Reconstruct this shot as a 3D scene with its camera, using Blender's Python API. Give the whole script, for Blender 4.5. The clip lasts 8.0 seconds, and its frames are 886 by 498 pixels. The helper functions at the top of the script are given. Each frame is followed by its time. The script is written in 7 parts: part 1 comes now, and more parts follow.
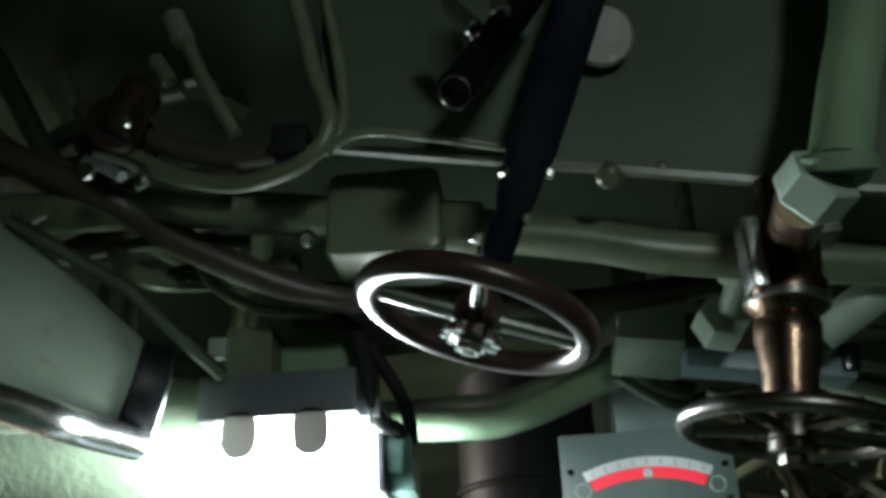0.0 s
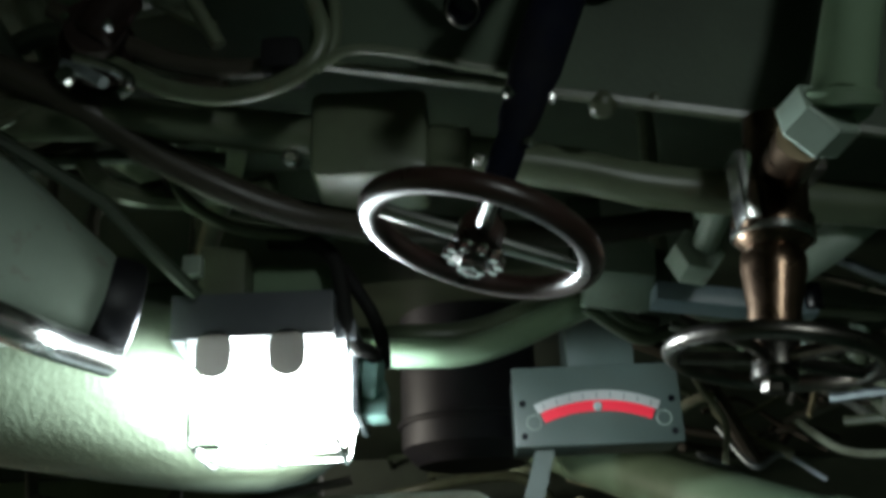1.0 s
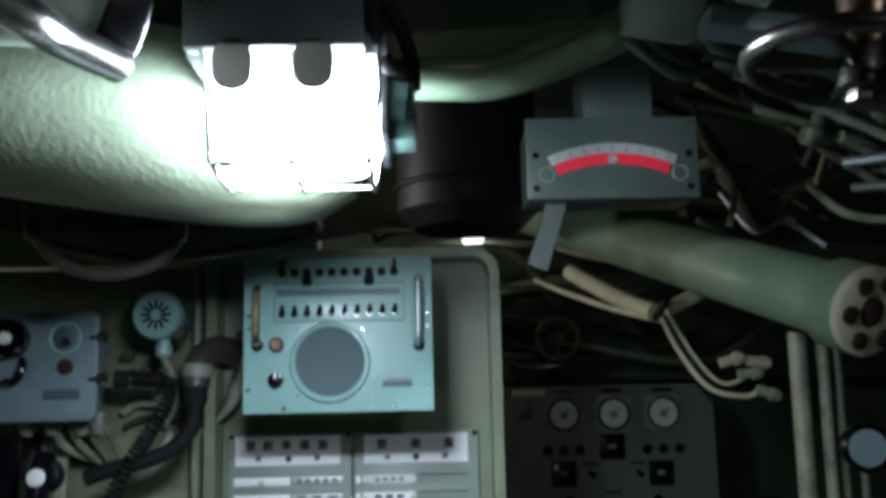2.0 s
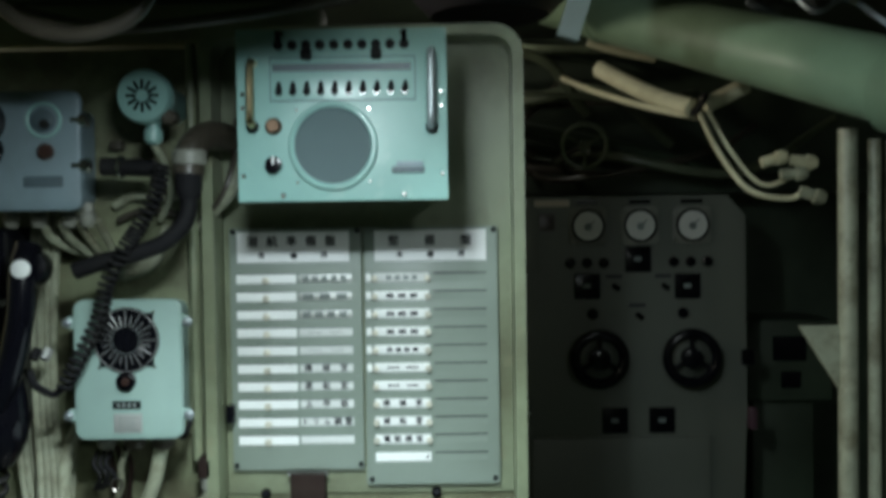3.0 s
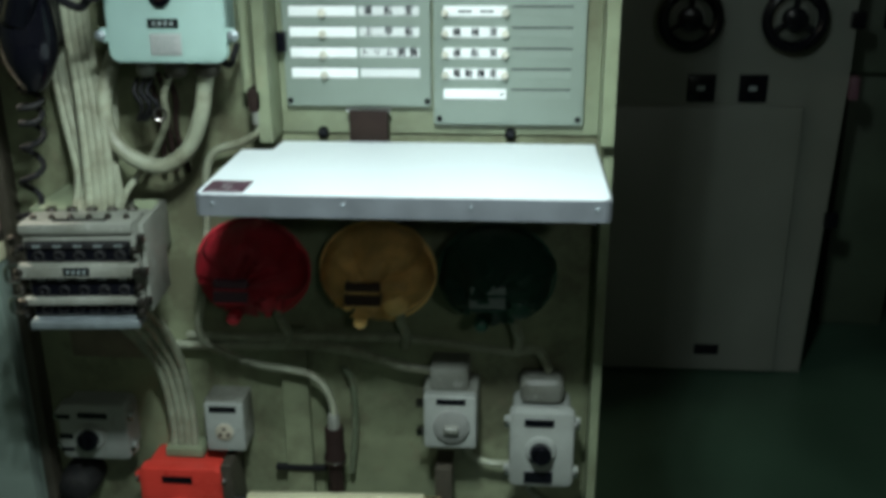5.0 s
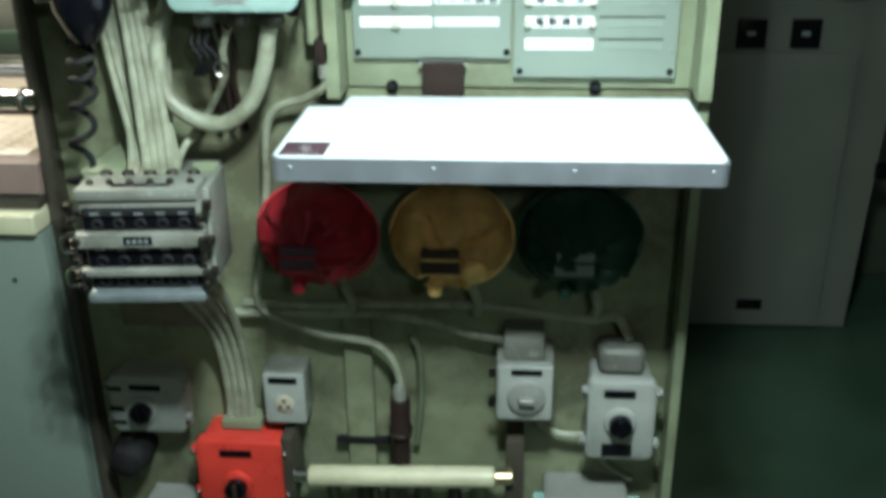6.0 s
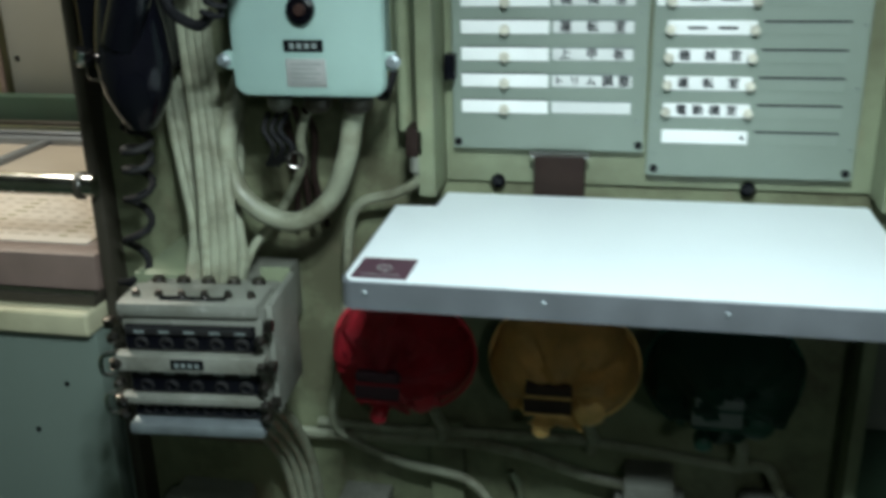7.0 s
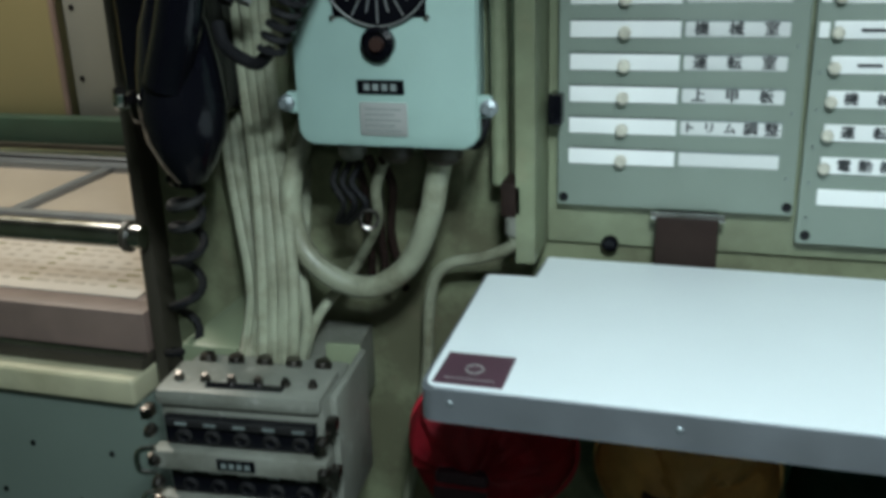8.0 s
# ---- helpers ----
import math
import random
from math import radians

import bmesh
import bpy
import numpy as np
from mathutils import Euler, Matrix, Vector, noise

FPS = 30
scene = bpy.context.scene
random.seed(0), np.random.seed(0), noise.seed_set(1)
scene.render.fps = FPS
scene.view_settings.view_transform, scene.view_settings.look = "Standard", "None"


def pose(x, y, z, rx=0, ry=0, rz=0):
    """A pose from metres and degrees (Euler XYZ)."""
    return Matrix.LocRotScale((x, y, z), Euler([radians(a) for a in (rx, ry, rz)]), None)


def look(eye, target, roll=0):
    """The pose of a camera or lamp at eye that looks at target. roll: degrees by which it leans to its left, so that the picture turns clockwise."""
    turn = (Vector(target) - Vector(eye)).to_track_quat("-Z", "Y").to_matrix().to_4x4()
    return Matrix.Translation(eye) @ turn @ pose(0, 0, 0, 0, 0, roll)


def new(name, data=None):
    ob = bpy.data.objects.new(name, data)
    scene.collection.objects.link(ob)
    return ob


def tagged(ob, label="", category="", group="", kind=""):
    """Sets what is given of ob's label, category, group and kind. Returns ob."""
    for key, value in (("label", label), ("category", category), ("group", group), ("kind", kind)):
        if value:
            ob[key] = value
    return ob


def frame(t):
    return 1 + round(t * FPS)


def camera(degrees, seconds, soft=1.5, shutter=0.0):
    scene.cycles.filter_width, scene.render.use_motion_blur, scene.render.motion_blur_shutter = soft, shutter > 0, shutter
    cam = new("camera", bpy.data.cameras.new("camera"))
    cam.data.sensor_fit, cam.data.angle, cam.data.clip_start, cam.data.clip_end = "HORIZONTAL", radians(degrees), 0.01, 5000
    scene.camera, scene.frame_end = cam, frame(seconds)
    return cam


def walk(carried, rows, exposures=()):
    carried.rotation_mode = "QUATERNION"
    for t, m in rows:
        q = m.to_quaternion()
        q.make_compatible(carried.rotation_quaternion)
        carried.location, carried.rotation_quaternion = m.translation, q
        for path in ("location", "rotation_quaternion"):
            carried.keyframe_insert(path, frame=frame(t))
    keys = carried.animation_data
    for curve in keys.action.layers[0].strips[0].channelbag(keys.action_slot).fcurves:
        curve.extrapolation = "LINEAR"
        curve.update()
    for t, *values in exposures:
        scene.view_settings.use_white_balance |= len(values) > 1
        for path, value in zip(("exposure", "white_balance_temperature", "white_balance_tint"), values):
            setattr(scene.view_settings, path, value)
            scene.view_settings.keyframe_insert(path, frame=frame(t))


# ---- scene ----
cam = camera(50.1, 8.0, soft=3.8, shutter=0.4)
PATH = [
    (0, (0.034, 0.703, 1.73), (-0.121, 2.506, 2.583), -2.5),
    (0.3, (0.022, 0.7, 1.742), (-0.085, 2.523, 2.557), -1.13),
    (0.5, (0.005, 0.7, 1.73), (-0.069, 2.523, 2.549), -2.6),
    (0.8, (-0.013, 0.696, 1.718), (-0.049, 2.539, 2.493), -1.93),
    (1, (-0.024, 0.71, 1.72), (-0.029, 2.571, 2.452), -2.3),
    (1.3, (-0.048, 0.73, 1.701), (-0.009, 2.639, 2.296), -2.6),
    (1.5, (-0.061, 0.752, 1.692), (-0.024, 2.69, 2.185), -2.6),
    (1.6, (-0.064, 0.755, 1.686), (-0.025, 2.705, 2.128), -2.71),
    (1.8, (-0.077, 0.768, 1.68), (-0.042, 2.736, 2.039), -2.02),
    (2, (-0.087, 0.793, 1.675), (-0.047, 2.769, 1.981), -1.2),
    (2.2, (-0.091, 0.816, 1.667), (-0.058, 2.802, 1.897), -0.9),
    (3.3, (-0.054, 1.004, 1.594), (-0.104, 2.996, 1.431), -0.7),
    (3.5, (-0.041, 1.028, 1.581), (-0.12, 3.012, 1.337), -0.3),
    (3.7, (-0.04, 1.052, 1.57), (-0.138, 3.025, 1.26), 0.54),
    (4, (-0.04, 1.078, 1.558), (-0.169, 3.042, 1.206), -0.2),
    (4.3, (-0.056, 1.102, 1.542), (-0.175, 3.06, 1.151), 0.32),
    (4.5, (-0.065, 1.115, 1.533), (-0.193, 3.045, 1.026), 0.8),
    (4.7, (-0.073, 1.118, 1.505), (-0.205, 3.026, 0.92), 0.34),
    (5.8, (-0.19, 1.21, 1.472), (-0.378, 3.023, 0.648), -1.6),
    (6, (-0.22, 1.224, 1.476), (-0.367, 3.058, 0.692), -0.7),
    (6.3, (-0.234, 1.249, 1.476), (-0.399, 3.114, 0.773), -0.7),
    (6.5, (-0.23, 1.294, 1.476), (-0.48, 3.152, 0.779), -2.0),
    (6.8, (-0.239, 1.405, 1.472), (-0.543, 3.25, 0.763), -1.41),
    (7, (-0.241, 1.477, 1.477), (-0.623, 3.315, 0.787), -1.3),
    (7.3, (-0.255, 1.545, 1.492), (-0.752, 3.353, 0.796), -1.17),
    (7.5, (-0.251, 1.579, 1.485), (-0.804, 3.368, 0.783), -1.9),
    (7.8, (-0.284, 1.626, 1.482), (-0.812, 3.426, 0.79), -1.49),
    (8, (-0.302, 1.668, 1.483), (-0.845, 3.469, 0.804), -1.9),
]
EXPOSURE = [(0, -0.8, 6300, 6), (1, -1.28, 6300, 7), (1.6, -1.7, 6000, 13), (2.2, -1.9, 5900, 15), (3.3, -1.65, 6500, 4), (4.5, -1.85, 6500, 4), (5.8, -0.7, 6350, 2), (6.2, -0.9, 6350, 2), (7, -1.65, 6300, 4), (8, -1.98, 6200, 5)]
walk(cam, [(t, look(eye, target, roll)) for t, eye, target, roll in PATH], EXPOSURE)

# ---- world and lamps ----
world = bpy.data.worlds.new("world")
scene.world = world
world.use_nodes = True
world.node_tree.nodes["Background"].inputs[0].default_value = (0.5, 0.6, 0.55, 1)
world.node_tree.nodes["Background"].inputs[1].default_value = 0.012

LAMP_WATTS = 95.0
BEAM_WATTS = 38.0
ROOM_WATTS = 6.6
CHART_WATTS = 140.0
AFT_WATTS = 1.6


def lamp_light(name, place, watts, colour, radius):
    data = bpy.data.lights.new(name, "POINT")
    data.energy, data.color, data.shadow_soft_size = watts, colour, radius
    ob = new(name, data)
    ob.location = place
    return ob


WHITE_TUBE = (0.88, 1.0, 1.06)
lamp_light("bulb_light", (-0.272, 1.722, 1.974), LAMP_WATTS / 2, WHITE_TUBE, 0.014)
lamp_light("bulb_light", (-0.2, 1.722, 1.974), LAMP_WATTS / 2, WHITE_TUBE, 0.014)
beam = bpy.data.lights.new("lamp_glass_light", "AREA")
beam.shape, beam.size, beam.size_y, beam.energy, beam.color = "RECTANGLE", 0.14, 0.06, BEAM_WATTS, WHITE_TUBE
new("lamp_glass_light", beam).matrix_basis = look((-0.215, 1.665, 1.884), (-0.23, 1.815, 0.884))
# Light of the assumed lamp out of view, added for frontal light on the panel.
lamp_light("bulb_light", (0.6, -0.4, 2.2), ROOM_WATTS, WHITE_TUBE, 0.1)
lamp_light("bulb_light", (-1.55, 3.0, 2.1), CHART_WATTS, (1.0, 0.9, 0.78), 0.06)
lamp_light("bulb_light", (0.11, 4.45, 2.275), AFT_WATTS, (1.0, 0.95, 0.85), 0.03)

# ---- materials ----
MATS = {}


def material(name, colour, rough=0.5, metal=0.0, vary=0.18, scale=14.0, bump=0.12, dirt=0.25, dirt_colour=(0.05, 0.045, 0.03), emit=0.0, emit_colour=(1, 1, 1), fine=220.0, wear=0.0, wear_colour=(0.5, 0.5, 0.48), trans=0.0, spec=0.5, d0=0.46, d1=0.68):
    m = bpy.data.materials.new(name)
    m.use_nodes = True
    nt = m.node_tree
    b = nt.nodes["Principled BSDF"]
    b.inputs["Metallic"].default_value = metal
    b.inputs["Emission Color"].default_value = (*emit_colour, 1)
    b.inputs["Emission Strength"].default_value = emit
    b.inputs["Transmission Weight"].default_value = trans
    b.inputs["Specular IOR Level"].default_value = spec
    geo = nt.nodes.new("ShaderNodeNewGeometry")
    info = nt.nodes.new("ShaderNodeObjectInfo")
    n1 = nt.nodes.new("ShaderNodeTexNoise")
    n1.inputs["Scale"].default_value, n1.inputs["Detail"].default_value = scale, 6
    n2 = nt.nodes.new("ShaderNodeTexNoise")
    n2.inputs["Scale"].default_value, n2.inputs["Detail"].default_value = fine, 4
    n3 = nt.nodes.new("ShaderNodeTexNoise")
    n3.inputs["Scale"].default_value, n3.inputs["Detail"].default_value = scale * 0.45, 9
    n3.inputs["Roughness"].default_value = 0.7
    for n in (n1, n2, n3):
        nt.links.new(geo.outputs["Position"], n.inputs["Vector"])
    r1 = nt.nodes.new("ShaderNodeMapRange")
    r1.inputs[1].default_value, r1.inputs[2].default_value = 0.3, 0.7
    r1.inputs[3].default_value, r1.inputs[4].default_value = 1 - vary, 1 + vary
    nt.links.new(n1.outputs["Fac"], r1.inputs[0])
    r4 = nt.nodes.new("ShaderNodeMapRange")
    r4.inputs[3].default_value, r4.inputs[4].default_value = 1 - vary * 0.4, 1 + vary * 0.4
    nt.links.new(info.outputs["Random"], r4.inputs[0])
    mul = nt.nodes.new("ShaderNodeMath")
    mul.operation = "MULTIPLY"
    nt.links.new(r1.outputs[0], mul.inputs[0])
    nt.links.new(r4.outputs[0], mul.inputs[1])
    tint = nt.nodes.new("ShaderNodeVectorMath")
    tint.operation = "SCALE"
    tint.inputs[0].default_value = colour
    nt.links.new(mul.outputs[0], tint.inputs["Scale"])
    r3 = nt.nodes.new("ShaderNodeMapRange")
    r3.inputs[1].default_value, r3.inputs[2].default_value = d0, d1
    r3.inputs[3].default_value, r3.inputs[4].default_value = 0.0, dirt
    nt.links.new(n3.outputs["Fac"], r3.inputs[0])
    mix = nt.nodes.new("ShaderNodeMix")
    mix.data_type = "RGBA"
    mix.inputs[7].default_value = (*dirt_colour, 1)
    nt.links.new(r3.outputs[0], mix.inputs[0])
    nt.links.new(tint.outputs[0], mix.inputs[6])
    last = mix.outputs[2]
    if wear:
        rw = nt.nodes.new("ShaderNodeMapRange")
        rw.inputs[1].default_value, rw.inputs[2].default_value = 0.62, 0.68
        rw.inputs[3].default_value, rw.inputs[4].default_value = 0.0, wear
        nw = nt.nodes.new("ShaderNodeTexNoise")
        nw.inputs["Scale"].default_value, nw.inputs["Detail"].default_value = scale * 3, 10
        nt.links.new(geo.outputs["Position"], nw.inputs["Vector"])
        nt.links.new(nw.outputs["Fac"], rw.inputs[0])
        mw = nt.nodes.new("ShaderNodeMix")
        mw.data_type = "RGBA"
        mw.inputs[7].default_value = (*wear_colour, 1)
        nt.links.new(rw.outputs[0], mw.inputs[0])
        nt.links.new(last, mw.inputs[6])
        last = mw.outputs[2]
    nt.links.new(last, b.inputs["Base Color"])
    rr = nt.nodes.new("ShaderNodeMapRange")
    rr.inputs[3].default_value, rr.inputs[4].default_value = max(0.02, rough - 0.12), min(1, rough + 0.14)
    nt.links.new(n1.outputs["Fac"], rr.inputs[0])
    nt.links.new(rr.outputs[0], b.inputs["Roughness"])
    if bump:
        bp = nt.nodes.new("ShaderNodeBump")
        bp.inputs["Strength"].default_value, bp.inputs["Distance"].default_value = bump, 0.002
        nt.links.new(n2.outputs["Fac"], bp.inputs["Height"])
        nt.links.new(bp.outputs[0], b.inputs["Normal"])
    MATS[name] = m
    return m


PALE = material("pale_green_paint", (0.195, 0.225, 0.14), 0.38, vary=0.16, scale=7, dirt=0.75, dirt_colour=(0.085, 0.08, 0.045), bump=0.15, wear=0.25, wear_colour=(0.22, 0.2, 0.12))
CABLE = material("cream_green_cable_paint", (0.265, 0.28, 0.20), 0.42, vary=0.18, scale=24, dirt=0.75, d0=0.47, d1=0.64, dirt_colour=(0.1, 0.088, 0.05), bump=0.2)
CREAM = material("cream_paint", (0.5, 0.48, 0.32), 0.4, vary=0.12, scale=16, dirt=0.35, dirt_colour=(0.2, 0.17, 0.08))
BOARD = material("grey_green_enamel", (0.195, 0.237, 0.2), 0.42, vary=0.06, scale=9, dirt=0.14, dirt_colour=(0.15, 0.17, 0.13), bump=0.06)
CYAN = material("pale_turquoise_enamel", (0.23, 0.40, 0.365), 0.32, vary=0.06, scale=8, dirt=0.15, dirt_colour=(0.16, 0.2, 0.16), bump=0.06, wear=0.12, wear_colour=(0.5, 0.6, 0.55))
BLUEGREY = material("blue_grey_enamel", (0.15, 0.205, 0.23), 0.38, vary=0.1, scale=10, dirt=0.25, bump=0.08)
GREYBOX = material("grey_green_casting", (0.18, 0.185, 0.155), 0.45, vary=0.15, scale=18, dirt=0.7, d0=0.47, d1=0.64, dirt_colour=(0.07, 0.066, 0.045), bump=0.3, wear=0.25, wear_colour=(0.45, 0.46, 0.42))
SAGE = material("sage_green_paint", (0.15, 0.215, 0.135), 0.4, vary=0.12, scale=8, dirt=0.3, dirt_colour=(0.07, 0.08, 0.04), bump=0.12)
DARKGREEN = material("dark_green_hull_paint", (0.042, 0.06, 0.036), 0.5, vary=0.3, scale=5, dirt=0.5, dirt_colour=(0.02, 0.022, 0.014), bump=0.3)
OLIVE = material("dull_olive_pipe_paint", (0.11, 0.132, 0.083), 0.33, vary=0.2, scale=12, dirt=0.45, dirt_colour=(0.05, 0.04, 0.025), bump=0.15, wear=0.2, wear_colour=(0.12, 0.07, 0.04))
BROWNPIPE = material("brownish_old_pipe_paint", (0.05, 0.043, 0.032), 0.4, vary=0.2, scale=14, dirt=0.4, bump=0.2)
PALEGREY = material("pale_grey_green_paint", (0.29, 0.36, 0.295), 0.4, vary=0.1, scale=12, dirt=0.25, dirt_colour=(0.12, 0.12, 0.08), wear=0.3, wear_colour=(0.2, 0.14, 0.1))
LAGGING = material("painted_lagging_cloth", (0.15, 0.185, 0.125), 0.6, vary=0.2, scale=9, dirt=0.55, dirt_colour=(0.07, 0.08, 0.05), bump=0.5, fine=120)
CABGREY = material("grey_switchboard_enamel", (0.112, 0.122, 0.1), 0.45, vary=0.08, scale=4, dirt=0.22, dirt_colour=(0.09, 0.09, 0.07), bump=0.06)
BLACK = material("black_plastic", (0.003, 0.003, 0.005), 0.16, spec=0.3, vary=0.2, dirt=0.1, dirt_colour=(0.02, 0.02, 0.02), bump=0.05)
RUBBER = material("black_rubber", (0.006, 0.006, 0.007), 0.7, spec=0.2, vary=0.25, dirt=0.3, dirt_colour=(0.05, 0.048, 0.04), bump=0.25)
NAVYCLOTH = material("dark_navy_cloth_wrap", (0.004, 0.005, 0.012), 0.85, spec=0.1, vary=0.3, scale=30, dirt=0.2, bump=0.6, fine=300)
STEEL = material("polished_steel", (0.62, 0.62, 0.6), 0.22, 1.0, vary=0.1, scale=30, dirt=0.25, dirt_colour=(0.12, 0.1, 0.08), bump=0.08)
CHROME = material("chrome", (0.75, 0.76, 0.77), 0.12, 1.0, vary=0.05, dirt=0.1, bump=0.03)
ALU = material("brushed_aluminium", (0.27, 0.29, 0.31), 0.42, 0.65, vary=0.08, scale=25, dirt=0.15, dirt_colour=(0.2, 0.2, 0.2), bump=0.12)
BRONZE = material("worn_bronze", (0.19, 0.125, 0.085), 0.28, 1.0, vary=0.25, scale=25, dirt=0.5, dirt_colour=(0.05, 0.03, 0.02), bump=0.15)
BRASS = material("brass", (0.68, 0.56, 0.33), 0.3, 1.0, vary=0.15, scale=40, dirt=0.3, dirt_colour=(0.2, 0.14, 0.06), bump=0.1)
REDBROWN = material("red_brown_lacquer", (0.034, 0.017, 0.014), 0.3, vary=0.25, scale=30, dirt=0.3, bump=0.15)
WHITE = material("white_plastic", (0.78, 0.80, 0.78), 0.4, vary=0.03, dirt=0.06, dirt_colour=(0.45, 0.44, 0.38), bump=0.03)
LAMINATE = material("white_laminate", (0.74, 0.80, 0.80), 0.42, vary=0.03, scale=5, dirt=0.06, dirt_colour=(0.5, 0.52, 0.5), bump=0.03)
INK = material("black_ink", (0.02, 0.022, 0.025), 0.6, vary=0.1, dirt=0.0, bump=0.0)
GREYINK = material("grey_faded_ink", (0.17, 0.2, 0.19), 0.6, vary=0.2, dirt=0.0, bump=0.0)
MESHGREY = material("slate_grey_speaker_cloth", (0.085, 0.125, 0.13), 0.8, vary=0.06, dirt=0.05, bump=0.5, fine=700)
RED = material("red_enamel", (0.46, 0.022, 0.038), 0.5, vary=0.2, scale=20, dirt=0.4, dirt_colour=(0.08, 0.01, 0.012), bump=0.15, wear=0.15, wear_colour=(0.3, 0.06, 0.06))
ORANGE = material("bright_red_enamel", (0.52, 0.04, 0.028), 0.3, vary=0.12, scale=16, dirt=0.2, dirt_colour=(0.2, 0.02, 0.01), bump=0.1)
YELLOW = material("yellow_ochre_enamel", (0.82, 0.53, 0.19), 0.5, vary=0.2, scale=20, dirt=0.4, dirt_colour=(0.15, 0.06, 0.01), bump=0.15, wear=0.25, wear_colour=(0.62, 0.48, 0.28))
DKGREEN = material("bottle_green_enamel", (0.018, 0.07, 0.045), 0.5, vary=0.2, scale=20, dirt=0.3, dirt_colour=(0.02, 0.025, 0.02), bump=0.15)
FLOORM = material("dark_green_linoleum", (0.024, 0.05, 0.032), 0.4, vary=0.2, scale=4, dirt=0.4, dirt_colour=(0.02, 0.03, 0.02), bump=0.1)
PLUM = material("dark_plum_plate", (0.075, 0.035, 0.05), 0.4, vary=0.15, dirt=0.1, bump=0.03)
REDARC = material("red_scale_paint", (0.62, 0.02, 0.04), 0.4, vary=0.05, dirt=0.05, bump=0.02)
WOOD = material("pinkish_wood_trim", (0.2, 0.142, 0.118), 0.5, vary=0.2, scale=9, dirt=0.2, bump=0.1)
PAPER = material("old_chart_paper", (0.6, 0.53, 0.45), 0.7, vary=0.1, scale=6, dirt=0.15, dirt_colour=(0.3, 0.22, 0.15), bump=0.03)
GLAZED = material("chart_under_glass", (0.52, 0.45, 0.37), 0.16, vary=0.06, scale=5, dirt=0.12, dirt_colour=(0.35, 0.28, 0.2), bump=0.0)
FADEDINK = material("faded_brown_print", (0.45, 0.38, 0.3), 0.7, vary=0.2, dirt=0.0, bump=0.0)
OFFWHITE = material("off_white_locker_paint", (0.23, 0.235, 0.21), 0.5, vary=0.06, scale=3, dirt=0.15, dirt_colour=(0.25, 0.24, 0.18), bump=0.05)
YELLOWISH = material("yellowish_locker_paint", (0.26, 0.225, 0.11), 0.5, vary=0.06, scale=3, dirt=0.15, dirt_colour=(0.25, 0.2, 0.1), bump=0.05)
GREENFELT = material("deep_green_strip", (0.03, 0.062, 0.04), 0.6, vary=0.15, bump=0.1)
TABLEGREY = material("grey_green_table_front", (0.155, 0.195, 0.165), 0.45, vary=0.07, scale=3, dirt=0.2, dirt_colour=(0.12, 0.14, 0.11), bump=0.06)
SILVER = material("silver_plate", (0.45, 0.46, 0.44), 0.4, 0.6, vary=0.1, dirt=0.2, bump=0.05)
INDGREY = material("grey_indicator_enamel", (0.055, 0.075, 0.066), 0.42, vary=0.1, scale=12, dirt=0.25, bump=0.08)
PLATE = material("pale_grey_engraved_plate", (0.60, 0.62, 0.60), 0.45, vary=0.04, dirt=0.08, dirt_colour=(0.3, 0.3, 0.27), bump=0.02)
KNOBM = material("worn_nickel_knob", (0.62, 0.6, 0.5), 0.25, 0.0, vary=0.2, scale=60, dirt=0.3, dirt_colour=(0.2, 0.18, 0.12), bump=0.05)
DARKLABEL = material("dark_slate_label", (0.06, 0.09, 0.105), 0.5, vary=0.1, dirt=0.1, bump=0.03)
BOXGREEN = material("pale_grey_turquoise_enamel", (0.27, 0.385, 0.345), 0.35, vary=0.08, scale=8, dirt=0.2, dirt_colour=(0.14, 0.17, 0.13), bump=0.06)
DULLSTEEL = material("dull_grey_steel", (0.3, 0.34, 0.35), 0.5, 0.7, vary=0.15, scale=30, dirt=0.3, bump=0.1)
DARKBROWN = material("dark_brown_paint", (0.02, 0.012, 0.01), 0.6, spec=0.12, vary=0.2, scale=30, dirt=0.1, bump=0.1)
FLANGE = material("dull_cream_flange", (0.42, 0.38, 0.29), 0.5, vary=0.15, scale=20, dirt=0.4, dirt_colour=(0.1, 0.07, 0.05), bump=0.12)
TANBOARD = material("worn_tan_board", (0.13, 0.11, 0.075), 0.6, vary=0.25, scale=18, dirt=0.5, dirt_colour=(0.05, 0.04, 0.03), bump=0.2)
TITLE = material("white_engraved_title_plate", (0.82, 0.83, 0.82), 0.4, vary=0.02, dirt=0.05, dirt_colour=(0.5, 0.5, 0.46), bump=0.0)
BULK = material("grimy_pale_green_bulkhead_paint", (0.178, 0.198, 0.118), 0.45, vary=0.2, scale=12, dirt=0.6, d0=0.47, d1=0.6, dirt_colour=(0.06, 0.046, 0.028), bump=0.2, wear=0.3, wear_colour=(0.16, 0.13, 0.085))
GREYENAMEL = material("neutral_grey_enamel", (0.21, 0.215, 0.195), 0.42, vary=0.1, scale=16, dirt=0.35, dirt_colour=(0.09, 0.08, 0.06), bump=0.1, wear=0.2, wear_colour=(0.1, 0.09, 0.075))
PALEENAMEL = material("pale_grey_enamel", (0.28, 0.295, 0.265), 0.4, vary=0.1, scale=16, dirt=0.35, dirt_colour=(0.1, 0.1, 0.08), bump=0.1, wear=0.2, wear_colour=(0.1, 0.09, 0.075))
DARKSTEEL = material("dark_worn_steel", (0.17, 0.155, 0.14), 0.3, 1.0, vary=0.2, scale=30, dirt=0.4, dirt_colour=(0.04, 0.03, 0.025), bump=0.1)
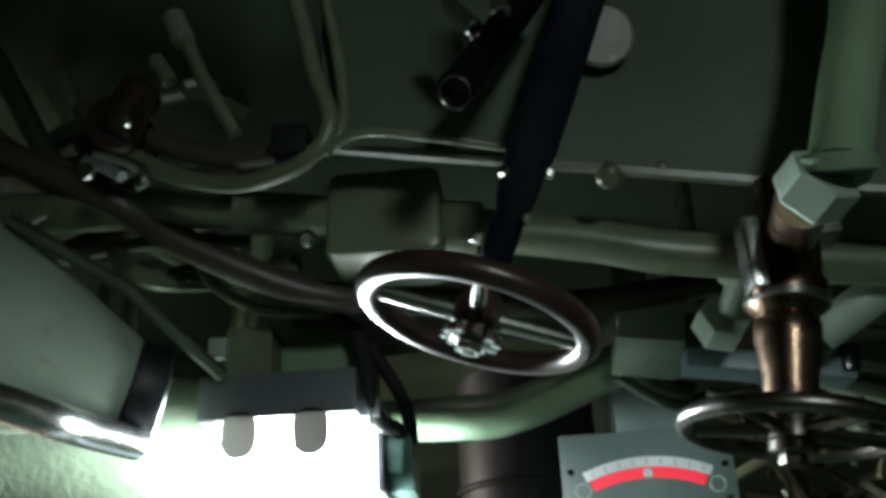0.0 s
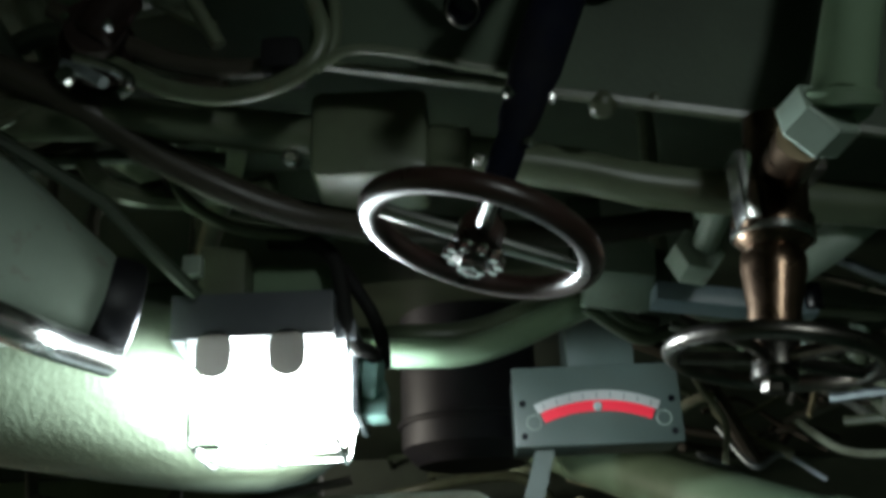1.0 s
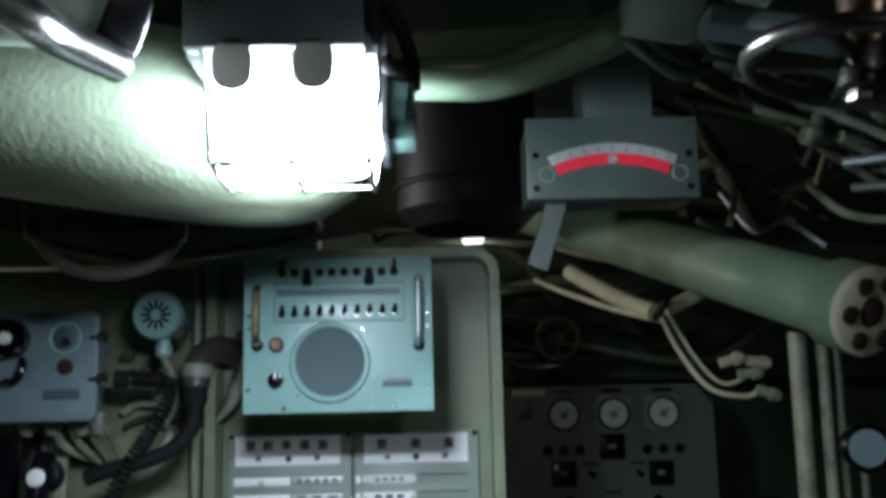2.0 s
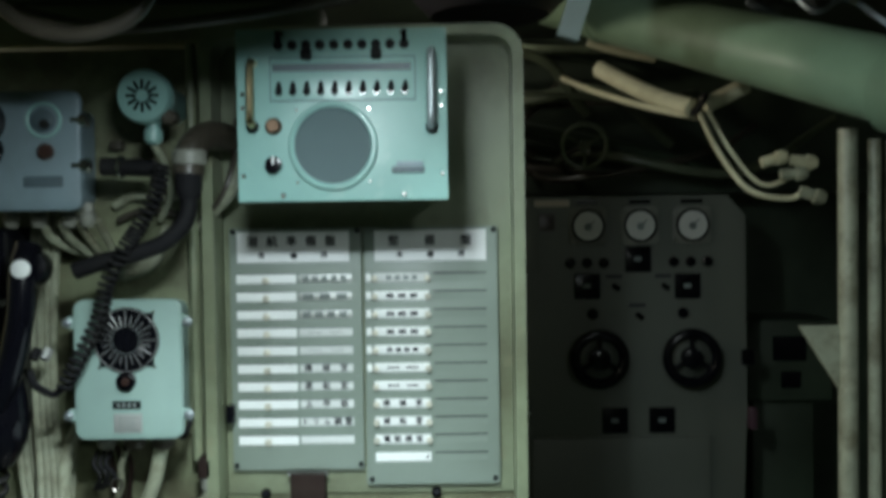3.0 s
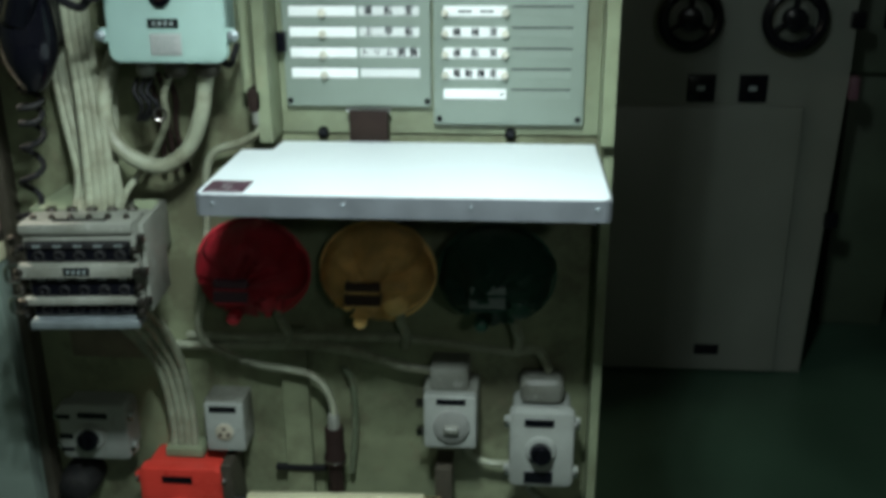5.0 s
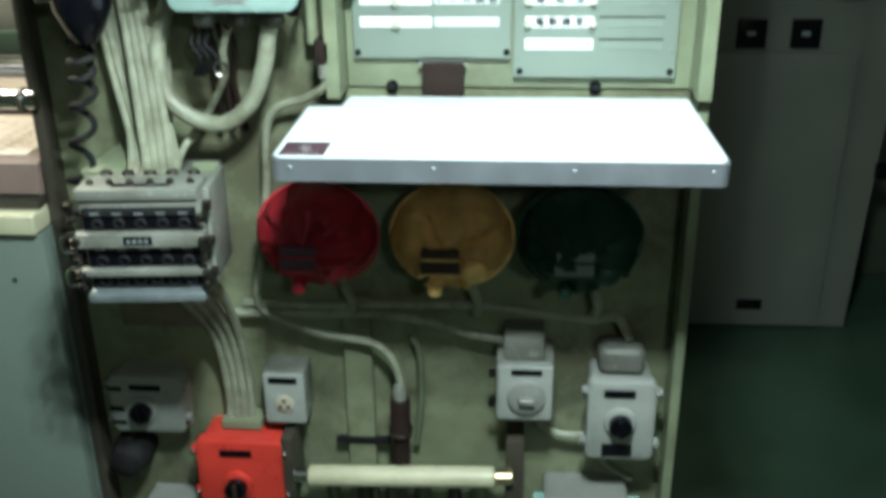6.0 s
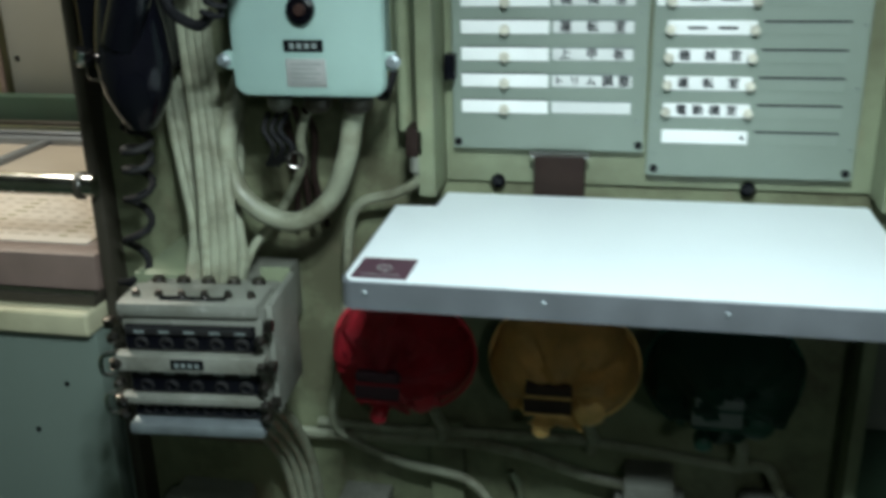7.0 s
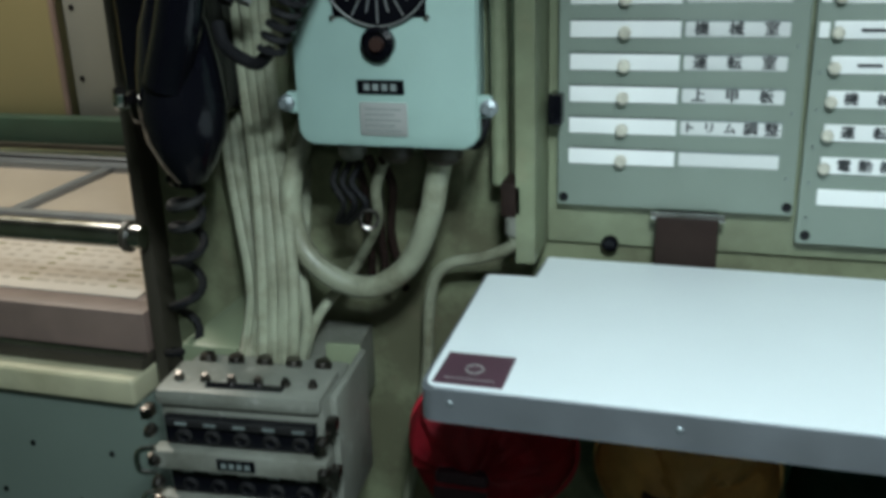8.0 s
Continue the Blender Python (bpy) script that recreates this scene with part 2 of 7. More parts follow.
PERISCOPE = material("blackened_periscope_paint", (0.007, 0.007, 0.011), 0.5, vary=0.3, scale=9, dirt=0.3, dirt_colour=(0.02, 0.016, 0.012), bump=0.15)
LAMPGREY = material("dark_grey_lamp_enamel", (0.075, 0.082, 0.092), 0.4, vary=0.12, scale=12, dirt=0.25, bump=0.08)
FROSTTAB = material("frosted_grey_lamp_tab", (0.5, 0.47, 0.43), 0.7, vary=0.05, dirt=0.1, bump=0.05, trans=0.06)
DIALWHITE = material("gauge_face", (0.55, 0.56, 0.52), 0.4, vary=0.04, dirt=0.1, bump=0.02)
GLOW = material("lit_frosted_glass", (0.9, 0.9, 0.9), 0.4, vary=0.0, dirt=0.0, bump=0.0, emit=75.0, emit_colour=(0.92, 1.0, 0.96))
GLOWAFT = material("lit_far_lamp_glass", (0.9, 0.9, 0.9), 0.4, vary=0.0, dirt=0.0, bump=0.0, emit=8.0, emit_colour=(1.0, 0.97, 0.9))

# ---- mesh builders ----
BASE = {}


def thing(name, base, label, category, group="", kind=""):
    ob = new(name)
    ob.empty_display_size = 0.05
    ob.location = base
    BASE[ob.name] = Vector(base)
    return tagged(ob, label, category, group, kind)


def finish(bm, mat, name):
    bmesh.ops.recalc_face_normals(bm, faces=bm.faces[:])
    for f in bm.faces:
        f.smooth = True
    for e in bm.edges:
        if len(e.link_faces) == 2 and e.calc_face_angle(0) > 0.6:
            e.smooth = False
    me = bpy.data.meshes.new(name)
    bm.to_mesh(me)
    bm.free()
    me.materials.append(mat)
    return me


def part(name, bm, mat, parent, label=""):
    base = BASE[parent.name]
    bmesh.ops.translate(bm, verts=bm.verts[:], vec=-base)
    ob = new(name, finish(bm, mat, name))
    ob.parent = parent
    BASE[ob.name] = base
    return tagged(ob, label)


def solo(name, bm, mat, label, category, group="", kind=""):
    """A thing of one mesh, its origin at the middle of its underside."""
    xs = [v.co for v in bm.verts]
    base = Vector(((min(c.x for c in xs) + max(c.x for c in xs)) / 2, (min(c.y for c in xs) + max(c.y for c in xs)) / 2, min(c.z for c in xs)))
    bmesh.ops.translate(bm, verts=bm.verts[:], vec=-base)
    ob = new(name, finish(bm, mat, name))
    ob.location = base
    BASE[ob.name] = base
    return tagged(ob, label, category, group, kind)


def box(x0, x1, y0, y1, z0, z1, bevel=0.0, seg=2, bm=None):
    bm = bm or bmesh.new()
    vs = [bm.verts.new((x, y, z)) for x in (x0, x1) for y in (y0, y1) for z in (z0, z1)]
    idx = ((0, 1, 3, 2), (4, 6, 7, 5), (0, 4, 5, 1), (2, 3, 7, 6), (0, 2, 6, 4), (1, 5, 7, 3))
    fs = [bm.faces.new([vs[i] for i in f]) for f in idx]
    if bevel:
        es = list({e for f in fs for e in f.edges})
        bmesh.ops.bevel(bm, geom=es, offset=bevel, segments=seg, affect="EDGES", profile=0.6)
    return bm


def slab(x0, x1, z0, z1, y0, y1, corner, edge=0.002, seg=5):
    """An upright plate facing -y with round corners and softened edges."""
    bm = bmesh.new()
    pts = []
    for cx, cz, a in ((x1 - corner, z1 - corner, 0), (x0 + corner, z1 - corner, 90), (x0 + corner, z0 + corner, 180), (x1 - corner, z0 + corner, 270)):
        for k in range(seg + 1):
            t = radians(a + 90 * k / seg)
            pts.append((cx + corner * math.cos(t), cz + corner * math.sin(t)))
    mx, mz = (x0 + x1) / 2, (z0 + z1) / 2
    rings = []
    for y, inset in ((y1, 0), (y0 + edge, 0), (y0 + edge * 0.3, edge * 0.3), (y0, edge)):
        sx, sz = 1 - inset / max(1e-6, (x1 - x0) / 2), 1 - inset / max(1e-6, (z1 - z0) / 2)
        rings.append([bm.verts.new((mx + (x - mx) * sx, y, mz + (z - mz) * sz)) for x, z in pts])
    n = len(pts)
    for a, b in zip(rings, rings[1:]):
        for i in range(n):
            bm.faces.new((a[i], a[(i + 1) % n], b[(i + 1) % n], b[i]))
    bm.faces.new(rings[0])
    bm.faces.new(rings[-1])
    return bm


def basis(d):
    d = Vector(d).normalized()
    u = d.orthogonal().normalized()
    return d, u, d.cross(u)


def lathe(origin, axis, profile, seg=24, bm=None, cap=True):
    """Turns (radius, height) pairs round the axis through origin."""
    bm = bm or bmesh.new()
    d, u, v = basis(axis)
    o = Vector(origin)
    rings = []
    for r, h in profile:
        rings.append([bm.verts.new(o + d * h + (u * math.cos(a) + v * math.sin(a)) * max(r, 1e-4)) for a in (2 * math.pi * k / seg for k in range(seg))])
    for a, b in zip(rings, rings[1:]):
        for i in range(seg):
            bm.faces.new((a[i], a[(i + 1) % seg], b[(i + 1) % seg], b[i]))
    if cap:
        bm.faces.new(rings[0])
        bm.faces.new(rings[-1])
    return bm


def cyl(p0, p1, r, seg=16, edge=0.0, bm=None, r1=None):
    p0, p1 = Vector(p0), Vector(p1)
    h = (p1 - p0).length
    r1 = r if r1 is None else r1
    prof = [(r, 0), (r1, h)] if not edge else [(r - edge, 0), (r, edge), (r1, h - edge), (r1 - edge, h)]
    return lathe(p0, p1 - p0, prof, seg, bm)


def smooth_path(pts, n=8):
    pts = [Vector(p) for p in pts]
    if len(pts) == 2:
        return [pts[0].lerp(pts[1], k / 4) for k in range(5)]
    out = []
    ext = [pts[0] * 2 - pts[1]] + pts + [pts[-1] * 2 - pts[-2]]
    for i in range(1, len(ext) - 2):
        a, b, c, d = ext[i - 1:i + 3]
        for k in range(n):
            t = k / n
            out.append(0.5 * ((2 * b) + (c - a) * t + (2 * a - 5 * b + 4 * c - d) * t * t + (3 * b - a - 3 * c + d) * t ** 3))
    out.append(pts[-1])
    return out


def sweep(path, r, seg=10, bm=None, closed=False):
    bm = bm or bmesh.new()
    path = [Vector(p) for p in path]
    n = len(path)
    rings = []
    u = None
    for i, p in enumerate(path):
        q0, q1 = (path[i - 1], path[(i + 1) % n]) if closed else (path[max(0, i - 1)], path[min(n - 1, i + 1)])
        d = (q1 - q0).normalized()
        u = d.orthogonal().normalized() if u is None else (u - d * u.dot(d)).normalized()
        v = d.cross(u)
        rings.append([bm.verts.new(p + (u * math.cos(a) + v * math.sin(a)) * r) for a in (2 * math.pi * k / seg for k in range(seg))])
    pairs = list(zip(rings, rings[1:])) + ([(rings[-1], rings[0])] if closed else [])
    for a, b in pairs:
        for i in range(seg):
            bm.faces.new((a[i], a[(i + 1) % seg], b[(i + 1) % seg], b[i]))
    if not closed:
        bm.faces.new(rings[0])
        bm.faces.new(rings[-1])
    return bm


def ring(centre, axis, R, r, seg=36, sub=10, bm=None):
    d, u, v = basis(axis)
    c = Vector(centre)
    return sweep([c + (u * math.cos(a) + v * math.sin(a)) * R for a in (2 * math.pi * k / seg for k in range(seg))], r, sub, bm, True)


def tube(pts, r, seg=10, n=8):
    return sweep(smooth_path(pts, n), r, seg)


def hexnut(p0, p1, r, bm=None):
    h = (Vector(p1) - Vector(p0)).length
    return lathe(p0, Vector(p1) - Vector(p0), [(r * 0.93, 0), (r, h * 0.08), (r, h * 0.92), (r * 0.93, h)], 6, bm)


def hexbolt(p0, p1, r, lead):
    """A six-sided prism with one corner towards lead and slightly chamfered ends."""
    p0, p1 = Vector(p0), Vector(p1)
    d = (p1 - p0).normalized()
    u = (Vector(lead) - d * Vector(lead).dot(d)).normalized()
    v, h = d.cross(u), (p1 - p0).length
    bm, rows = bmesh.new(), []
    for f, q in ((0.94, 0.0), (1.0, h * 0.07), (1.0, h * 0.93), (0.94, h)):
        rows.append([bm.verts.new(p0 + d * q + (u * math.cos(a) + v * math.sin(a)) * r * f) for a in (math.pi * k / 3 for k in range(6))])
    for a, b in zip(rows, rows[1:]):
        for i in range(6):
            bm.faces.new((a[i], a[(i + 1) % 6], b[(i + 1) % 6], b[i]))
    bm.faces.new(rows[0])
    bm.faces.new(rows[-1])
    return bm


def lettering(text, size, x, y, z, mat, parent, tall=1.0, bold=0.0):
    cu = bpy.data.curves.new("lettering", "FONT")
    cu.body, cu.size, cu.align_x, cu.align_y, cu.extrude, cu.resolution_u = text, size, "CENTER", "CENTER", 0.0002, 2
    cu.materials.append(mat)
    ob = new("lettering", cu)
    ob.parent = parent
    ob.matrix_basis = Matrix.Translation(Vector((x, y, z)) - BASE[parent.name]) @ Matrix.Rotation(radians(90), 4, "X") @ Matrix.Diagonal((1, tall, 1, 1))
    BASE[ob.name] = BASE[parent.name]
    if bold:
        lettering(text, size, x + bold, y - 0.00005, z + bold * 0.4, mat, parent, tall)
        lettering(text, size, x - bold, y + 0.00005, z - bold * 0.4, mat, parent, tall)
    return ob


def screw(x, y, z, r, parent, mat=STEEL, name="screw"):
    bm = lathe((x, y, z), (0, -1, 0), [(r, -0.001), (r, 0.0012), (r * 0.6, 0.0026)], 10)
    return part(name, bm, mat, parent)


def cable(pts, r, label, mat=CABLE, name="cable", category="cable", group="", seg=10):
    return solo(name, tube(pts, r, seg), mat, label, category, group)

# ---- structure ----
solo("floor", box(-2.6, 2.2, -2.2, 5.4, -0.05, 0.0), FLOORM, "dark green linoleum deck", "floor", kind="structure")
solo("wall_north", box(-2.6, 2.2, 5.2, 5.3, 0.0, 2.6), DARKGREEN, "dark green hull plating at the far end", "wall", kind="structure")
solo("wall_south", box(-2.6, 2.2, -2.2, -2.1, 0.0, 2.6), PALE, "pale green painted steel wall", "wall", kind="structure")
solo("wall_west", box(-2.6, -2.5, -2.1, 5.2, 0.0, 2.6), PALE, "pale green painted steel wall", "wall", kind="structure")
solo("wall_east", box(2.1, 2.2, -2.1, 5.2, 0.0, 2.6), DARKGREEN, "dark green painted hull side", "wall", kind="structure")


def ceiling():
    bm = bmesh.new()
    n, lo = 16, []
    for k in range(n + 1):
        x = -2.6 + 4.8 * k / n
        lo.append((x, 2.44 - 0.05 * ((x + 0.2) / 1.6) ** 2))
    a = [bm.verts.new((x, -2.2, z)) for x, z in lo]
    b = [bm.verts.new((x, 5.3, z)) for x, z in lo]
    c = [bm.verts.new((x, -2.2, 2.62)) for x, z in lo]
    d = [bm.verts.new((x, 5.3, 2.62)) for x, z in lo]
    for i in range(n):
        for p, q in ((a, b), (c, d)):
            bm.faces.new((p[i], p[i + 1], q[i + 1], q[i]))
        bm.faces.new((a[i], a[i + 1], c[i + 1], c[i]))
        bm.faces.new((b[i], b[i + 1], d[i + 1], d[i]))
    for p in (0, n):
        bm.faces.new((a[p], b[p], d[p], c[p]))
    return solo("ceiling", bm, DARKGREEN, "dark green arched hull plating overhead", "ceiling", kind="structure")


ceiling()


def rib(y, x0, x1, low0, slope):
    # This label serves the hull ribs and the unseen blocking rib at y 0.2.
    t = thing("ceiling_frame", ((x0 + x1) / 2, y, 2.3), "dark green steel frame rib under the hull", "frame rib", "hull frames", "structure")
    bm, n = bmesh.new(), 10
    web = []
    for k in range(n + 1):
        x = x0 + (x1 - x0) * k / n
        z = 2.44 - 0.05 * ((x + 0.2) / 1.6) ** 2
        low = low0 - slope * (x + 0.05)
        web.append((x, z + 0.02, low))
    rows = [[bm.verts.new((x, yy, z)) for x, a, b in web for z in (a, b)] for yy in (y, y + 0.008)]
    for r in rows:
        for i in range(n):
            bm.faces.new((r[2 * i], r[2 * i + 2], r[2 * i + 3], r[2 * i + 1]))
    for i in range(n):
        bm.faces.new((rows[0][2 * i + 1], rows[0][2 * i + 3], rows[1][2 * i + 3], rows[1][2 * i + 1]))
    part("web", bm, DARKGREEN, t)
    part("flange", sweep([(x, y + 0.004, b) for x, a, b in web], 0.006, 6), OLIVE, t)
    return t


rib(1.445, -0.14, 0.9, 2.181, 0.19)
rib(2.15, -1.2, -0.15, 2.282, 0.25)
# Unseen rib, added to keep the near lamp off the upper-left corner.
rib(0.2, -1.6, 0.3, 2.257, 0.25)
solo("ceiling_plate", box(0.06, 0.075, 1.2, 1.24, 2.2, 2.3), DARKGREEN, "small dark green gusset plate on the hull frame", "gusset", kind="structure")

# ---- bulkhead panel ----
bulk = thing("bulkhead_panel", (-0.45, 2.63, 0.0), "pale green painted steel bulkhead full of instruments", "bulkhead", kind="structure")
part("plate", box(-0.945, 0.048, 2.62, 2.64, 0.0, 1.93, 0.003), BULK, bulk)
part("edge_strip", box(-0.957, -0.939, 2.585, 2.645, 0.0, 1.93, 0.003), BROWNPIPE, bulk, "dark worn steel edge strip")
part("edge_strip", box(0.04, 0.056, 2.57, 2.642, 0.0, 1.135, 0.003), PALE, bulk)
part("stiffener", box(-0.5, -0.452, 2.6, 2.622, 0.0, 0.80, 0.004), BULK, bulk)

bay = thing("instrument_bay", (-0.22, 2.62, 1.14), "pale green steel bay with rounded top round the boards", "frame")


def bay_lip():
    pts = [(0.042, 1.143), (0.042, 1.90)] + [(0.042 - 0.04 * (1 - math.cos(a)), 1.90 + 0.04 * math.sin(a)) for a in (0.4, 0.8, 1.2, 1.57)]
    pts += [(-0.44, 1.94)] + [(-0.445 - 0.035 * math.sin(a), 1.94 - 0.04 * (1 - math.cos(a))) for a in (0.4, 0.8, 1.2, 1.57)] + [(-0.48, 1.143)]
    bm = bmesh.new()
    prof = ((-0.009, 2.545), (0.010, 2.545), (0.010, 2.621), (-0.009, 2.621))
    rows = []
    for i, p in enumerate(pts):
        a, b = Vector(pts[max(0, i - 1)]), Vector(pts[min(len(pts) - 1, i + 1)])
        d = (b - a).normalized()
        nrm = Vector((d.y, -d.x))
        rows.append([bm.verts.new((p[0] + nrm.x * o, y, p[1] + nrm.y * o)) for o, y in prof])
    for a, b in zip(rows, rows[1:]):
        for i in range(4):
            bm.faces.new((a[i], a[(i + 1) % 4], b[(i + 1) % 4], b[i]))
    bm.faces.new(rows[0])
    bm.faces.new(rows[-1])
    bmesh.ops.bevel(bm, geom=[e for e in bm.edges if e.calc_face_angle(0) > 0.9], offset=0.003, segments=2, affect="EDGES")
    return bm


part("rim", bay_lip(), PALE, bay)
part("back_sheet", box(-0.47, 0.033, 2.614, 2.6195, 1.145, 1.93), PALE, bay)
for x in (-0.404, -0.104):
    part("rubber_foot", lathe((x, 2.614, 1.146), (0, -1, 0), [(0.009, 0), (0.009, 0.005), (0.006, 0.008)], 14), BLACK, bay)
part("side_clip", box(-0.466, -0.452, 2.585, 2.612, 1.276, 1.306, 0.002), BLACK, bay, "black plastic clip")

# ---- indicator boards ----


def knob(x, y, z, r, parent):
    r *= 1.45
    return part("knob", lathe((x, y, z), (0, -1, 0), [(r * 0.6, -0.001), (r * 0.6, 0.003), (r, 0.004), (r, 0.008), (r * 0.7, 0.0095)], 12), KNOBM, parent, "small worn metal knob")


def bars(x0, x1, z, h, y, n, parent, mat=INK):
    w = (x1 - x0) / (n * 1.6 - 0.6)
    for k in range(n):
        a = x0 + k * w * 1.6
        part("printed_mark", box(a, a + w, y - 0.0006, y, z - h / 2, z + h / 2), mat, parent)


def diving_board():
    t = thing("indicator_board", (-0.342, 2.61, 1.19), "grey-green diving preparation board with white sliding tags", "indicator board", "boards over the desk")
    x0, x1, y = -0.458, -0.2285, 2.6
    part("panel", slab(x0, x1, 1.19, 1.613, y, 2.612, 0.003, 0.0015), BOARD, t)
    title = part("title_plate", slab(-0.4445, -0.2495, 1.553, 1.6065, y - 0.002, y + 0.001, 0.001, 0.0005), TITLE, t, "white title plate with black characters")
    for i, ch in enumerate("潜航準備盤"):
        lettering(ch, 0.0195, -0.417 + i * 0.0338, y - 0.0025, 1.5885, INK, title, bold=0.0008)
    lettering("未", 0.0125, -0.402, y - 0.0025, 1.5655, INK, title, bold=0.0008)
    part("black_dot", lathe((-0.3455, y - 0.002, 1.565), (0, -1, 0), [(0.0062, 0), (0.0062, 0.0008)], 16), INK, title)
    lettering("済", 0.0125, -0.293, y - 0.0025, 1.5655, INK, title, bold=0.0008)
    names = [None, None, None, "", "", "機械室", "運転室", "上甲板", "トリム調整", ""]
    for i in range(10):
        z = 1.5245 - i * 0.0313
        tag = part("sliding_tag", slab(-0.4465, -0.3425, z - 0.0078, z + 0.0078, y - 0.0022, y + 0.001, 0.0008, 0.0004), WHITE, t, "plain white sliding tag")
        part("groove", box(-0.4465, -0.3425, y - 0.0024, y - 0.0021, z + 0.0079, z + 0.0092), INK, t)
        knob(-0.394, y - 0.002, z - 0.0025, 0.0042, t)
        strip = part("name_strip", slab(-0.3385, -0.2455, z - 0.0068, z + 0.0068, y - 0.0012, y + 0.001, 0.002, 0.0004), SILVER if i < 3 else PLATE, t)
        part("slot_edge", box(-0.34, -0.244, y - 0.0016, y - 0.001, z + 0.0069, z + 0.0088), GREYINK, t)
        if names[i] is None:
            bars(-0.331, -0.255, z, 0.0095, y - 0.0012, (5, 3, 4)[i], strip, GREYINK)
        elif names[i]:
            s = names[i]
            span = 0.062 if len(s) == 3 else 0.076
            for k, ch in enumerate(s):
                lettering(ch, 0.0135 if ch not in "トリム" else 0.0115, -0.2925 + (k / (len(s) - 1) - 0.5) * span, y - 0.0018, z, INK, strip, bold=0.0005)
        elif i < 6:
            bars(-0.322, -0.262, z, 0.0012, y - 0.0012, 2, strip, GREYINK)
    for sx, sz in ((x0 + 0.0065, 1.607), (x1 - 0.0065, 1.607), (x0 + 0.0065, 1.1985), (x1 - 0.006, 1.199)):
        screw(sx, y, sz, 0.0048, t, BLACK)
    for k in range(4):
        screw(-0.3415, y, 1.243 + k * 0.0626, 0.0016, t, GREYINK, "rivet")
        screw(-0.2375, y, 1.228 + k * 0.0626, 0.0016, t, GREYINK, "rivet")
    return t


def service_board():
    t = thing("indicator_board", (-0.11, 2.61, 1.163), "grey-green readiness board with lettered white sliding tags", "indicator board", "boards over the desk")
    x0, x1, y = -0.2245, 0.008, 2.599
    part("panel", slab(x0, x1, 1.163, 1.612, y, 2.612, 0.003, 0.0015), BOARD, t)
    title = part("title_plate", slab(-0.2055, -0.012, 1.553, 1.6065, y - 0.002, y + 0.001, 0.001, 0.0005), TITLE, t, "white title plate with black characters")
    for i, ch in enumerate("整備盤"):
        lettering(ch, 0.0195, -0.172 + i * 0.0625, y - 0.0025, 1.5875, INK, title, bold=0.0008)
    lettering("未", 0.0125, -0.162, y - 0.0025, 1.5645, INK, title, bold=0.0008)
    part("black_dot", lathe((-0.1085, y - 0.002, 1.5645), (0, -1, 0), [(0.0062, 0), (0.0062, 0.0008)], 16), INK, title)
    lettering("済", 0.0125, -0.055, y - 0.0025, 1.5645, INK, title, bold=0.0008)
    names = [None, None, None, None, None, None, None, "機械室", "運転室", "電動機室", ""]
    for i in range(11):
        z = 1.5245 - i * 0.0313
        tag = part("sliding_tag", slab(-0.2085, -0.1115, z - 0.0078, z + 0.0078, y - 0.0024, y + 0.001, 0.0012, 0.0004), PLATE if i == 0 else WHITE, t, "white lettered sliding tag")
        if i < 6:
            part("small_tag", slab(-0.2215, -0.2125, z - 0.007, z + 0.007, y - 0.0016, y + 0.001, 0.0008, 0.0004), WHITE, t)
        if i < 10:
            knob(-0.2055, y - 0.002, z - 0.0015, 0.0038, t)
            knob(-0.114, y - 0.002, z - 0.0015, 0.0038, t)
        else:
            part("peg_hole", lathe((-0.118, y - 0.0024, z), (0, -1, 0), [(0.0024, 0), (0.0024, 0.0005)], 10), INK, t)
        part("groove", box(-0.104, -0.0125, y - 0.0012, y + 0.0005, z + 0.0058, z + 0.0082), INK, t)
        part("slider", box(-0.104, -0.0125, y - 0.0008, y + 0.0005, z - 0.0075, z + 0.0056), BOARD, t)
        s = names[i]
        if s:
            for k, ch in enumerate(s):
                lettering(ch, 0.0128, -0.16 + (k / (len(s) - 1) - 0.5) * 0.056, y - 0.003, z, INK, tag, bold=0.0005)
        elif s is None:
            bars(-0.186, -0.132, z, 0.007 if i not in (5, 6) else 0.003, y - 0.0024, (4, 3, 3, 3, 4, 2, 2)[i], tag, INK if i != 0 else GREYINK)
    for sx, sz in ((x1 - 0.007, 1.6055), (x0 + 0.009, 1.172), (x1 - 0.008, 1.172)):
        screw(sx, y, sz, 0.0048, t, BLACK)
    for k in range(5):
        screw(-0.2165, y, 1.19 + k * 0.035, 0.0015, t, GREYINK, "rivet")
        screw(0.002, y, 1.2 + k * 0.07, 0.0016, t, GREYINK, "rivet")
    return t


diving_board()
service_board()

# ---- fold-down desk ----


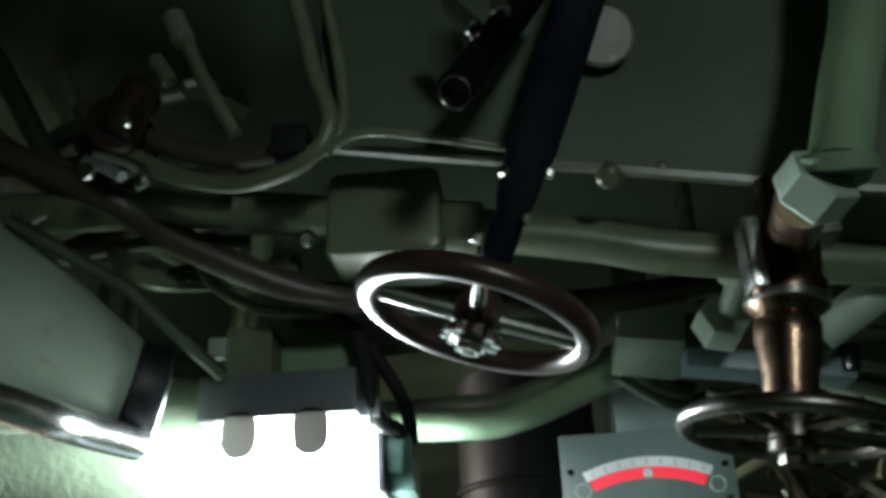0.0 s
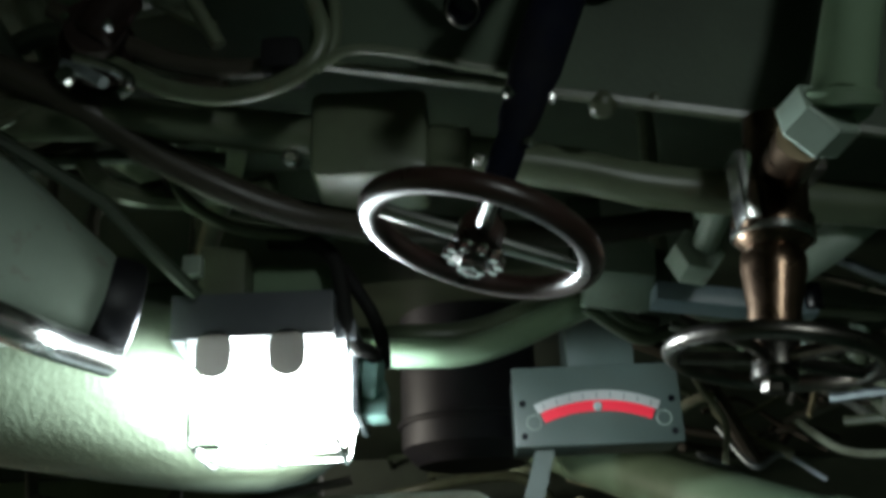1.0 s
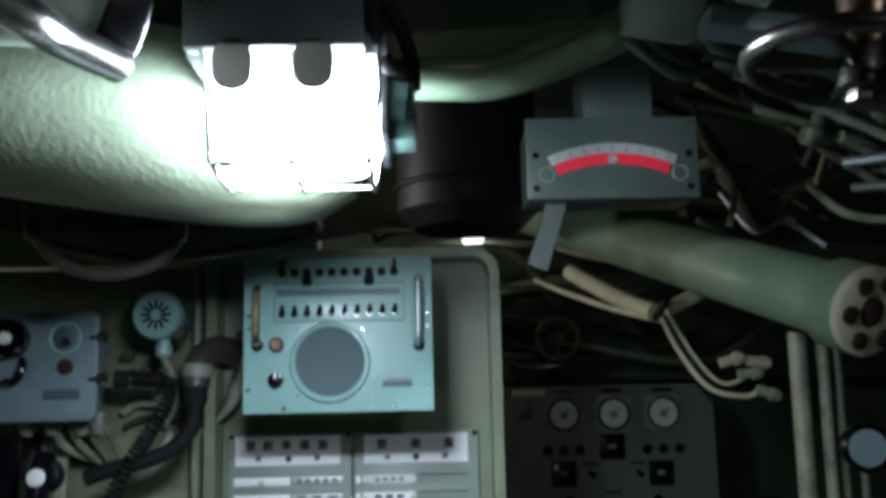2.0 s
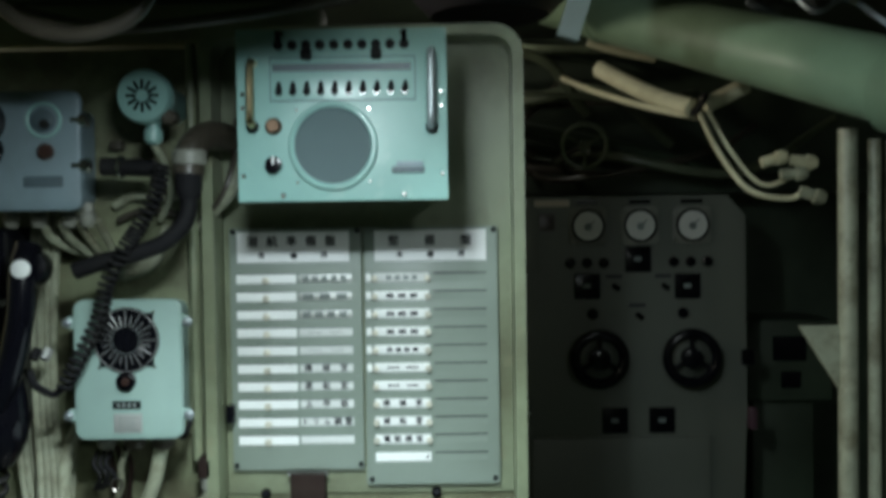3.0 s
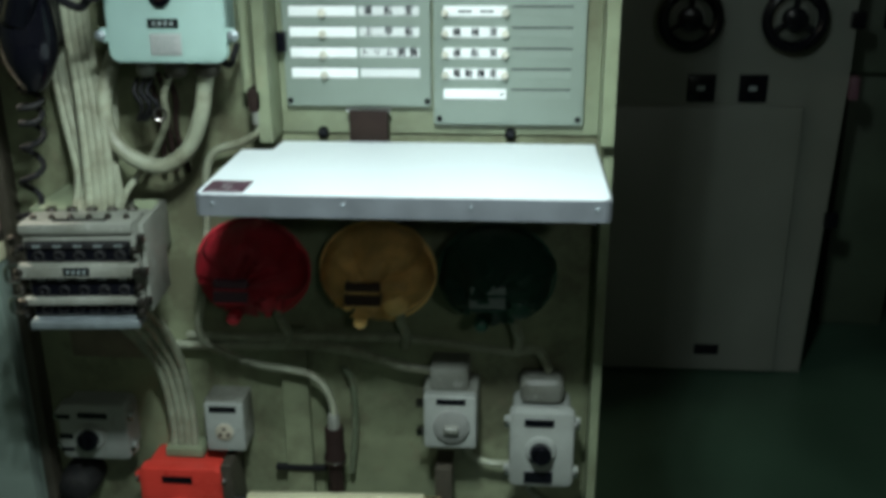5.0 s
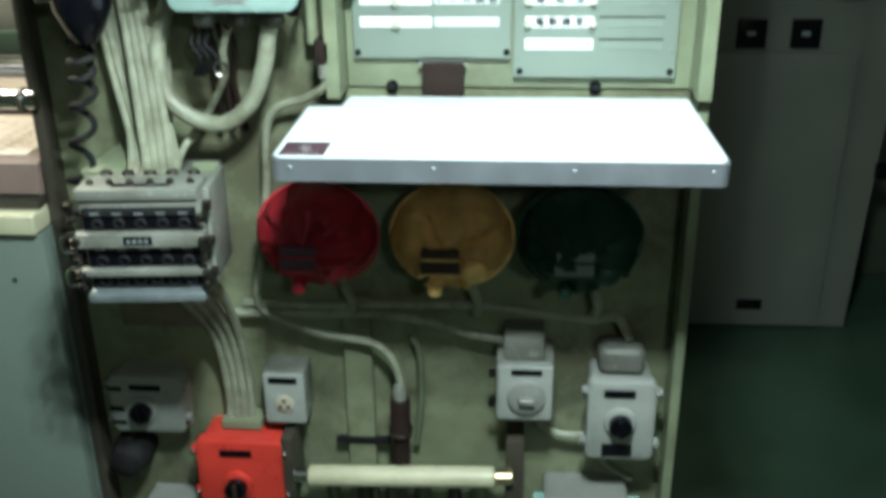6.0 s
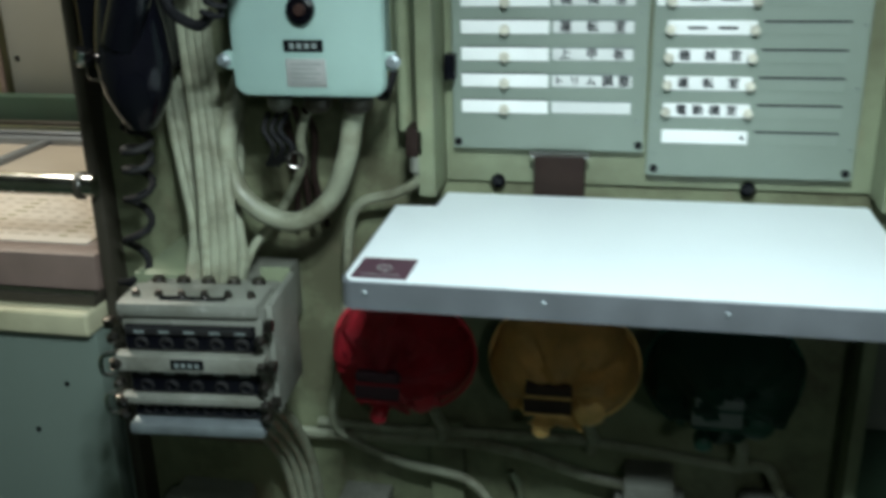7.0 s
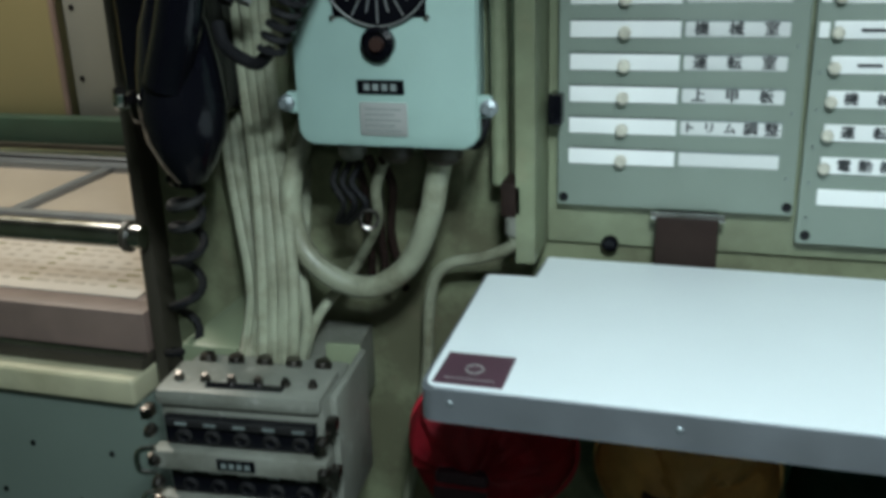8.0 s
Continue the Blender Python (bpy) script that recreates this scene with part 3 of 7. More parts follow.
def desk():
    t = thing("fold_down_desk", (-0.24, 2.45, 1.107), "white laminate fold-down desk with aluminium edge", "desk")
    xl, xr, yf, yb, z0, z1 = -0.512, 0.03, 2.285, 2.588, 1.107, 1.137
    outline = []
    for cx, cy, a, r in ((xl + 0.012, yf + 0.012, 180, 0.012), (xr - 0.012, yf + 0.012, 270, 0.012)):
        outline += [(cx + r * math.cos(radians(a + 15 * k)), cy + r * math.sin(radians(a + 15 * k))) for k in range(7)]
    outline += [(xr, yb), (-0.467, yb), (-0.467, 2.527), (-0.518, 2.527)]

    def prism(shift, za, zb, bev):
        bm = bmesh.new()
        mx, my = (xl + xr) / 2, (yf + yb) / 2
        sh = lambda p: (mx + (p[0] - mx) * (1 - shift / 0.27), my + (p[1] - my) * (1 - shift / 0.15))
        a = [bm.verts.new((*sh(p), za)) for p in outline]
        b = [bm.verts.new((*sh(p), zb)) for p in outline]
        n = len(a)
        for i in range(n):
            bm.faces.new((a[i], a[(i + 1) % n], b[(i + 1) % n], b[i]))
        bm.faces.new(a)
        top = bm.faces.new(b)
        if bev:
            bmesh.ops.bevel(bm, geom=list(top.edges), offset=bev, segments=2, affect="EDGES")
        return bm

    part("core", prism(0.0, z0, z1 - 0.0015, 0.0018), ALU, t, "aluminium edge band")
    part("top_sheet", prism(0.0035, z1 - 0.004, z1, 0.0008), LAMINATE, t, "white laminate top sheet")
    for k, x in enumerate((-0.487, -0.315, -0.15, 0.01)):
        part("rivet", lathe((x, yf + 0.0005, 1.124), (0, -1, 0), [(0.003, 0), (0.003, 0.001), (0.0018, 0.002)], 10), DULLSTEEL, t)
    plate = part("name_plate", box(-0.503, -0.447, 2.292, 2.345, z1 + 0.0002, z1 + 0.0014, 0.0004, 1), PLUM, t, "dark plum name plate")
    part("emblem", ring((-0.475, 2.318, z1 + 0.0014), (0, 0, 1), 0.007, 0.0008, 20, 6), SILVER, plate)
    part("border", box(-0.495, -0.455, 2.3, 2.3008, z1 + 0.0012, z1 + 0.0018), SILVER, plate)
    part("hinge", box(-0.357, -0.296, 2.585, 2.612, 1.13, 1.186, 0.003), DARKBROWN, t, "dark brown hinge bracket")
    part("hinge_pin", cyl((-0.362, 2.592, 1.186), (-0.291, 2.592, 1.186), 0.004, 10), STEEL, t)
    for x in (-0.42, -0.06):
        part("bracket", box(x - 0.006, x + 0.006, 2.45, 2.6, 1.095, 1.107, 0.002), STEEL, t)
    return t


desk()

# ---- alarm horns under the desk ----


def alarm_horn(cx, mat, label, dark, seed):
    cz, yw = 0.937, 2.62
    t = thing("alarm_horn", (cx, yw, 0.86), label, "alarm horn", "alarm horns under the desk")
    rnd = random.Random(seed)
    seg, prof = 72, ((0.081, 0.06), (0.084, 0.07), (0.083, 0.085), (0.079, 0.105), (0.072, 0.122), (0.062, 0.136), (0.048, 0.147), (0.034, 0.154), (0.018, 0.158), (0.004, 0.159))
    bm, rows = bmesh.new(), []
    for r, h in prof:
        row = []
        for k in range(seg):
            a = 2 * math.pi * k / seg
            n = noise.noise(Vector((cx * 9 + 2.2 * math.cos(a) * r / 0.09, seed, 2.2 * math.sin(a) * r / 0.09)))
            n += 0.5 * abs(noise.noise(Vector((cx * 9 + 4.2 * math.cos(a) * r / 0.09, seed + 9, 4.2 * math.sin(a) * r / 0.09))))
            n += 0.45 * noise.noise(Vector((cx * 9 + 7 * math.cos(a) * r / 0.09, seed + 4, 7 * math.sin(a) * r / 0.09)))
            fold = 0.007 * math.exp(-((a - 5.3) / 0.1) ** 2) - 0.008 * math.exp(-((a - 5.5) / 0.09) ** 2) - 0.006 * math.exp(-((a - 0.5) / 0.12) ** 2)
            rr = r * (1 + 0.07 * n) + fold * r / 0.09
            row.append(bm.verts.new((cx + rr * math.cos(a) * 1.07, yw - 0.06 - (h - 0.06) * (1 + 0.28 * n) - fold * (r / 0.09), cz + rr * math.sin(a) * 0.93)))
        rows.append(row)
    notch = [(214, 222, 4), (222, 242, 6), (242, 262, 4), (262, 268, 3), (268, 284, 4), (284, 294, 5), (294, 318, 6), (318, 326, 3)]
    for j, (a, b) in enumerate(zip(rows, rows[1:])):
        for i in range(seg):
            ang = 360 * (i + 0.5) / seg
            if any(lo <= ang < hi and j < deep for lo, hi, deep in notch):
                continue
            bm.faces.new((a[i], a[(i + 1) % seg], b[(i + 1) % seg], b[i]))
    bm.faces.new(rows[-1])
    bmesh.ops.solidify(bm, geom=bm.faces[:], thickness=0.003)
    hood = part("hood", bm, mat, t)
    bm, strip = bmesh.new(), []
    for k in range(49):
        a = radians(-62 + 296 * k / 48)
        strip.append([bm.verts.new((cx + q * math.cos(a) * 1.04, y, cz - 0.004 + q * math.sin(a) * 0.95)) for q in (0.076, 0.0865) for y in (2.548, 2.552)])
    for p, q in zip(strip, strip[1:]):
        for u, v in ((0, 1), (1, 3), (3, 2), (2, 0)):
            bm.faces.new((p[u], p[v], q[v], q[u]))
    for p in (strip[0], strip[-1]):
        bm.faces.new([p[u] for u in (0, 1, 3, 2)])
    disc = part("disc", bm, mat, t)
    part("rim", sweep([(cx + 0.0895 * math.cos(a) * 1.04, 2.544, cz - 0.004 + 0.0895 * math.sin(a) * 0.95) for a in (radians(-62 + 296 * k / 48) for k in range(49))], 0.0024, 8), mat, disc)
    for a in (225, 250, 292, 312):
        r = radians(a)
        part("fin", box(cx + 0.066 * math.cos(r) - 0.005, cx + 0.066 * math.cos(r) + 0.005, yw - 0.1, yw - 0.06, cz + 0.062 * math.sin(r) - 0.022, cz + 0.062 * math.sin(r) + 0.01, 0.003), mat, disc)
    for dz, x0, x1, h in ((0.004, -0.038, 0.016, 0.013), (-0.016, -0.04, 0.016, 0.019)):
        part("name_plate", box(cx + x0, cx + x1, yw - 0.169, yw - 0.14, cz + dz - h / 2, cz + dz + h / 2, 0.002, 1), dark, hood, "dark name plate")
    for dz in (-0.005, -0.028):
        part("plate_edge", box(cx - 0.04, cx + 0.016, yw - 0.1685, yw - 0.14, cz + dz - 0.0015, cz + dz + 0.0015, 0.001, 1), mat, hood)
    part("boss", lathe((cx + 0.034, yw - 0.13, cz - 0.03), (0.15, -1, -0.2), [(0.019, 0), (0.0185, 0.018), (0.012, 0.024), (0.003, 0.026)], 18), mat, hood)
    part("lug", lathe((cx - 0.022, yw - 0.12, cz - 0.066), (0, -1, -0.2), [(0.011, 0), (0.011, 0.016), (0.006, 0.02)], 14), mat, hood)
    part("body", lathe((cx, yw, cz), (0, -1, 0), [(0.05, 0), (0.055, 0.01), (0.055, 0.09), (0.04, 0.11)], 20), BROWNPIPE, t, "dark horn body")
    part("cable_gland", cyl((cx + 0.03, yw - 0.05, cz - 0.055), (cx + 0.03, yw - 0.045, cz - 0.105), 0.009, 12, 0.002), CABLE, t)
    return t


alarm_horn(-0.517, RED, "dark red painted alarm horn with domed hood", PLUM, 1)
alarm_horn(-0.312, YELLOW, "yellow ochre painted alarm horn with domed hood", REDBROWN, 2)
alarm_horn(-0.121, DKGREEN, "bottle green painted alarm horn with domed hood", GREYINK, 3)

# ---- instrument set over the boards ----


def amplifier():
    t = thing("intercom_amplifier", (-0.229, 2.48, 1.652), "pale turquoise intercom amplifier with round loudspeaker grille", "intercom set")
    y = 2.35
    part("case", slab(-0.37, -0.09, 1.66, 1.895, y + 0.006, 2.613, 0.004), GREYBOX, t)
    front = part("front_plate", slab(-0.3845, -0.0755, 1.652, 1.904, y, y + 0.007, 0.002, 0.0015), CYAN, t)
    part("inset_plate", slab(-0.334, -0.122, 1.799, 1.862, y - 0.0015, y + 0.001, 0.001, 0.0008), CYAN, front)
    for za, zb in ((1.7985, 1.8), (1.8615, 1.863)):
        part("inset_edge", box(-0.335, -0.121, y - 0.0017, y, za, zb), DARKLABEL, front)
    for xa in (-0.335, -0.1225):
        part("inset_edge", box(xa, xa + 0.0013, y - 0.0017, y, 1.8, 1.8615), DARKLABEL, front)
    part("label_strip", box(-0.331, -0.128, y - 0.0022, y - 0.0012, 1.842, 1.853), DARKLABEL, front, "dark slate label strip")
    for k in range(10):
        x = -0.322 + k * 0.0205
        j = part("jack", lathe((x, y, 1.8805), (0, -1, 0), [(0.0072, 0), (0.0072, 0.004), (0.004, 0.005)], 12), RUBBER, front)
        if k in (2, 7):
            part("plug", cyl((x, y - 0.002, 1.874), (x, y - 0.006, 1.859), 0.0085, 12, 0.002), RUBBER, front, "black plug")
        if k in (0, 9):
            part("toggle", cyl((x, y - 0.004, 1.884), (x, y - 0.008, 1.9), 0.004, 8), BLACK, front)
        part("switch_lever", cyl((x, y - 0.001, 1.812), (x + 0.002, y - 0.011, 1.826), 0.0055, 8, 0.0015, None, 0.0028), RUBBER, front, "black toggle switch")
        part("switch_base", lathe((x, y - 0.001, 1.812), (0, -1, 0), [(0.0055, 0), (0.0055, 0.003)], 10), BLACK, front)
    part("handle", sweep(smooth_path([(-0.359, y, 1.855), (-0.359, y - 0.02, 1.853), (-0.359, y - 0.026, 1.84), (-0.3595, y - 0.027, 1.79), (-0.36, y - 0.025, 1.768), (-0.36, y, 1.762)], 5), 0.006, 10), BRASS, t, "worn brass carrying handle")
    part("handle", sweep(smooth_path([(-0.098, y, 1.868), (-0.098, y - 0.02, 1.866), (-0.098, y - 0.026, 1.855), (-0.0985, y - 0.027, 1.8), (-0.099, y - 0.025, 1.765), (-0.099, y, 1.758)], 5), 0.006, 10), DULLSTEEL, t, "dull steel carrying handle")
    for p in ((-0.36, 1.762), (-0.0985, 1.758)):
        part("handle_boss", lathe((p[0], y, p[1]), (0, -1, 0), [(0.009, 0), (0.009, 0.01), (0.006, 0.014)], 14), BLACK, t)
    cx, cz = -0.2435, 1.733
    part("grille_shadow", ring((cx, y - 0.0045, cz), (0, 1, 0), 0.0553, 0.0016, 48, 6), DARKLABEL, t)
    g = part("speaker_grille", lathe((cx, y, cz), (0, -1, 0), [(0.057, 0), (0.057, 0.004), (0.0001, 0.0045)], 48), MESHGREY, t, "slate grey loudspeaker cloth")
    part("bezel", ring((cx, y - 0.004, cz), (0, 1, 0), 0.0605, 0.0055, 48, 10), CYAN, g, "pale metal bezel ring")
    for a in (45, 135, 225, 315):
        screw(cx + 0.075 * math.cos(radians(a)), y, cz + 0.075 * math.sin(radians(a)), 0.0028, t)
    part("fuse_cap", lathe((-0.3305, y, 1.7625), (0, -1, 0), [(0.0125, 0), (0.0125, 0.004), (0.009, 0.006), (0.009, 0.012)], 18), BRONZE, t, "brown fuse cap")
    part("volume_knob", lathe((-0.3305, y, 1.706), (0, -1, 0), [(0.0125, 0), (0.012, 0.012), (0.006, 0.013)], 20), BLACK, t, "black volume knob")
    part("knob_pointer", box(-0.332, -0.329, y - 0.0145, y - 0.012, 1.707, 1.7175), WHITE, t)
    part("maker_badge", box(-0.158, -0.11, y - 0.003, y, 1.692, 1.701, 0.001), DARKLABEL, t, "small dark badge")
    part("badge_bar", box(-0.151, -0.112, y - 0.004, y - 0.001, 1.7, 1.709, 0.001), BLUEGREY, t)
    for x in (-0.376, -0.084):
        for z in (1.69, 1.79, 1.81):
            screw(x, y, z, 0.0035, t)
    for x in (-0.318, -0.14):
        for z in (1.6605, 1.897):
            screw(x, y, z, 0.0042, t)
    return t


amplifier()

# ---- dial box ----


def dial_box():
    t = thing("dial_box", (-0.6, 2.54, 1.27), "pale turquoise wall box with a black dial", "instrument box")
    y, x0, x1, z0, z1 = 2.47, -0.682, -0.508, 1.276, 1.502
    part("body", slab(x0 + 0.022, x1 - 0.03, z0 + 0.012, z1 - 0.012, y + 0.01, 2.622, 0.015), BOXGREEN, t)
    lid = part("lid", slab(x0, x1, z0, z1, y, y + 0.014, 0.016, 0.004), BOXGREEN, t)
    cx, cz = -0.5955, 1.437
    d = part("dial", lathe((cx, y, cz), (0, -1, 0), [(0.053, 0), (0.053, 0.0035), (0.0002, 0.004)], 40), BLACK, lid, "black dial with white radial marks")
    part("dial_plate", slab(cx - 0.0435, cx + 0.0435, cz - 0.0435, cz + 0.0435, y - 0.0015, y + 0.001, 0.004, 0.0005), BLACK, lid)
    for k in range(24):
        a = 2 * math.pi * k / 24
        u, v = math.cos(a), math.sin(a)
        part("scale_mark", cyl((cx + u * 0.024, y - 0.0042, cz + v * 0.024), (cx + u * (0.048 if k % 2 == 0 else 0.04), y - 0.0042, cz + v * (0.048 if k % 2 == 0 else 0.04)), 0.0006, 5), SILVER, d)
    part("scale_ring", ring((cx, y - 0.004, cz), (0, 1, 0), 0.051, 0.0006, 40, 6), SILVER, d)
    part("centre_ring", ring((cx, y - 0.004, cz), (0, 1, 0), 0.022, 0.0004, 28, 6), GREYINK, d)
    part("pointer", cyl((cx - 0.004, y - 0.005, cz - 0.015), (cx + 0.006, y - 0.005, cz + 0.022), 0.0045, 8, 0, None, 0.002), BLACK, d)
    for sx in (-1, 1):
        for sz in (-1, 1):
            screw(cx + sx * 0.044, y - 0.001, cz + sz * 0.044, 0.003, lid)
    k = part("selector_knob", lathe((-0.5965, y, 1.371), (0, -1, 0), [(0.0155, 0), (0.0155, 0.007), (0.011, 0.009), (0.011, 0.006)], 24), BLACK, lid, "black knob with brown centre")
    part("knob_centre", lathe((-0.5965, y - 0.005, 1.371), (0, -1, 0), [(0.007, 0), (0.006, 0.006)], 14), REDBROWN, k)
    n = part("name_plate", slab(-0.62, -0.575, 1.3255, 1.3385, y - 0.0015, y + 0.001, 0.001, 0.0005), BLACK, lid, "black name plate")
    bars(-0.613, -0.582, 1.332, 0.006, y - 0.0015, 4, n, GREYINK)
    s = part("data_plate", slab(-0.619, -0.573, 1.287, 1.318, y - 0.001, y + 0.001, 0.002, 0.0004), SILVER, lid, "small silver data plate")
    for j in range(5):
        part("printed_line", box(-0.614, -0.579 - 0.006 * (j % 2), y - 0.0014, y - 0.001, 1.2915 + j * 0.005, 1.2925 + j * 0.005), GREYINK, s)
    for sx, x in ((-1, x0), (1, x1)):
        for z in (1.315, 1.465):
            lug = part("lug", box(x - 0.012 if sx < 0 else x - 0.004, x + 0.004 if sx < 0 else x + 0.012, y + 0.003, y + 0.013, z - 0.01, z + 0.01, 0.003), BOXGREEN, t)
            part("wing_bolt", lathe((x + sx * 0.01, y + 0.006, z), (0, -1, 0), [(0.008, 0), (0.008, 0.007), (0.004, 0.009), (0.004, 0.014)], 10), DULLSTEEL, lug)
    for x, r in ((-0.655, 0.012), (-0.608, 0.014), (-0.56, 0.016)):
        part("cable_gland", lathe((x, 2.535, 1.28), (0, 0, -1), [(r, 0), (r, 0.016), (r * 1.2, 0.018), (r * 1.2, 0.028), (r * 0.8, 0.034)], 16), BROWNPIPE if r > 0.013 else GREYBOX, t)
    return t


dial_box()

# ---- call station box with cradle ----


def call_station():
    t = thing("call_station", (-0.73, 2.5, 1.65), "blue-grey call station box with dial, button and worn name plate", "intercom station")
    y, x0, x1, z0, z1 = 2.43, -0.83, -0.648, 1.645, 1.832
    part("body", slab(x0 + 0.02, x1 - 0.045, z0 + 0.012, z1 - 0.012, y + 0.012, 2.615, 0.014), BLUEGREY, t)
    lid = part("lid", slab(x0, x1, z0, z1, y, y + 0.014, 0.015, 0.004), BLUEGREY, t)
    part("dial_ring", ring((-0.703, y - 0.001, 1.786), (0, 1, 0), 0.026, 0.0028, 32, 8), CYAN, lid)
    part("dial_glass", lathe((-0.703, y, 1.786), (0, -1, 0), [(0.018, 0), (0.018, 0.006), (0.012, 0.008)], 24), DARKLABEL, lid)
    part("dial_hub", lathe((-0.699, y - 0.006, 1.779), (0, -1, 0), [(0.008, 0), (0.007, 0.006)], 14), RUBBER, lid)
    part("push_button", lathe((-0.7, y, 1.737), (0, -1, 0), [(0.013, 0), (0.013, 0.006), (0.009, 0.01)], 20), REDBROWN, lid, "dark brown push button")
    part("name_plate", slab(-0.737, -0.675, 1.682, 1.699, y - 0.002, y + 0.001, 0.003, 0.0006), DARKLABEL, lid, "worn dark name plate")
    part("horn_cup", lathe((-0.796, y, 1.785), (0, -1, 0), [(0.034, -0.002), (0.034, 0.022), (0.028, 0.03), (0.022, 0.022), (0.02, 0.012)], 28), BLACK, t, "black earpiece cup")
    part("cup_button", lathe((-0.796, y - 0.02, 1.786), (0, -1, 0), [(0.011, 0), (0.011, 0.008), (0.006, 0.012)], 18), WHITE, t, "glossy white button")
    part("cradle_arm", tube([(-0.775, y, 1.75), (-0.765, y - 0.02, 1.735), (-0.777, y - 0.02, 1.715), (-0.80, y - 0.01, 1.712)], 0.007, 8), BLACK, t)
    for z in (1.786, 1.715):
        part("gland", lathe((x1 - 0.014, 2.438, z), (1, 0, 0), [(0.009, 0), (0.009, 0.012), (0.012, 0.014), (0.012, 0.024), (0.007, 0.028)], 12), STEEL, t)
    for x in (-0.79, -0.745, -0.695, -0.665):
        part("gland", lathe((x, 2.5, z0 + 0.014), (0, 0, -1), [(0.011, 0), (0.011, 0.018), (0.014, 0.02), (0.014, 0.032), (0.009, 0.04)], 12), GREYBOX, t)
    return t


call_station()


def microphone_horn():
    t = thing("round_buzzer", (-0.558, 2.52, 1.78), "pale turquoise round buzzer with slotted face", "buzzer")
    c = (-0.5585, 2.46, 1.826)
    part("case", lathe((c[0], 2.62, c[2]), (0, -1, 0), [(0.03, 0), (0.032, 0.1), (0.041, 0.115), (0.044, 0.13), (0.044, 0.152), (0.04, 0.159), (0.0005, 0.161)], 32), CYAN, t)
    for k in range(12):
        a = 2 * math.pi * k / 12
        u, v = math.cos(a), math.sin(a)
        part("slot", cyl((c[0] + u * 0.01, c[1] - 0.001, c[2] + v * 0.01), (c[0] + u * 0.026, c[1] - 0.001, c[2] + v * 0.026), 0.0026, 6), BLACK, t)
    part("side_lug", lathe((c[0] + 0.036, 2.5, c[2] - 0.032), (0, -1, 0), [(0.012, 0), (0.012, 0.03), (0.007, 0.034)], 12), BROWNPIPE, t)
    part("stem", lathe((c[0] + 0.004, 2.5, c[2] - 0.038), (0, 0, -1), [(0.012, 0), (0.012, 0.012), (0.015, 0.014), (0.015, 0.03), (0.009, 0.036)], 14), CYAN, t)
    return t


microphone_horn()

# ---- plugs and cables on the bulkhead ----


def plug(p0, p1, r, label):
    t = thing("cable_plug", p0, label, "cable plug")
    a, b = Vector(p0), Vector(p1)
    d = b - a
    L = d.length
    part("body", lathe(a, d, [(r, 0), (r, L * 0.3), (r * 1.15, L * 0.32), (r * 1.15, L * 0.4), (r * 0.95, L * 0.42), (r * 0.95, L * 0.95), (r * 0.7, L)], 18), RUBBER, t)
    part("collar", lathe(a, d, [(r * 1.2, L * 0.31), (r * 1.22, L * 0.33), (r * 1.22, L * 0.36), (r * 1.1, L * 0.38)], 18), STEEL, t, "bright steel collar")
    return t


plug((-0.632, 2.48, 1.716), (-0.545, 2.48, 1.712), 0.015, "black rubber cable plug with steel collar")
elbow = thing("elbow_connector", (-0.485, 2.5, 1.69), "large dark elbow cable connector", "cable connector")
part("elbow", tube([(-0.44, 2.56, 1.765), (-0.465, 2.5, 1.765), (-0.482, 2.46, 1.74), (-0.486, 2.455, 1.7)], 0.0235, 16), BROWNPIPE, elbow)
part("collar", lathe((-0.484, 2.456, 1.715), (0.02, 0, 1), [(0.024, 0), (0.027, 0.003), (0.027, 0.02), (0.024, 0.024)], 22), GREYBOX, elbow, "dark metal collar")
part("sleeve", lathe((-0.486, 2.455, 1.712), (0, 0, -1), [(0.022, 0), (0.021, 0.035), (0.016, 0.05)], 18), RUBBER, elbow)
cable([(-0.486, 2.455, 1.67), (-0.49, 2.45, 1.63), (-0.52, 2.44, 1.595), (-0.57, 2.435, 1.575), (-0.615, 2.43, 1.565), (-0.66, 2.43, 1.55)], 0.0135, "thick black rubber cable bent across the wall", RUBBER, seg=14)
for k in range(3):
    cable([(-0.44 + 0.006 * k, 2.6 - 0.01 * k, 1.80), (-0.432 + 0.008 * k, 2.55, 1.74), (-0.445 + 0.008 * k, 2.53, 1.68), (-0.48 + 0.004 * k, 2.56, 1.64), (-0.52, 2.6, 1.62 - 0.006 * k)], 0.006, "looped cream cable behind the connector", CABLE if k else BROWNPIPE, group="looped cables")


def coil(pts, R, r, turns, label, group=""):
    base = smooth_path(pts, 60)
    out, n = [], len(base)
    u = None
    steps = turns * 12
    for i in range(steps + 1):
        f = i / steps * (n - 1)
        j = min(int(f), n - 2)
        p = base[j].lerp(base[j + 1], f - j)
        d = (base[j + 1] - base[j]).normalized()
        u = d.orthogonal().normalized() if u is None else (u - d * u.dot(d)).normalized()
        v = d.cross(u)
        a = 2 * math.pi * turns * i / steps
        out.append(p + (u * math.cos(a) + v * math.sin(a)) * R)
    return solo("coiled_cord", sweep(out, r, 6), RUBBER, label, "cord", group)


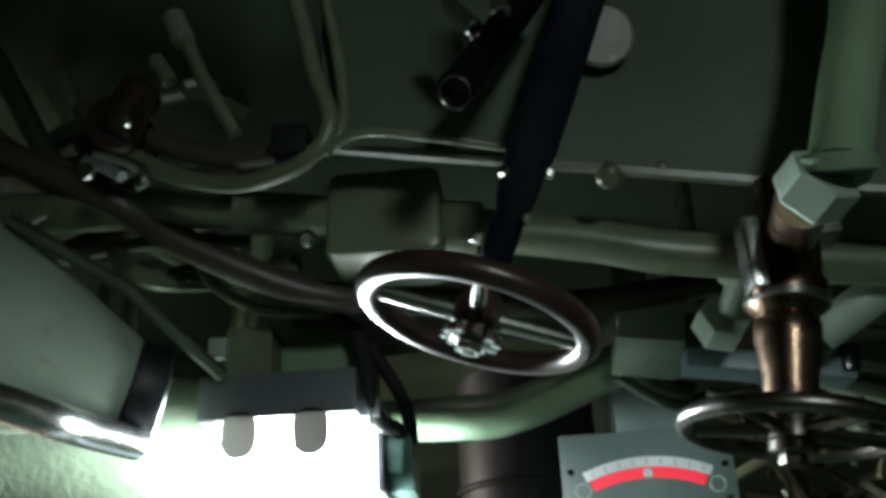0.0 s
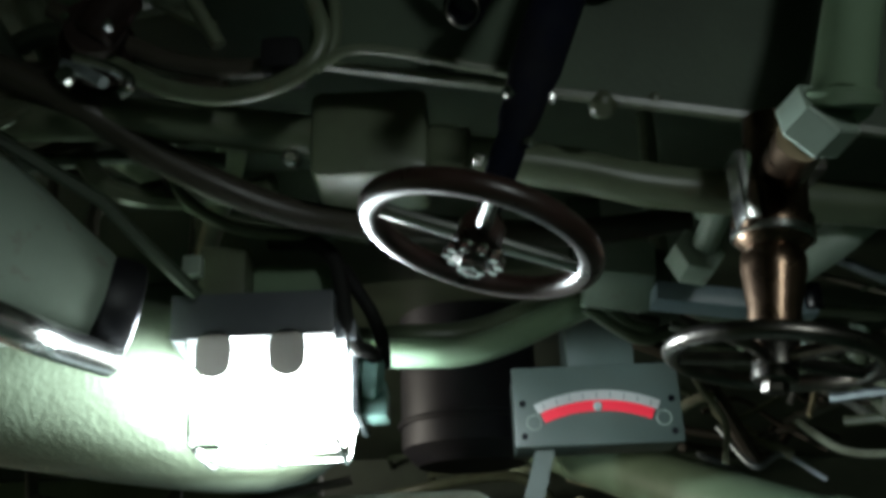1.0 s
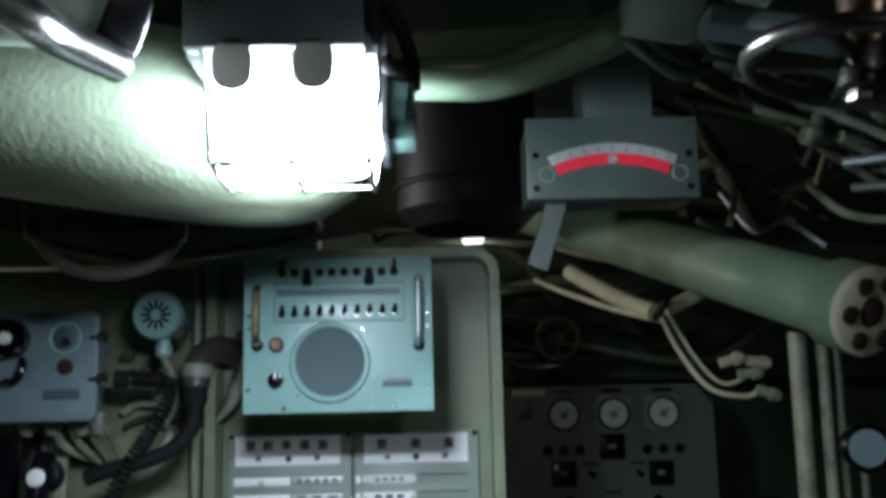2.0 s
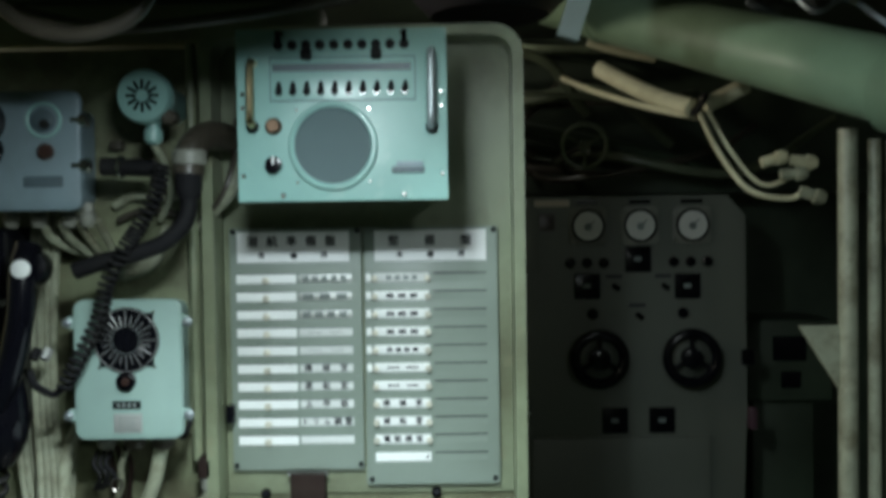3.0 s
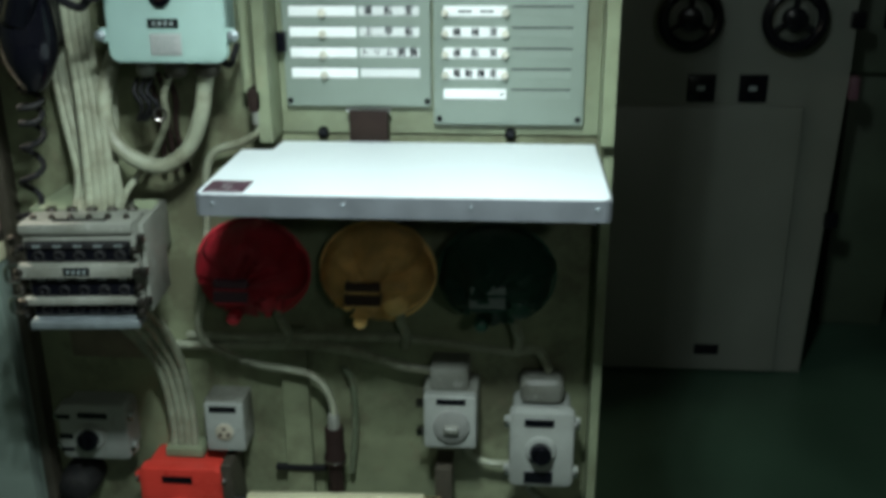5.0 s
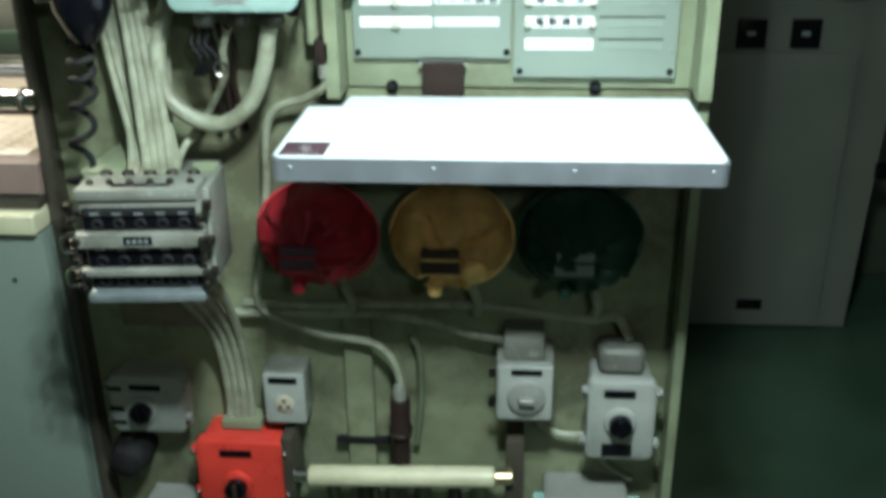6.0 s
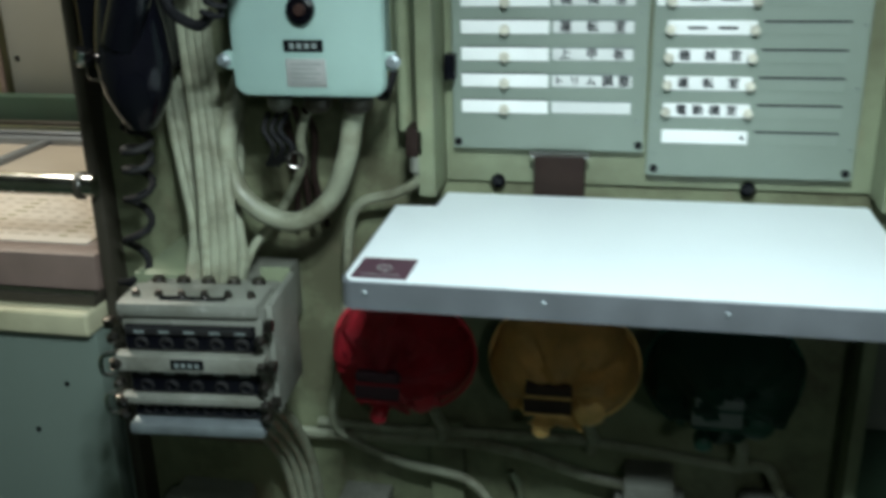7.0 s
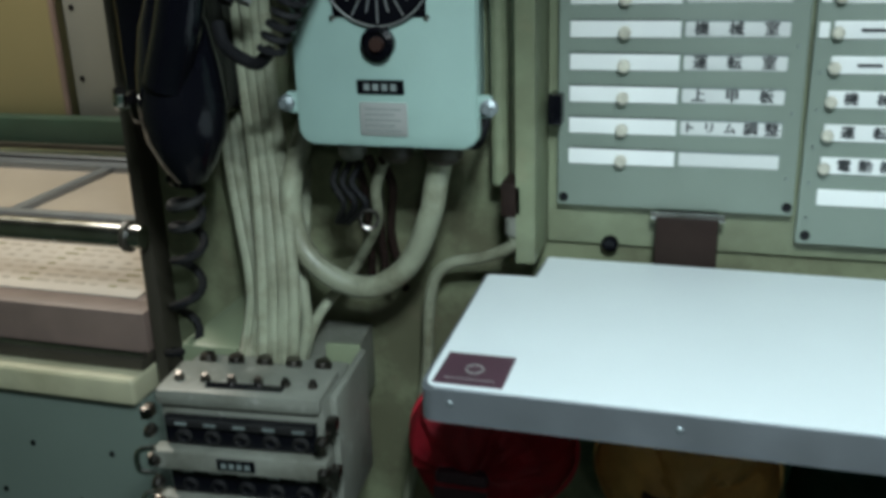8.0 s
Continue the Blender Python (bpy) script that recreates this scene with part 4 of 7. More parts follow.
coil([(-0.517, 2.420, 1.715), (-0.527, 2.420, 1.669), (-0.555, 2.420, 1.619), (-0.577, 2.420, 1.586), (-0.606, 2.420, 1.533), (-0.619, 2.420, 1.480), (-0.649, 2.420, 1.423), (-0.678, 2.420, 1.371)], 0.0105, 0.0032, 36, "tightly coiled black telephone cord")
cable([(-0.678, 2.420, 1.371), (-0.694, 2.425, 1.359), (-0.713, 2.430, 1.363), (-0.733, 2.440, 1.373), (-0.743, 2.450, 1.390)], 0.006, "end loop of the black telephone cord", RUBBER)


def receiver():
    t = thing("telephone_receiver", (-0.80, 2.46, 1.26), "glossy black telephone receiver hanging on the wall", "telephone receiver")
    part("grip", tube([(-0.731, 2.43, 1.59), (-0.732, 2.41, 1.55), (-0.737, 2.405, 1.48), (-0.755, 2.41, 1.41), (-0.785, 2.42, 1.34)], 0.021, 14), BLACK, t)
    part("earpiece", lathe((-0.731, 2.445, 1.555), (0.1, -1, 0.1), [(0.024, -0.02), (0.03, 0), (0.031, 0.02), (0.028, 0.034), (0.014, 0.038)], 26), BLACK, t)
    part("button", lathe((-0.728, 2.394, 1.556), (0.1, -1, 0.1), [(0.0145, 0), (0.0145, 0.004), (0.009, 0.007)], 18), PLATE, t, "round white button")
    part("mouthpiece", lathe((-0.792, 2.45, 1.31), (0.25, -1, -0.15), [(0.022, -0.02), (0.032, 0), (0.033, 0.018), (0.026, 0.034), (0.01, 0.038)], 26), BLACK, t)
    part("bell", lathe((-0.786, 2.445, 1.42), (0, 0, -1), [(0.02, 0), (0.031, 0.03), (0.038, 0.07), (0.041, 0.105), (0.037, 0.135), (0.026, 0.16), (0.014, 0.178)], 28), BLACK, t)
    part("cord_socket", cyl((-0.795, 2.45, 1.31), (-0.802, 2.46, 1.235), 0.016, 14, 0.002), BLACK, t)
    part("hook", tube([(-0.835, 2.6, 1.325), (-0.838, 2.47, 1.325), (-0.834, 2.42, 1.32), (-0.828, 2.41, 1.335)], 0.006, 8), CHROME, t, "chrome hook")
    return t


receiver()
crad = thing("receiver_cradle", (-0.835, 2.55, 1.285), "black cradle block behind the telephone receiver", "cradle")
part("block", box(-0.875, -0.795, 2.48, 2.622, 1.285, 1.62, 0.014, 3), BLACK, crad)
part("fork", tube([(-0.86, 2.49, 1.5), (-0.862, 2.455, 1.5), (-0.855, 2.44, 1.515)], 0.007, 8), BLACK, crad)
part("fork", tube([(-0.80, 2.49, 1.5), (-0.798, 2.455, 1.5), (-0.80, 2.44, 1.515)], 0.007, 8), BLACK, crad)
part("mount_screw", lathe((-0.836, 2.48, 1.44), (0, -1, 0), [(0.006, 0), (0.005, 0.003)], 10), STEEL, crad)
coil([(-0.802, 2.46, 1.24), (-0.806, 2.46, 1.215), (-0.81, 2.465, 1.195), (-0.815, 2.47, 1.165), (-0.825, 2.475, 1.12), (-0.835, 2.475, 1.07), (-0.85, 2.48, 1.02), (-0.865, 2.5, 0.97), (-0.87, 2.52, 0.90), (-0.865, 2.55, 0.83)], 0.0155, 0.0048, 8, "stretched coiled black telephone cord hanging down")
for k in range(2):
    cable([(-0.752 + 0.018 * k, 2.5, 1.42), (-0.756 + 0.018 * k, 2.49, 1.405)], 0.008, "short ringed cable end under the plug", SILVER if k else RUBBER, group="cable ends")

for k, (r, drop) in enumerate(((0.0075, 0.0), (0.007, 0.018), (0.0065, 0.036), (0.007, 0.055))):
    cable([(-0.74 + 0.03 * k, 2.50, 1.63), (-0.735 + 0.03 * k, 2.53, 1.60), (-0.70 + 0.02 * k, 2.575, 1.575 - drop * 0.4), (-0.64, 2.595, 1.56 - drop * 0.5), (-0.59, 2.6, 1.575 - drop * 0.4), (-0.565, 2.605, 1.62 - drop * 0.3)], r, "looped cream cable under the call station", group="looped cables")
cable([(-0.655, 2.6, 1.655), (-0.62, 2.595, 1.672), (-0.56, 2.595, 1.668), (-0.515, 2.6, 1.69), (-0.5, 2.605, 1.76)], 0.007, "cream cable arching behind the connector", group="looped cables")
cable([(-0.65, 2.6, 1.63), (-0.61, 2.6, 1.645), (-0.55, 2.6, 1.64), (-0.505, 2.605, 1.62)], 0.006, "cream cable arching behind the connector", BROWNPIPE, group="looped cables")
cable([(-0.553, 2.5, 1.75), (-0.545, 2.53, 1.72), (-0.55, 2.57, 1.67), (-0.575, 2.595, 1.63)], 0.006, "cream lead under the round buzzer", group="looped cables")
for k in range(3):
    solo("cable_cleat", box(-0.66 + 0.035 * k, -0.64 + 0.035 * k, 2.59, 2.622, 1.752 - 0.03 * k, 1.768 - 0.03 * k, 0.004), BROWNPIPE, "small dark cleat on the wall", "cleat", "wall cleats")

# bundle running down to the terminal box
for k in range(4):
    s = k * 0.0105
    cable([(-0.785 + s * 1.3, 2.575, 1.66), (-0.79 + s * 1.1, 2.575 - 0.004 * (k % 2), 1.45), (-0.79 + s, 2.575, 1.336), (-0.786 + s, 2.57, 1.275), (-0.774 + s * 1.05, 2.55, 1.199), (-0.752 + s * 1.12, 2.5, 1.115), (-0.722 + s, 2.43, 1.06)], 0.0068, "cream painted cable running down to the terminal box", group="cables to the terminal box")
for k in range(3):
    s = k * 0.011
    cable([(-0.845 + s, 2.61, 1.33), (-0.835 + s, 2.6, 1.27), (-0.824 + s, 2.585, 1.216), (-0.81 + s, 2.57, 1.154), (-0.783 + s * 0.9, 2.53, 1.092), (-0.75 + s * 0.8, 2.44, 1.058)], 0.0058 + 0.0006 * (k % 2), "thin cream cable slanting to the terminal box", group="cables to the terminal box")
for k in range(2):
    cable([(-0.835 + 0.02 * k, 2.602, 1.62), (-0.84 + 0.02 * k, 2.602, 1.4), (-0.835 + 0.02 * k, 2.602, 1.3)], 0.009, "cream conduit behind the telephone receiver", group="conduits")
cable([(-0.735, 2.6, 1.25), (-0.738, 2.59, 1.17), (-0.734, 2.56, 1.103), (-0.715, 2.52, 1.06), (-0.697, 2.45, 1.04)], 0.0065, "single cream cable into the terminal box", group="cables to the terminal box")
cable([(-0.715, 2.57, 1.28), (-0.734, 2.55, 1.207), (-0.727, 2.545, 1.15), (-0.693, 2.54, 1.116), (-0.646, 2.54, 1.105), (-0.602, 2.538, 1.135), (-0.577, 2.537, 1.188), (-0.567, 2.535, 1.231), (-0.56, 2.535, 1.26)], 0.0125, "thick armoured cream cable hanging in a loop", seg=14)
cable([(-0.62, 2.535, 1.25), (-0.634, 2.54, 1.215), (-0.643, 2.56, 1.17), (-0.682, 2.585, 1.107), (-0.715, 2.55, 1.06), (-0.703, 2.47, 1.035)], 0.0058, "thin cream cable under the dial box")
for k in range(3):
    cable([(-0.65 + 0.014 * k, 2.53, 1.25), (-0.655 + 0.016 * k, 2.56, 1.21), (-0.66 + 0.012 * k, 2.585, 1.15), (-0.668 + 0.02 * k, 2.6, 1.08)], 0.0045, "dark brown lead hanging behind the loop", DARKBROWN, group="loose leads")
solo("lead_clip", ring((-0.628, 2.5, 1.195), (0.3, -1, 0.2), 0.009, 0.0022, 18, 6), DARKSTEEL, "dull steel ring clip on the loose leads", "clip")
for k in range(3):
    cable([(-0.668 + 0.012 * k, 2.53, 1.245), (-0.672 + 0.01 * k, 2.52, 1.225), (-0.66 + 0.012 * k, 2.515, 1.205), (-0.675 + 0.006 * k, 2.53, 1.18)], 0.0035, "loose dark lead under the dial box", RUBBER, group="loose leads")
cable([(-0.545, 2.535, 1.28), (-0.53, 2.55, 1.262), (-0.522, 2.57, 1.29)], 0.005, "dark hanging chain end beside the dial box", RUBBER)

# conduits beside the bay
for k, x in enumerate((-0.515, -0.496)):
    cable([(x, 2.585, 1.93), (x, 2.585, 1.5), (x + 0.001, 2.582, 1.215)], 0.0085 - 0.0015 * k, "pale green upright conduit beside the bay", PALE, "conduit", "conduit", "conduits beside the bay")
clampb = thing("conduit_clamp", (-0.494, 2.56, 1.175), "dark brown cable clamp block", "cable clamp")
part("block", box(-0.506, -0.482, 2.545, 2.615, 1.19, 1.226, 0.004), DARKBROWN, clampb)
part("lower_cap", cyl((-0.493, 2.556, 1.192), (-0.493, 2.556, 1.168), 0.0105, 12, 0.003), GREYBOX, clampb)
cable([(-0.493, 2.556, 1.17), (-0.497, 2.56, 1.155), (-0.53, 2.575, 1.135), (-0.575, 2.585, 1.118), (-0.596, 2.59, 1.08), (-0.605, 2.592, 0.98), (-0.625, 2.593, 0.86), (-0.635, 2.592, 0.80), (-0.615, 2.59, 0.768), (-0.54, 2.585, 0.74), (-0.45, 2.58, 0.727), (-0.415, 2.575, 0.70), (-0.402, 2.572, 0.66), (-0.402, 2.57, 0.64)], 0.0066, "cream cable looping down beside the desk")


def inline_connector():
    t = thing("inline_connector", (-0.403, 2.575, 0.50), "dark inline cable connector hanging on the wall", "cable connector")
    part("neck", lathe((-0.403, 2.57, 0.655), (0, 0, -1), [(0.008, 0), (0.011, 0.008), (0.011, 0.03)], 12), GREYBOX, t)
    part("body", lathe((-0.403, 2.57, 0.628), (0, 0, -1), [(0.016, 0), (0.017, 0.004), (0.017, 0.05), (0.02, 0.055), (0.02, 0.07), (0.014, 0.074), (0.014, 0.13)], 16), DARKBROWN, t)
    part("ring", ring((-0.403, 2.57, 0.565), (0, 0, 1), 0.018, 0.0028, 20, 6), STEEL, t)
    return t


inline_connector()
cable([(-0.385, 2.6, 0.73), (-0.372, 2.6, 0.70), (-0.37, 2.6, 0.62), (-0.38, 2.6, 0.52)], 0.006, "thin cable behind the connector", OLIVE)
solo("cable_strap", box(-0.52, -0.425, 2.594, 2.606, 0.52, 0.53, 0.003), RUBBER, "black strap across the stiffener", "strap")

# wiring below the horns
cable([(-0.66, 2.6, 0.785), (-0.55, 2.6, 0.783), (-0.45, 2.6, 0.787), (-0.3, 2.6, 0.79), (-0.23, 2.6, 0.785), (-0.08, 2.6, 0.768)], 0.007, "cream cable running across below the horns")
cable([(-0.7, 2.6, 0.765), (-0.55, 2.6, 0.768), (-0.44, 2.598, 0.772), (-0.36, 2.595, 0.762), (-0.29, 2.59, 0.744), (-0.24, 2.59, 0.735), (-0.22, 2.59, 0.728)], 0.0085, "thick cream cable sagging below the horns")
for cx in (-0.517, -0.312, -0.121):
    cable([(cx + 0.03, 2.573, 0.845), (cx + 0.032, 2.578, 0.825), (cx + 0.038, 2.59, 0.8), (cx + 0.035, 2.598, 0.775)], 0.0085, "short cable dropping from the alarm horn", group="horn leads")
cable([(-0.085, 2.6, 0.772), (-0.05, 2.595, 0.775), (-0.03, 2.59, 0.74)], 0.008, "cable into the rotary switch")

# ---- terminal box ----


def terminal_box():
    t = thing("terminal_box", (-0.70, 2.45, 0.93), "grey-green plug box with rows of black sockets", "terminal box")
    x0, x1, y = -0.787, -0.615, 2.35
    part("body", box(x0 + 0.006, x1 - 0.004, y + 0.012, 2.45, 0.925, 1.066, 0.006), GREYBOX, t)
    part("standoff", box(x0 + 0.03, x1 - 0.03, 2.449, 2.62, 0.95, 1.03, 0.004), GREYBOX, t)
    part("side_plate", box(x1 - 0.004, x1 + 0.004, 2.375, 2.478, 0.93, 1.066, 0.003), GREYBOX, t, "grey-green side plate")
    part("side_tab", box(x1 - 0.039, x1 - 0.002, 2.474, 2.48, 1.0, 1.071, 0.003), PALE, t)
    part("tab_screw", lathe((x1 - 0.021, 2.473, 1.043), (0, -1, 0), [(0.009, 0), (0.009, 0.003), (0.005, 0.005)], 12), STEEL, t)
    part("sloped_hood", box(x0 + 0.004, x1 - 0.006, y + 0.006, y + 0.07, 1.056, 1.073, 0.006), GREYBOX, t)
    part("hood_slot", box(-0.735, -0.66, y + 0.016, y + 0.024, 1.072, 1.075), BLACK, t)
    for z0, z1, n in ((1.017, 1.046, 5), (0.964, 0.995, 5), (0.935, 0.952, 6)):
        part("socket_recess", box(x0 + 0.012, x1 - 0.012, y + 0.006, y + 0.014, z0, z1), BLACK, t, "black socket recess")
        if n == 5:
            part("label_strip", box(x0 + 0.014, x1 - 0.014, y + 0.002, y + 0.007, z1 - 0.009, z1 - 0.001, 0.001, 1), RUBBER, t, "black label strip")
        for k in range(n):
            x = x0 + 0.03 + k * (0.115 / (n - 1))
            part("socket", lathe((x, y + 0.01, z0 + 0.009), (0, -1, -0.1), [(0.0085, 0), (0.0085, 0.005), (0.006, 0.007), (0.005, 0.004)], 12), RUBBER, t)
            if n == 5:
                part("label_mark", box(x - 0.006, x + 0.006, y + 0.0014, y + 0.002, z1 - 0.0062, z1 - 0.0038), GREYINK, t)
    for z0, z1, d in ((0.995, 1.015, 0.006), (0.953, 0.963, 0.004)):
        part("bar", box(x0, x1, y - d, y + 0.012, z0, z1, 0.003), GREYBOX, t)
    for x in (x0 + 0.003, x1 - 0.003):
        for z in (1.036, 1.005, 0.98, 0.957, 0.942):
            part("bolt", lathe((x, y - 0.002, z), (0, -1, 0), [(0.0062, 0), (0.0062, 0.006), (0.0035, 0.011)], 10), DARKSTEEL, t)
    for z in (1.005, 0.957):
        part("bail", tube([(x0 + 0.004, y - 0.004, z + 0.012), (x0 - 0.012, y - 0.008, z + 0.008), (x0 - 0.013, y - 0.008, z - 0.012), (x0 + 0.002, y - 0.004, z - 0.016)], 0.0028, 6), STEEL, t, "bright steel bail loop")
    for k in range(6):
        part("bolt", lathe((x0 + 0.02 + k * 0.0265, y + 0.03, 1.072), (0, -0.2, 1), [(0.005, 0), (0.005, 0.004), (0.003, 0.008)], 8), DARKSTEEL, t)
    for z in (0.955, 1.0, 1.05):
        for x in (x0 - 0.003, x1 + 0.005):
            part("clip", box(x - 0.005, x + 0.005, y - 0.002, y + 0.012, z - 0.006, z + 0.006, 0.002), DARKSTEEL, t)
    n = part("name_plate", box(-0.722, -0.684, y - 0.0072, y - 0.005, 0.999, 1.0115, 0.001, 1), BLACK, t, "black name plate")
    bars(-0.717, -0.689, 1.005, 0.005, y - 0.0072, 4, n, GREYINK)
    part("bottom_bar", box(x0 + 0.008, x1 - 0.006, y - 0.01, y + 0.03, 0.917, 0.931, 0.005), DULLSTEEL, t, "polished steel bottom bar")
    for k in range(5):
        x = x0 + 0.025 + k * 0.03
        part("top_gland", lathe((x, 2.432, 1.062), (0, 0, 1), [(0.0085, 0), (0.0085, 0.008), (0.007, 0.012)], 10), DARKSTEEL, t)
    for k in range(4):
        part("bottom_gland", lathe((-0.735 + k * 0.026, 2.43, 0.928), (0, 0, -1), [(0.01, 0), (0.01, 0.016), (0.007, 0.022)], 10), CABLE, t)
    return t


plug_box = terminal_box()
plug_box.location += Vector((-0.0165, -0.008, -0.002))
plug_box.rotation_euler.z = radians(5)
solo("support_block", box(-0.835, -0.768, 2.46, 2.62, 0.985, 1.058, 0.006), PALE, "pale green block on the wall above the terminal box", "bracket")
for k in range(4):
    cable([(-0.735 + k * 0.026, 2.43, 0.91), (-0.725 + k * 0.022, 2.5, 0.84), (-0.705 + k * 0.014, 2.565, 0.74), (-0.70 + k * 0.0125, 2.59, 0.62), (-0.705 + k * 0.0125, 2.59, 0.48), (-0.70 + k * 0.0125, 2.595, 0.1)], 0.0075, "cream cable running down from the terminal box", group="cables below the terminal box")
solo("cable_saddle", box(-0.715, -0.645, 2.575, 2.62, 0.552, 0.57, 0.004), PALE, "pale green saddle over the cables", "cable clip")
solo("mounting_board", box(-0.875, -0.74, 2.6, 2.621, 0.735, 0.9, 0.004), TANBOARD, "worn tan mounting board on the wall", "board")

# ---- switches and outlets low on the bulkhead ----


def outlet():
    t = thing("wall_outlet", (-0.596, 2.58, 0.59), "grey wall outlet box with a white face", "outlet")
    y = 2.562
    part("box", slab(-0.632, -0.561, 0.594, 0.69, y + 0.006, 2.62, 0.004), GREYBOX, t)
    f = part("face", slab(-0.631, -0.562, 0.592, 0.686, y, y + 0.01, 0.004, 0.002), PALEENAMEL, t)
    part("socket_disc", lathe((-0.597, y, 0.63), (0, -1, 0), [(0.016, 0), (0.016, 0.003), (0.014, 0.004)], 24), FLANGE, f)
    for dx, dz in ((-0.007, -0.004), (0.007, -0.004), (0, 0.007)):
        part("socket_slot", box(-0.597 + dx - 0.003, -0.597 + dx + 0.003, y - 0.005, y - 0.003, 0.63 + dz - 0.003, 0.63 + dz + 0.003), REDBROWN, f)
    part("name_plate", box(-0.622, -0.574, y - 0.0015, y, 0.669, 0.68), BLACK, f, "black name plate")
    return t


def rotary_box(x0, x1, z0, z1, y, mat, kx, kz, label, plates):
    t = thing("rotary_switch", ((x0 + x1) / 2, 2.6, z0), label, "switch", "switch boxes on the bulkhead")
    part("base", slab(x0 + 0.005, x1 - 0.005, z0 + 0.004, z1 - 0.004, y + 0.022, 2.62, 0.012), mat, t)
    lid = part("cover", slab(x0, x1, z0, z1, y, y + 0.026, 0.012, 0.006), mat, t)
    part("boss", lathe((kx, y, kz), (0, -1, 0), [(0.027, 0), (0.025, 0.007), (0.02, 0.009)], 24), mat, lid)
    k = part("knob", lathe((kx, y - 0.008, kz), (0, -1, 0), [(0.019, 0), (0.0185, 0.012), (0.012, 0.014), (0.012, 0.009)], 22), BLACK, lid, "black rotary knob")
    part("knob_bar", box(kx - 0.0035, kx + 0.0035, y - 0.028, y - 0.018, kz - 0.015, kz + 0.015, 0.002), BLACK if mat is not ORANGE else REDBROWN, k)
    for a, b, c, d in plates:
        part("name_plate", box(a, b, y - 0.0015, y, c, d, 0.0005, 1), BLACK, lid, "black name plate")
    for x in (x0, x1):
        for z in (z0 + 0.025, z1 - 0.025):
            part("lug", box(x - 0.009, x + 0.009, y + 0.006, y + 0.02, z - 0.01, z + 0.01, 0.004), mat, t)
            part("bolt", lathe((x + (0.004 if x == x1 else -0.004), y + 0.007, z), (0, -1, 0), [(0.005, 0), (0.005, 0.004), (0.003, 0.007)], 8), STEEL, t)
    return t


outlet().location.z -= 0.014
rotary_box(-0.9, -0.772, 0.55, 0.66, 2.56, PALEENAMEL, -0.842, 0.598, "pale grey enamelled rotary switch box with a black knob", [(-0.862, -0.808, 0.634, 0.645), (-0.9, -0.876, 0.632, 0.64), (-0.9, -0.876, 0.592, 0.602), (-0.9, -0.876, 0.566, 0.574)])
rotary_box(-0.096, 0.014, 0.545, 0.69, 2.535, PALEENAMEL, -0.043, 0.619, "pale grey enamelled rotary switch box with black plates", [(-0.071, -0.021, 0.663, 0.678), (-0.07, -0.021, 0.553, 0.577)])
rotary_box(-0.753, -0.604, 0.42, 0.553, 2.535, ORANGE, -0.683, 0.468, "bright red rotary alarm switch box", [(-0.71, -0.655, 0.524, 0.538)])
solo("switch_hood", box(-0.08, -0.005, 2.56, 2.62, 0.69, 0.735, 0.016, 3), GREYBOX, "grey cable hood above the rotary switch", "cable hood")


def toggle_box():
    t = thing("toggle_switch", (-0.194, 2.6, 0.6), "grey switch box with a pale rotary handle", "switch", "switch boxes on the bulkhead")
    y = 2.535
    part("box", slab(-0.243, -0.15, 0.605, 0.71, y + 0.02, 2.62, 0.006), GREYBOX, t)
    f = part("cover", slab(-0.241, -0.152, 0.608, 0.707, y, y + 0.022, 0.005, 0.003), PALEENAMEL, t)
    part("hood", box(-0.232, -0.166, 2.55, 2.62, 0.71, 0.75, 0.008), GREYBOX, t)
    part("disc", lathe((-0.194, y, 0.652), (0, -1, 0), [(0.031, 0), (0.03, 0.006), (0.024, 0.009)], 26), GREYENAMEL, f)
    part("lever", box(-0.207, -0.181, y - 0.02, y - 0.006, 0.646, 0.658, 0.005, 3), GREYBOX, f, "worn metal turn lever")
    part("name_plate", box(-0.219, -0.17, y - 0.0015, y, 0.692, 0.702), BLACK, f, "black name plate")
    for z in (0.63, 0.685):
        part("lug", box(-0.255, -0.243, y + 0.01, y + 0.02, z - 0.006, z + 0.006, 0.002), DARKSTEEL, t)
    return t


toggle_box().location.z += 0.008
cable([(-0.175, 2.59, 0.605), (-0.165, 2.59, 0.57), (-0.13, 2.59, 0.555), (-0.095, 2.585, 0.558)], 0.0065, "short cable between the two switches")
cable([(-0.045, 2.585, 0.545), (-0.06, 2.59, 0.51), (-0.04, 2.59, 0.49), (-0.01, 2.59, 0.47)], 0.007, "cable under the rotary switch", OLIVE)
bulb = thing("round_fitting", (-0.89, 2.58, 0.46), "dark round rubber fitting under the switch box", "fitting")
part("cap", lathe((-0.885, 2.62, 0.495), (0, -1, -0.1), [(0.034, 0), (0.036, 0.04), (0.028, 0.07), (0.012, 0.078)], 22), RUBBER, bulb)
box2 = thing("junction_box", (-0.82, 2.58, 0.28), "pale grey junction box low on the wall", "junction box")
part("body", slab(-0.87, -0.765, 0.27, 0.40, 2.535, 2.62, 0.008, 0.005), GREYENAMEL, box2)
part("name_plate", box(-0.84, -0.795, 2.5335, 2.535, 0.375, 0.387), BLACK, box2)
low = thing("junction_box", (-0.09, 2.57, 0.2), "grey enamelled junction box low on the wall", "junction box")
part("body", slab(-0.16, -0.015, 0.22, 0.455, 2.53, 2.62, 0.012, 0.006), GREYENAMEL, low)
part("lug", box(-0.178, -0.158, 2.55, 2.57, 0.42, 0.45, 0.004), CYAN, low)
part("lug", box(-0.017, 0.004, 2.55, 2.57, 0.42, 0.45, 0.004), CYAN, low)

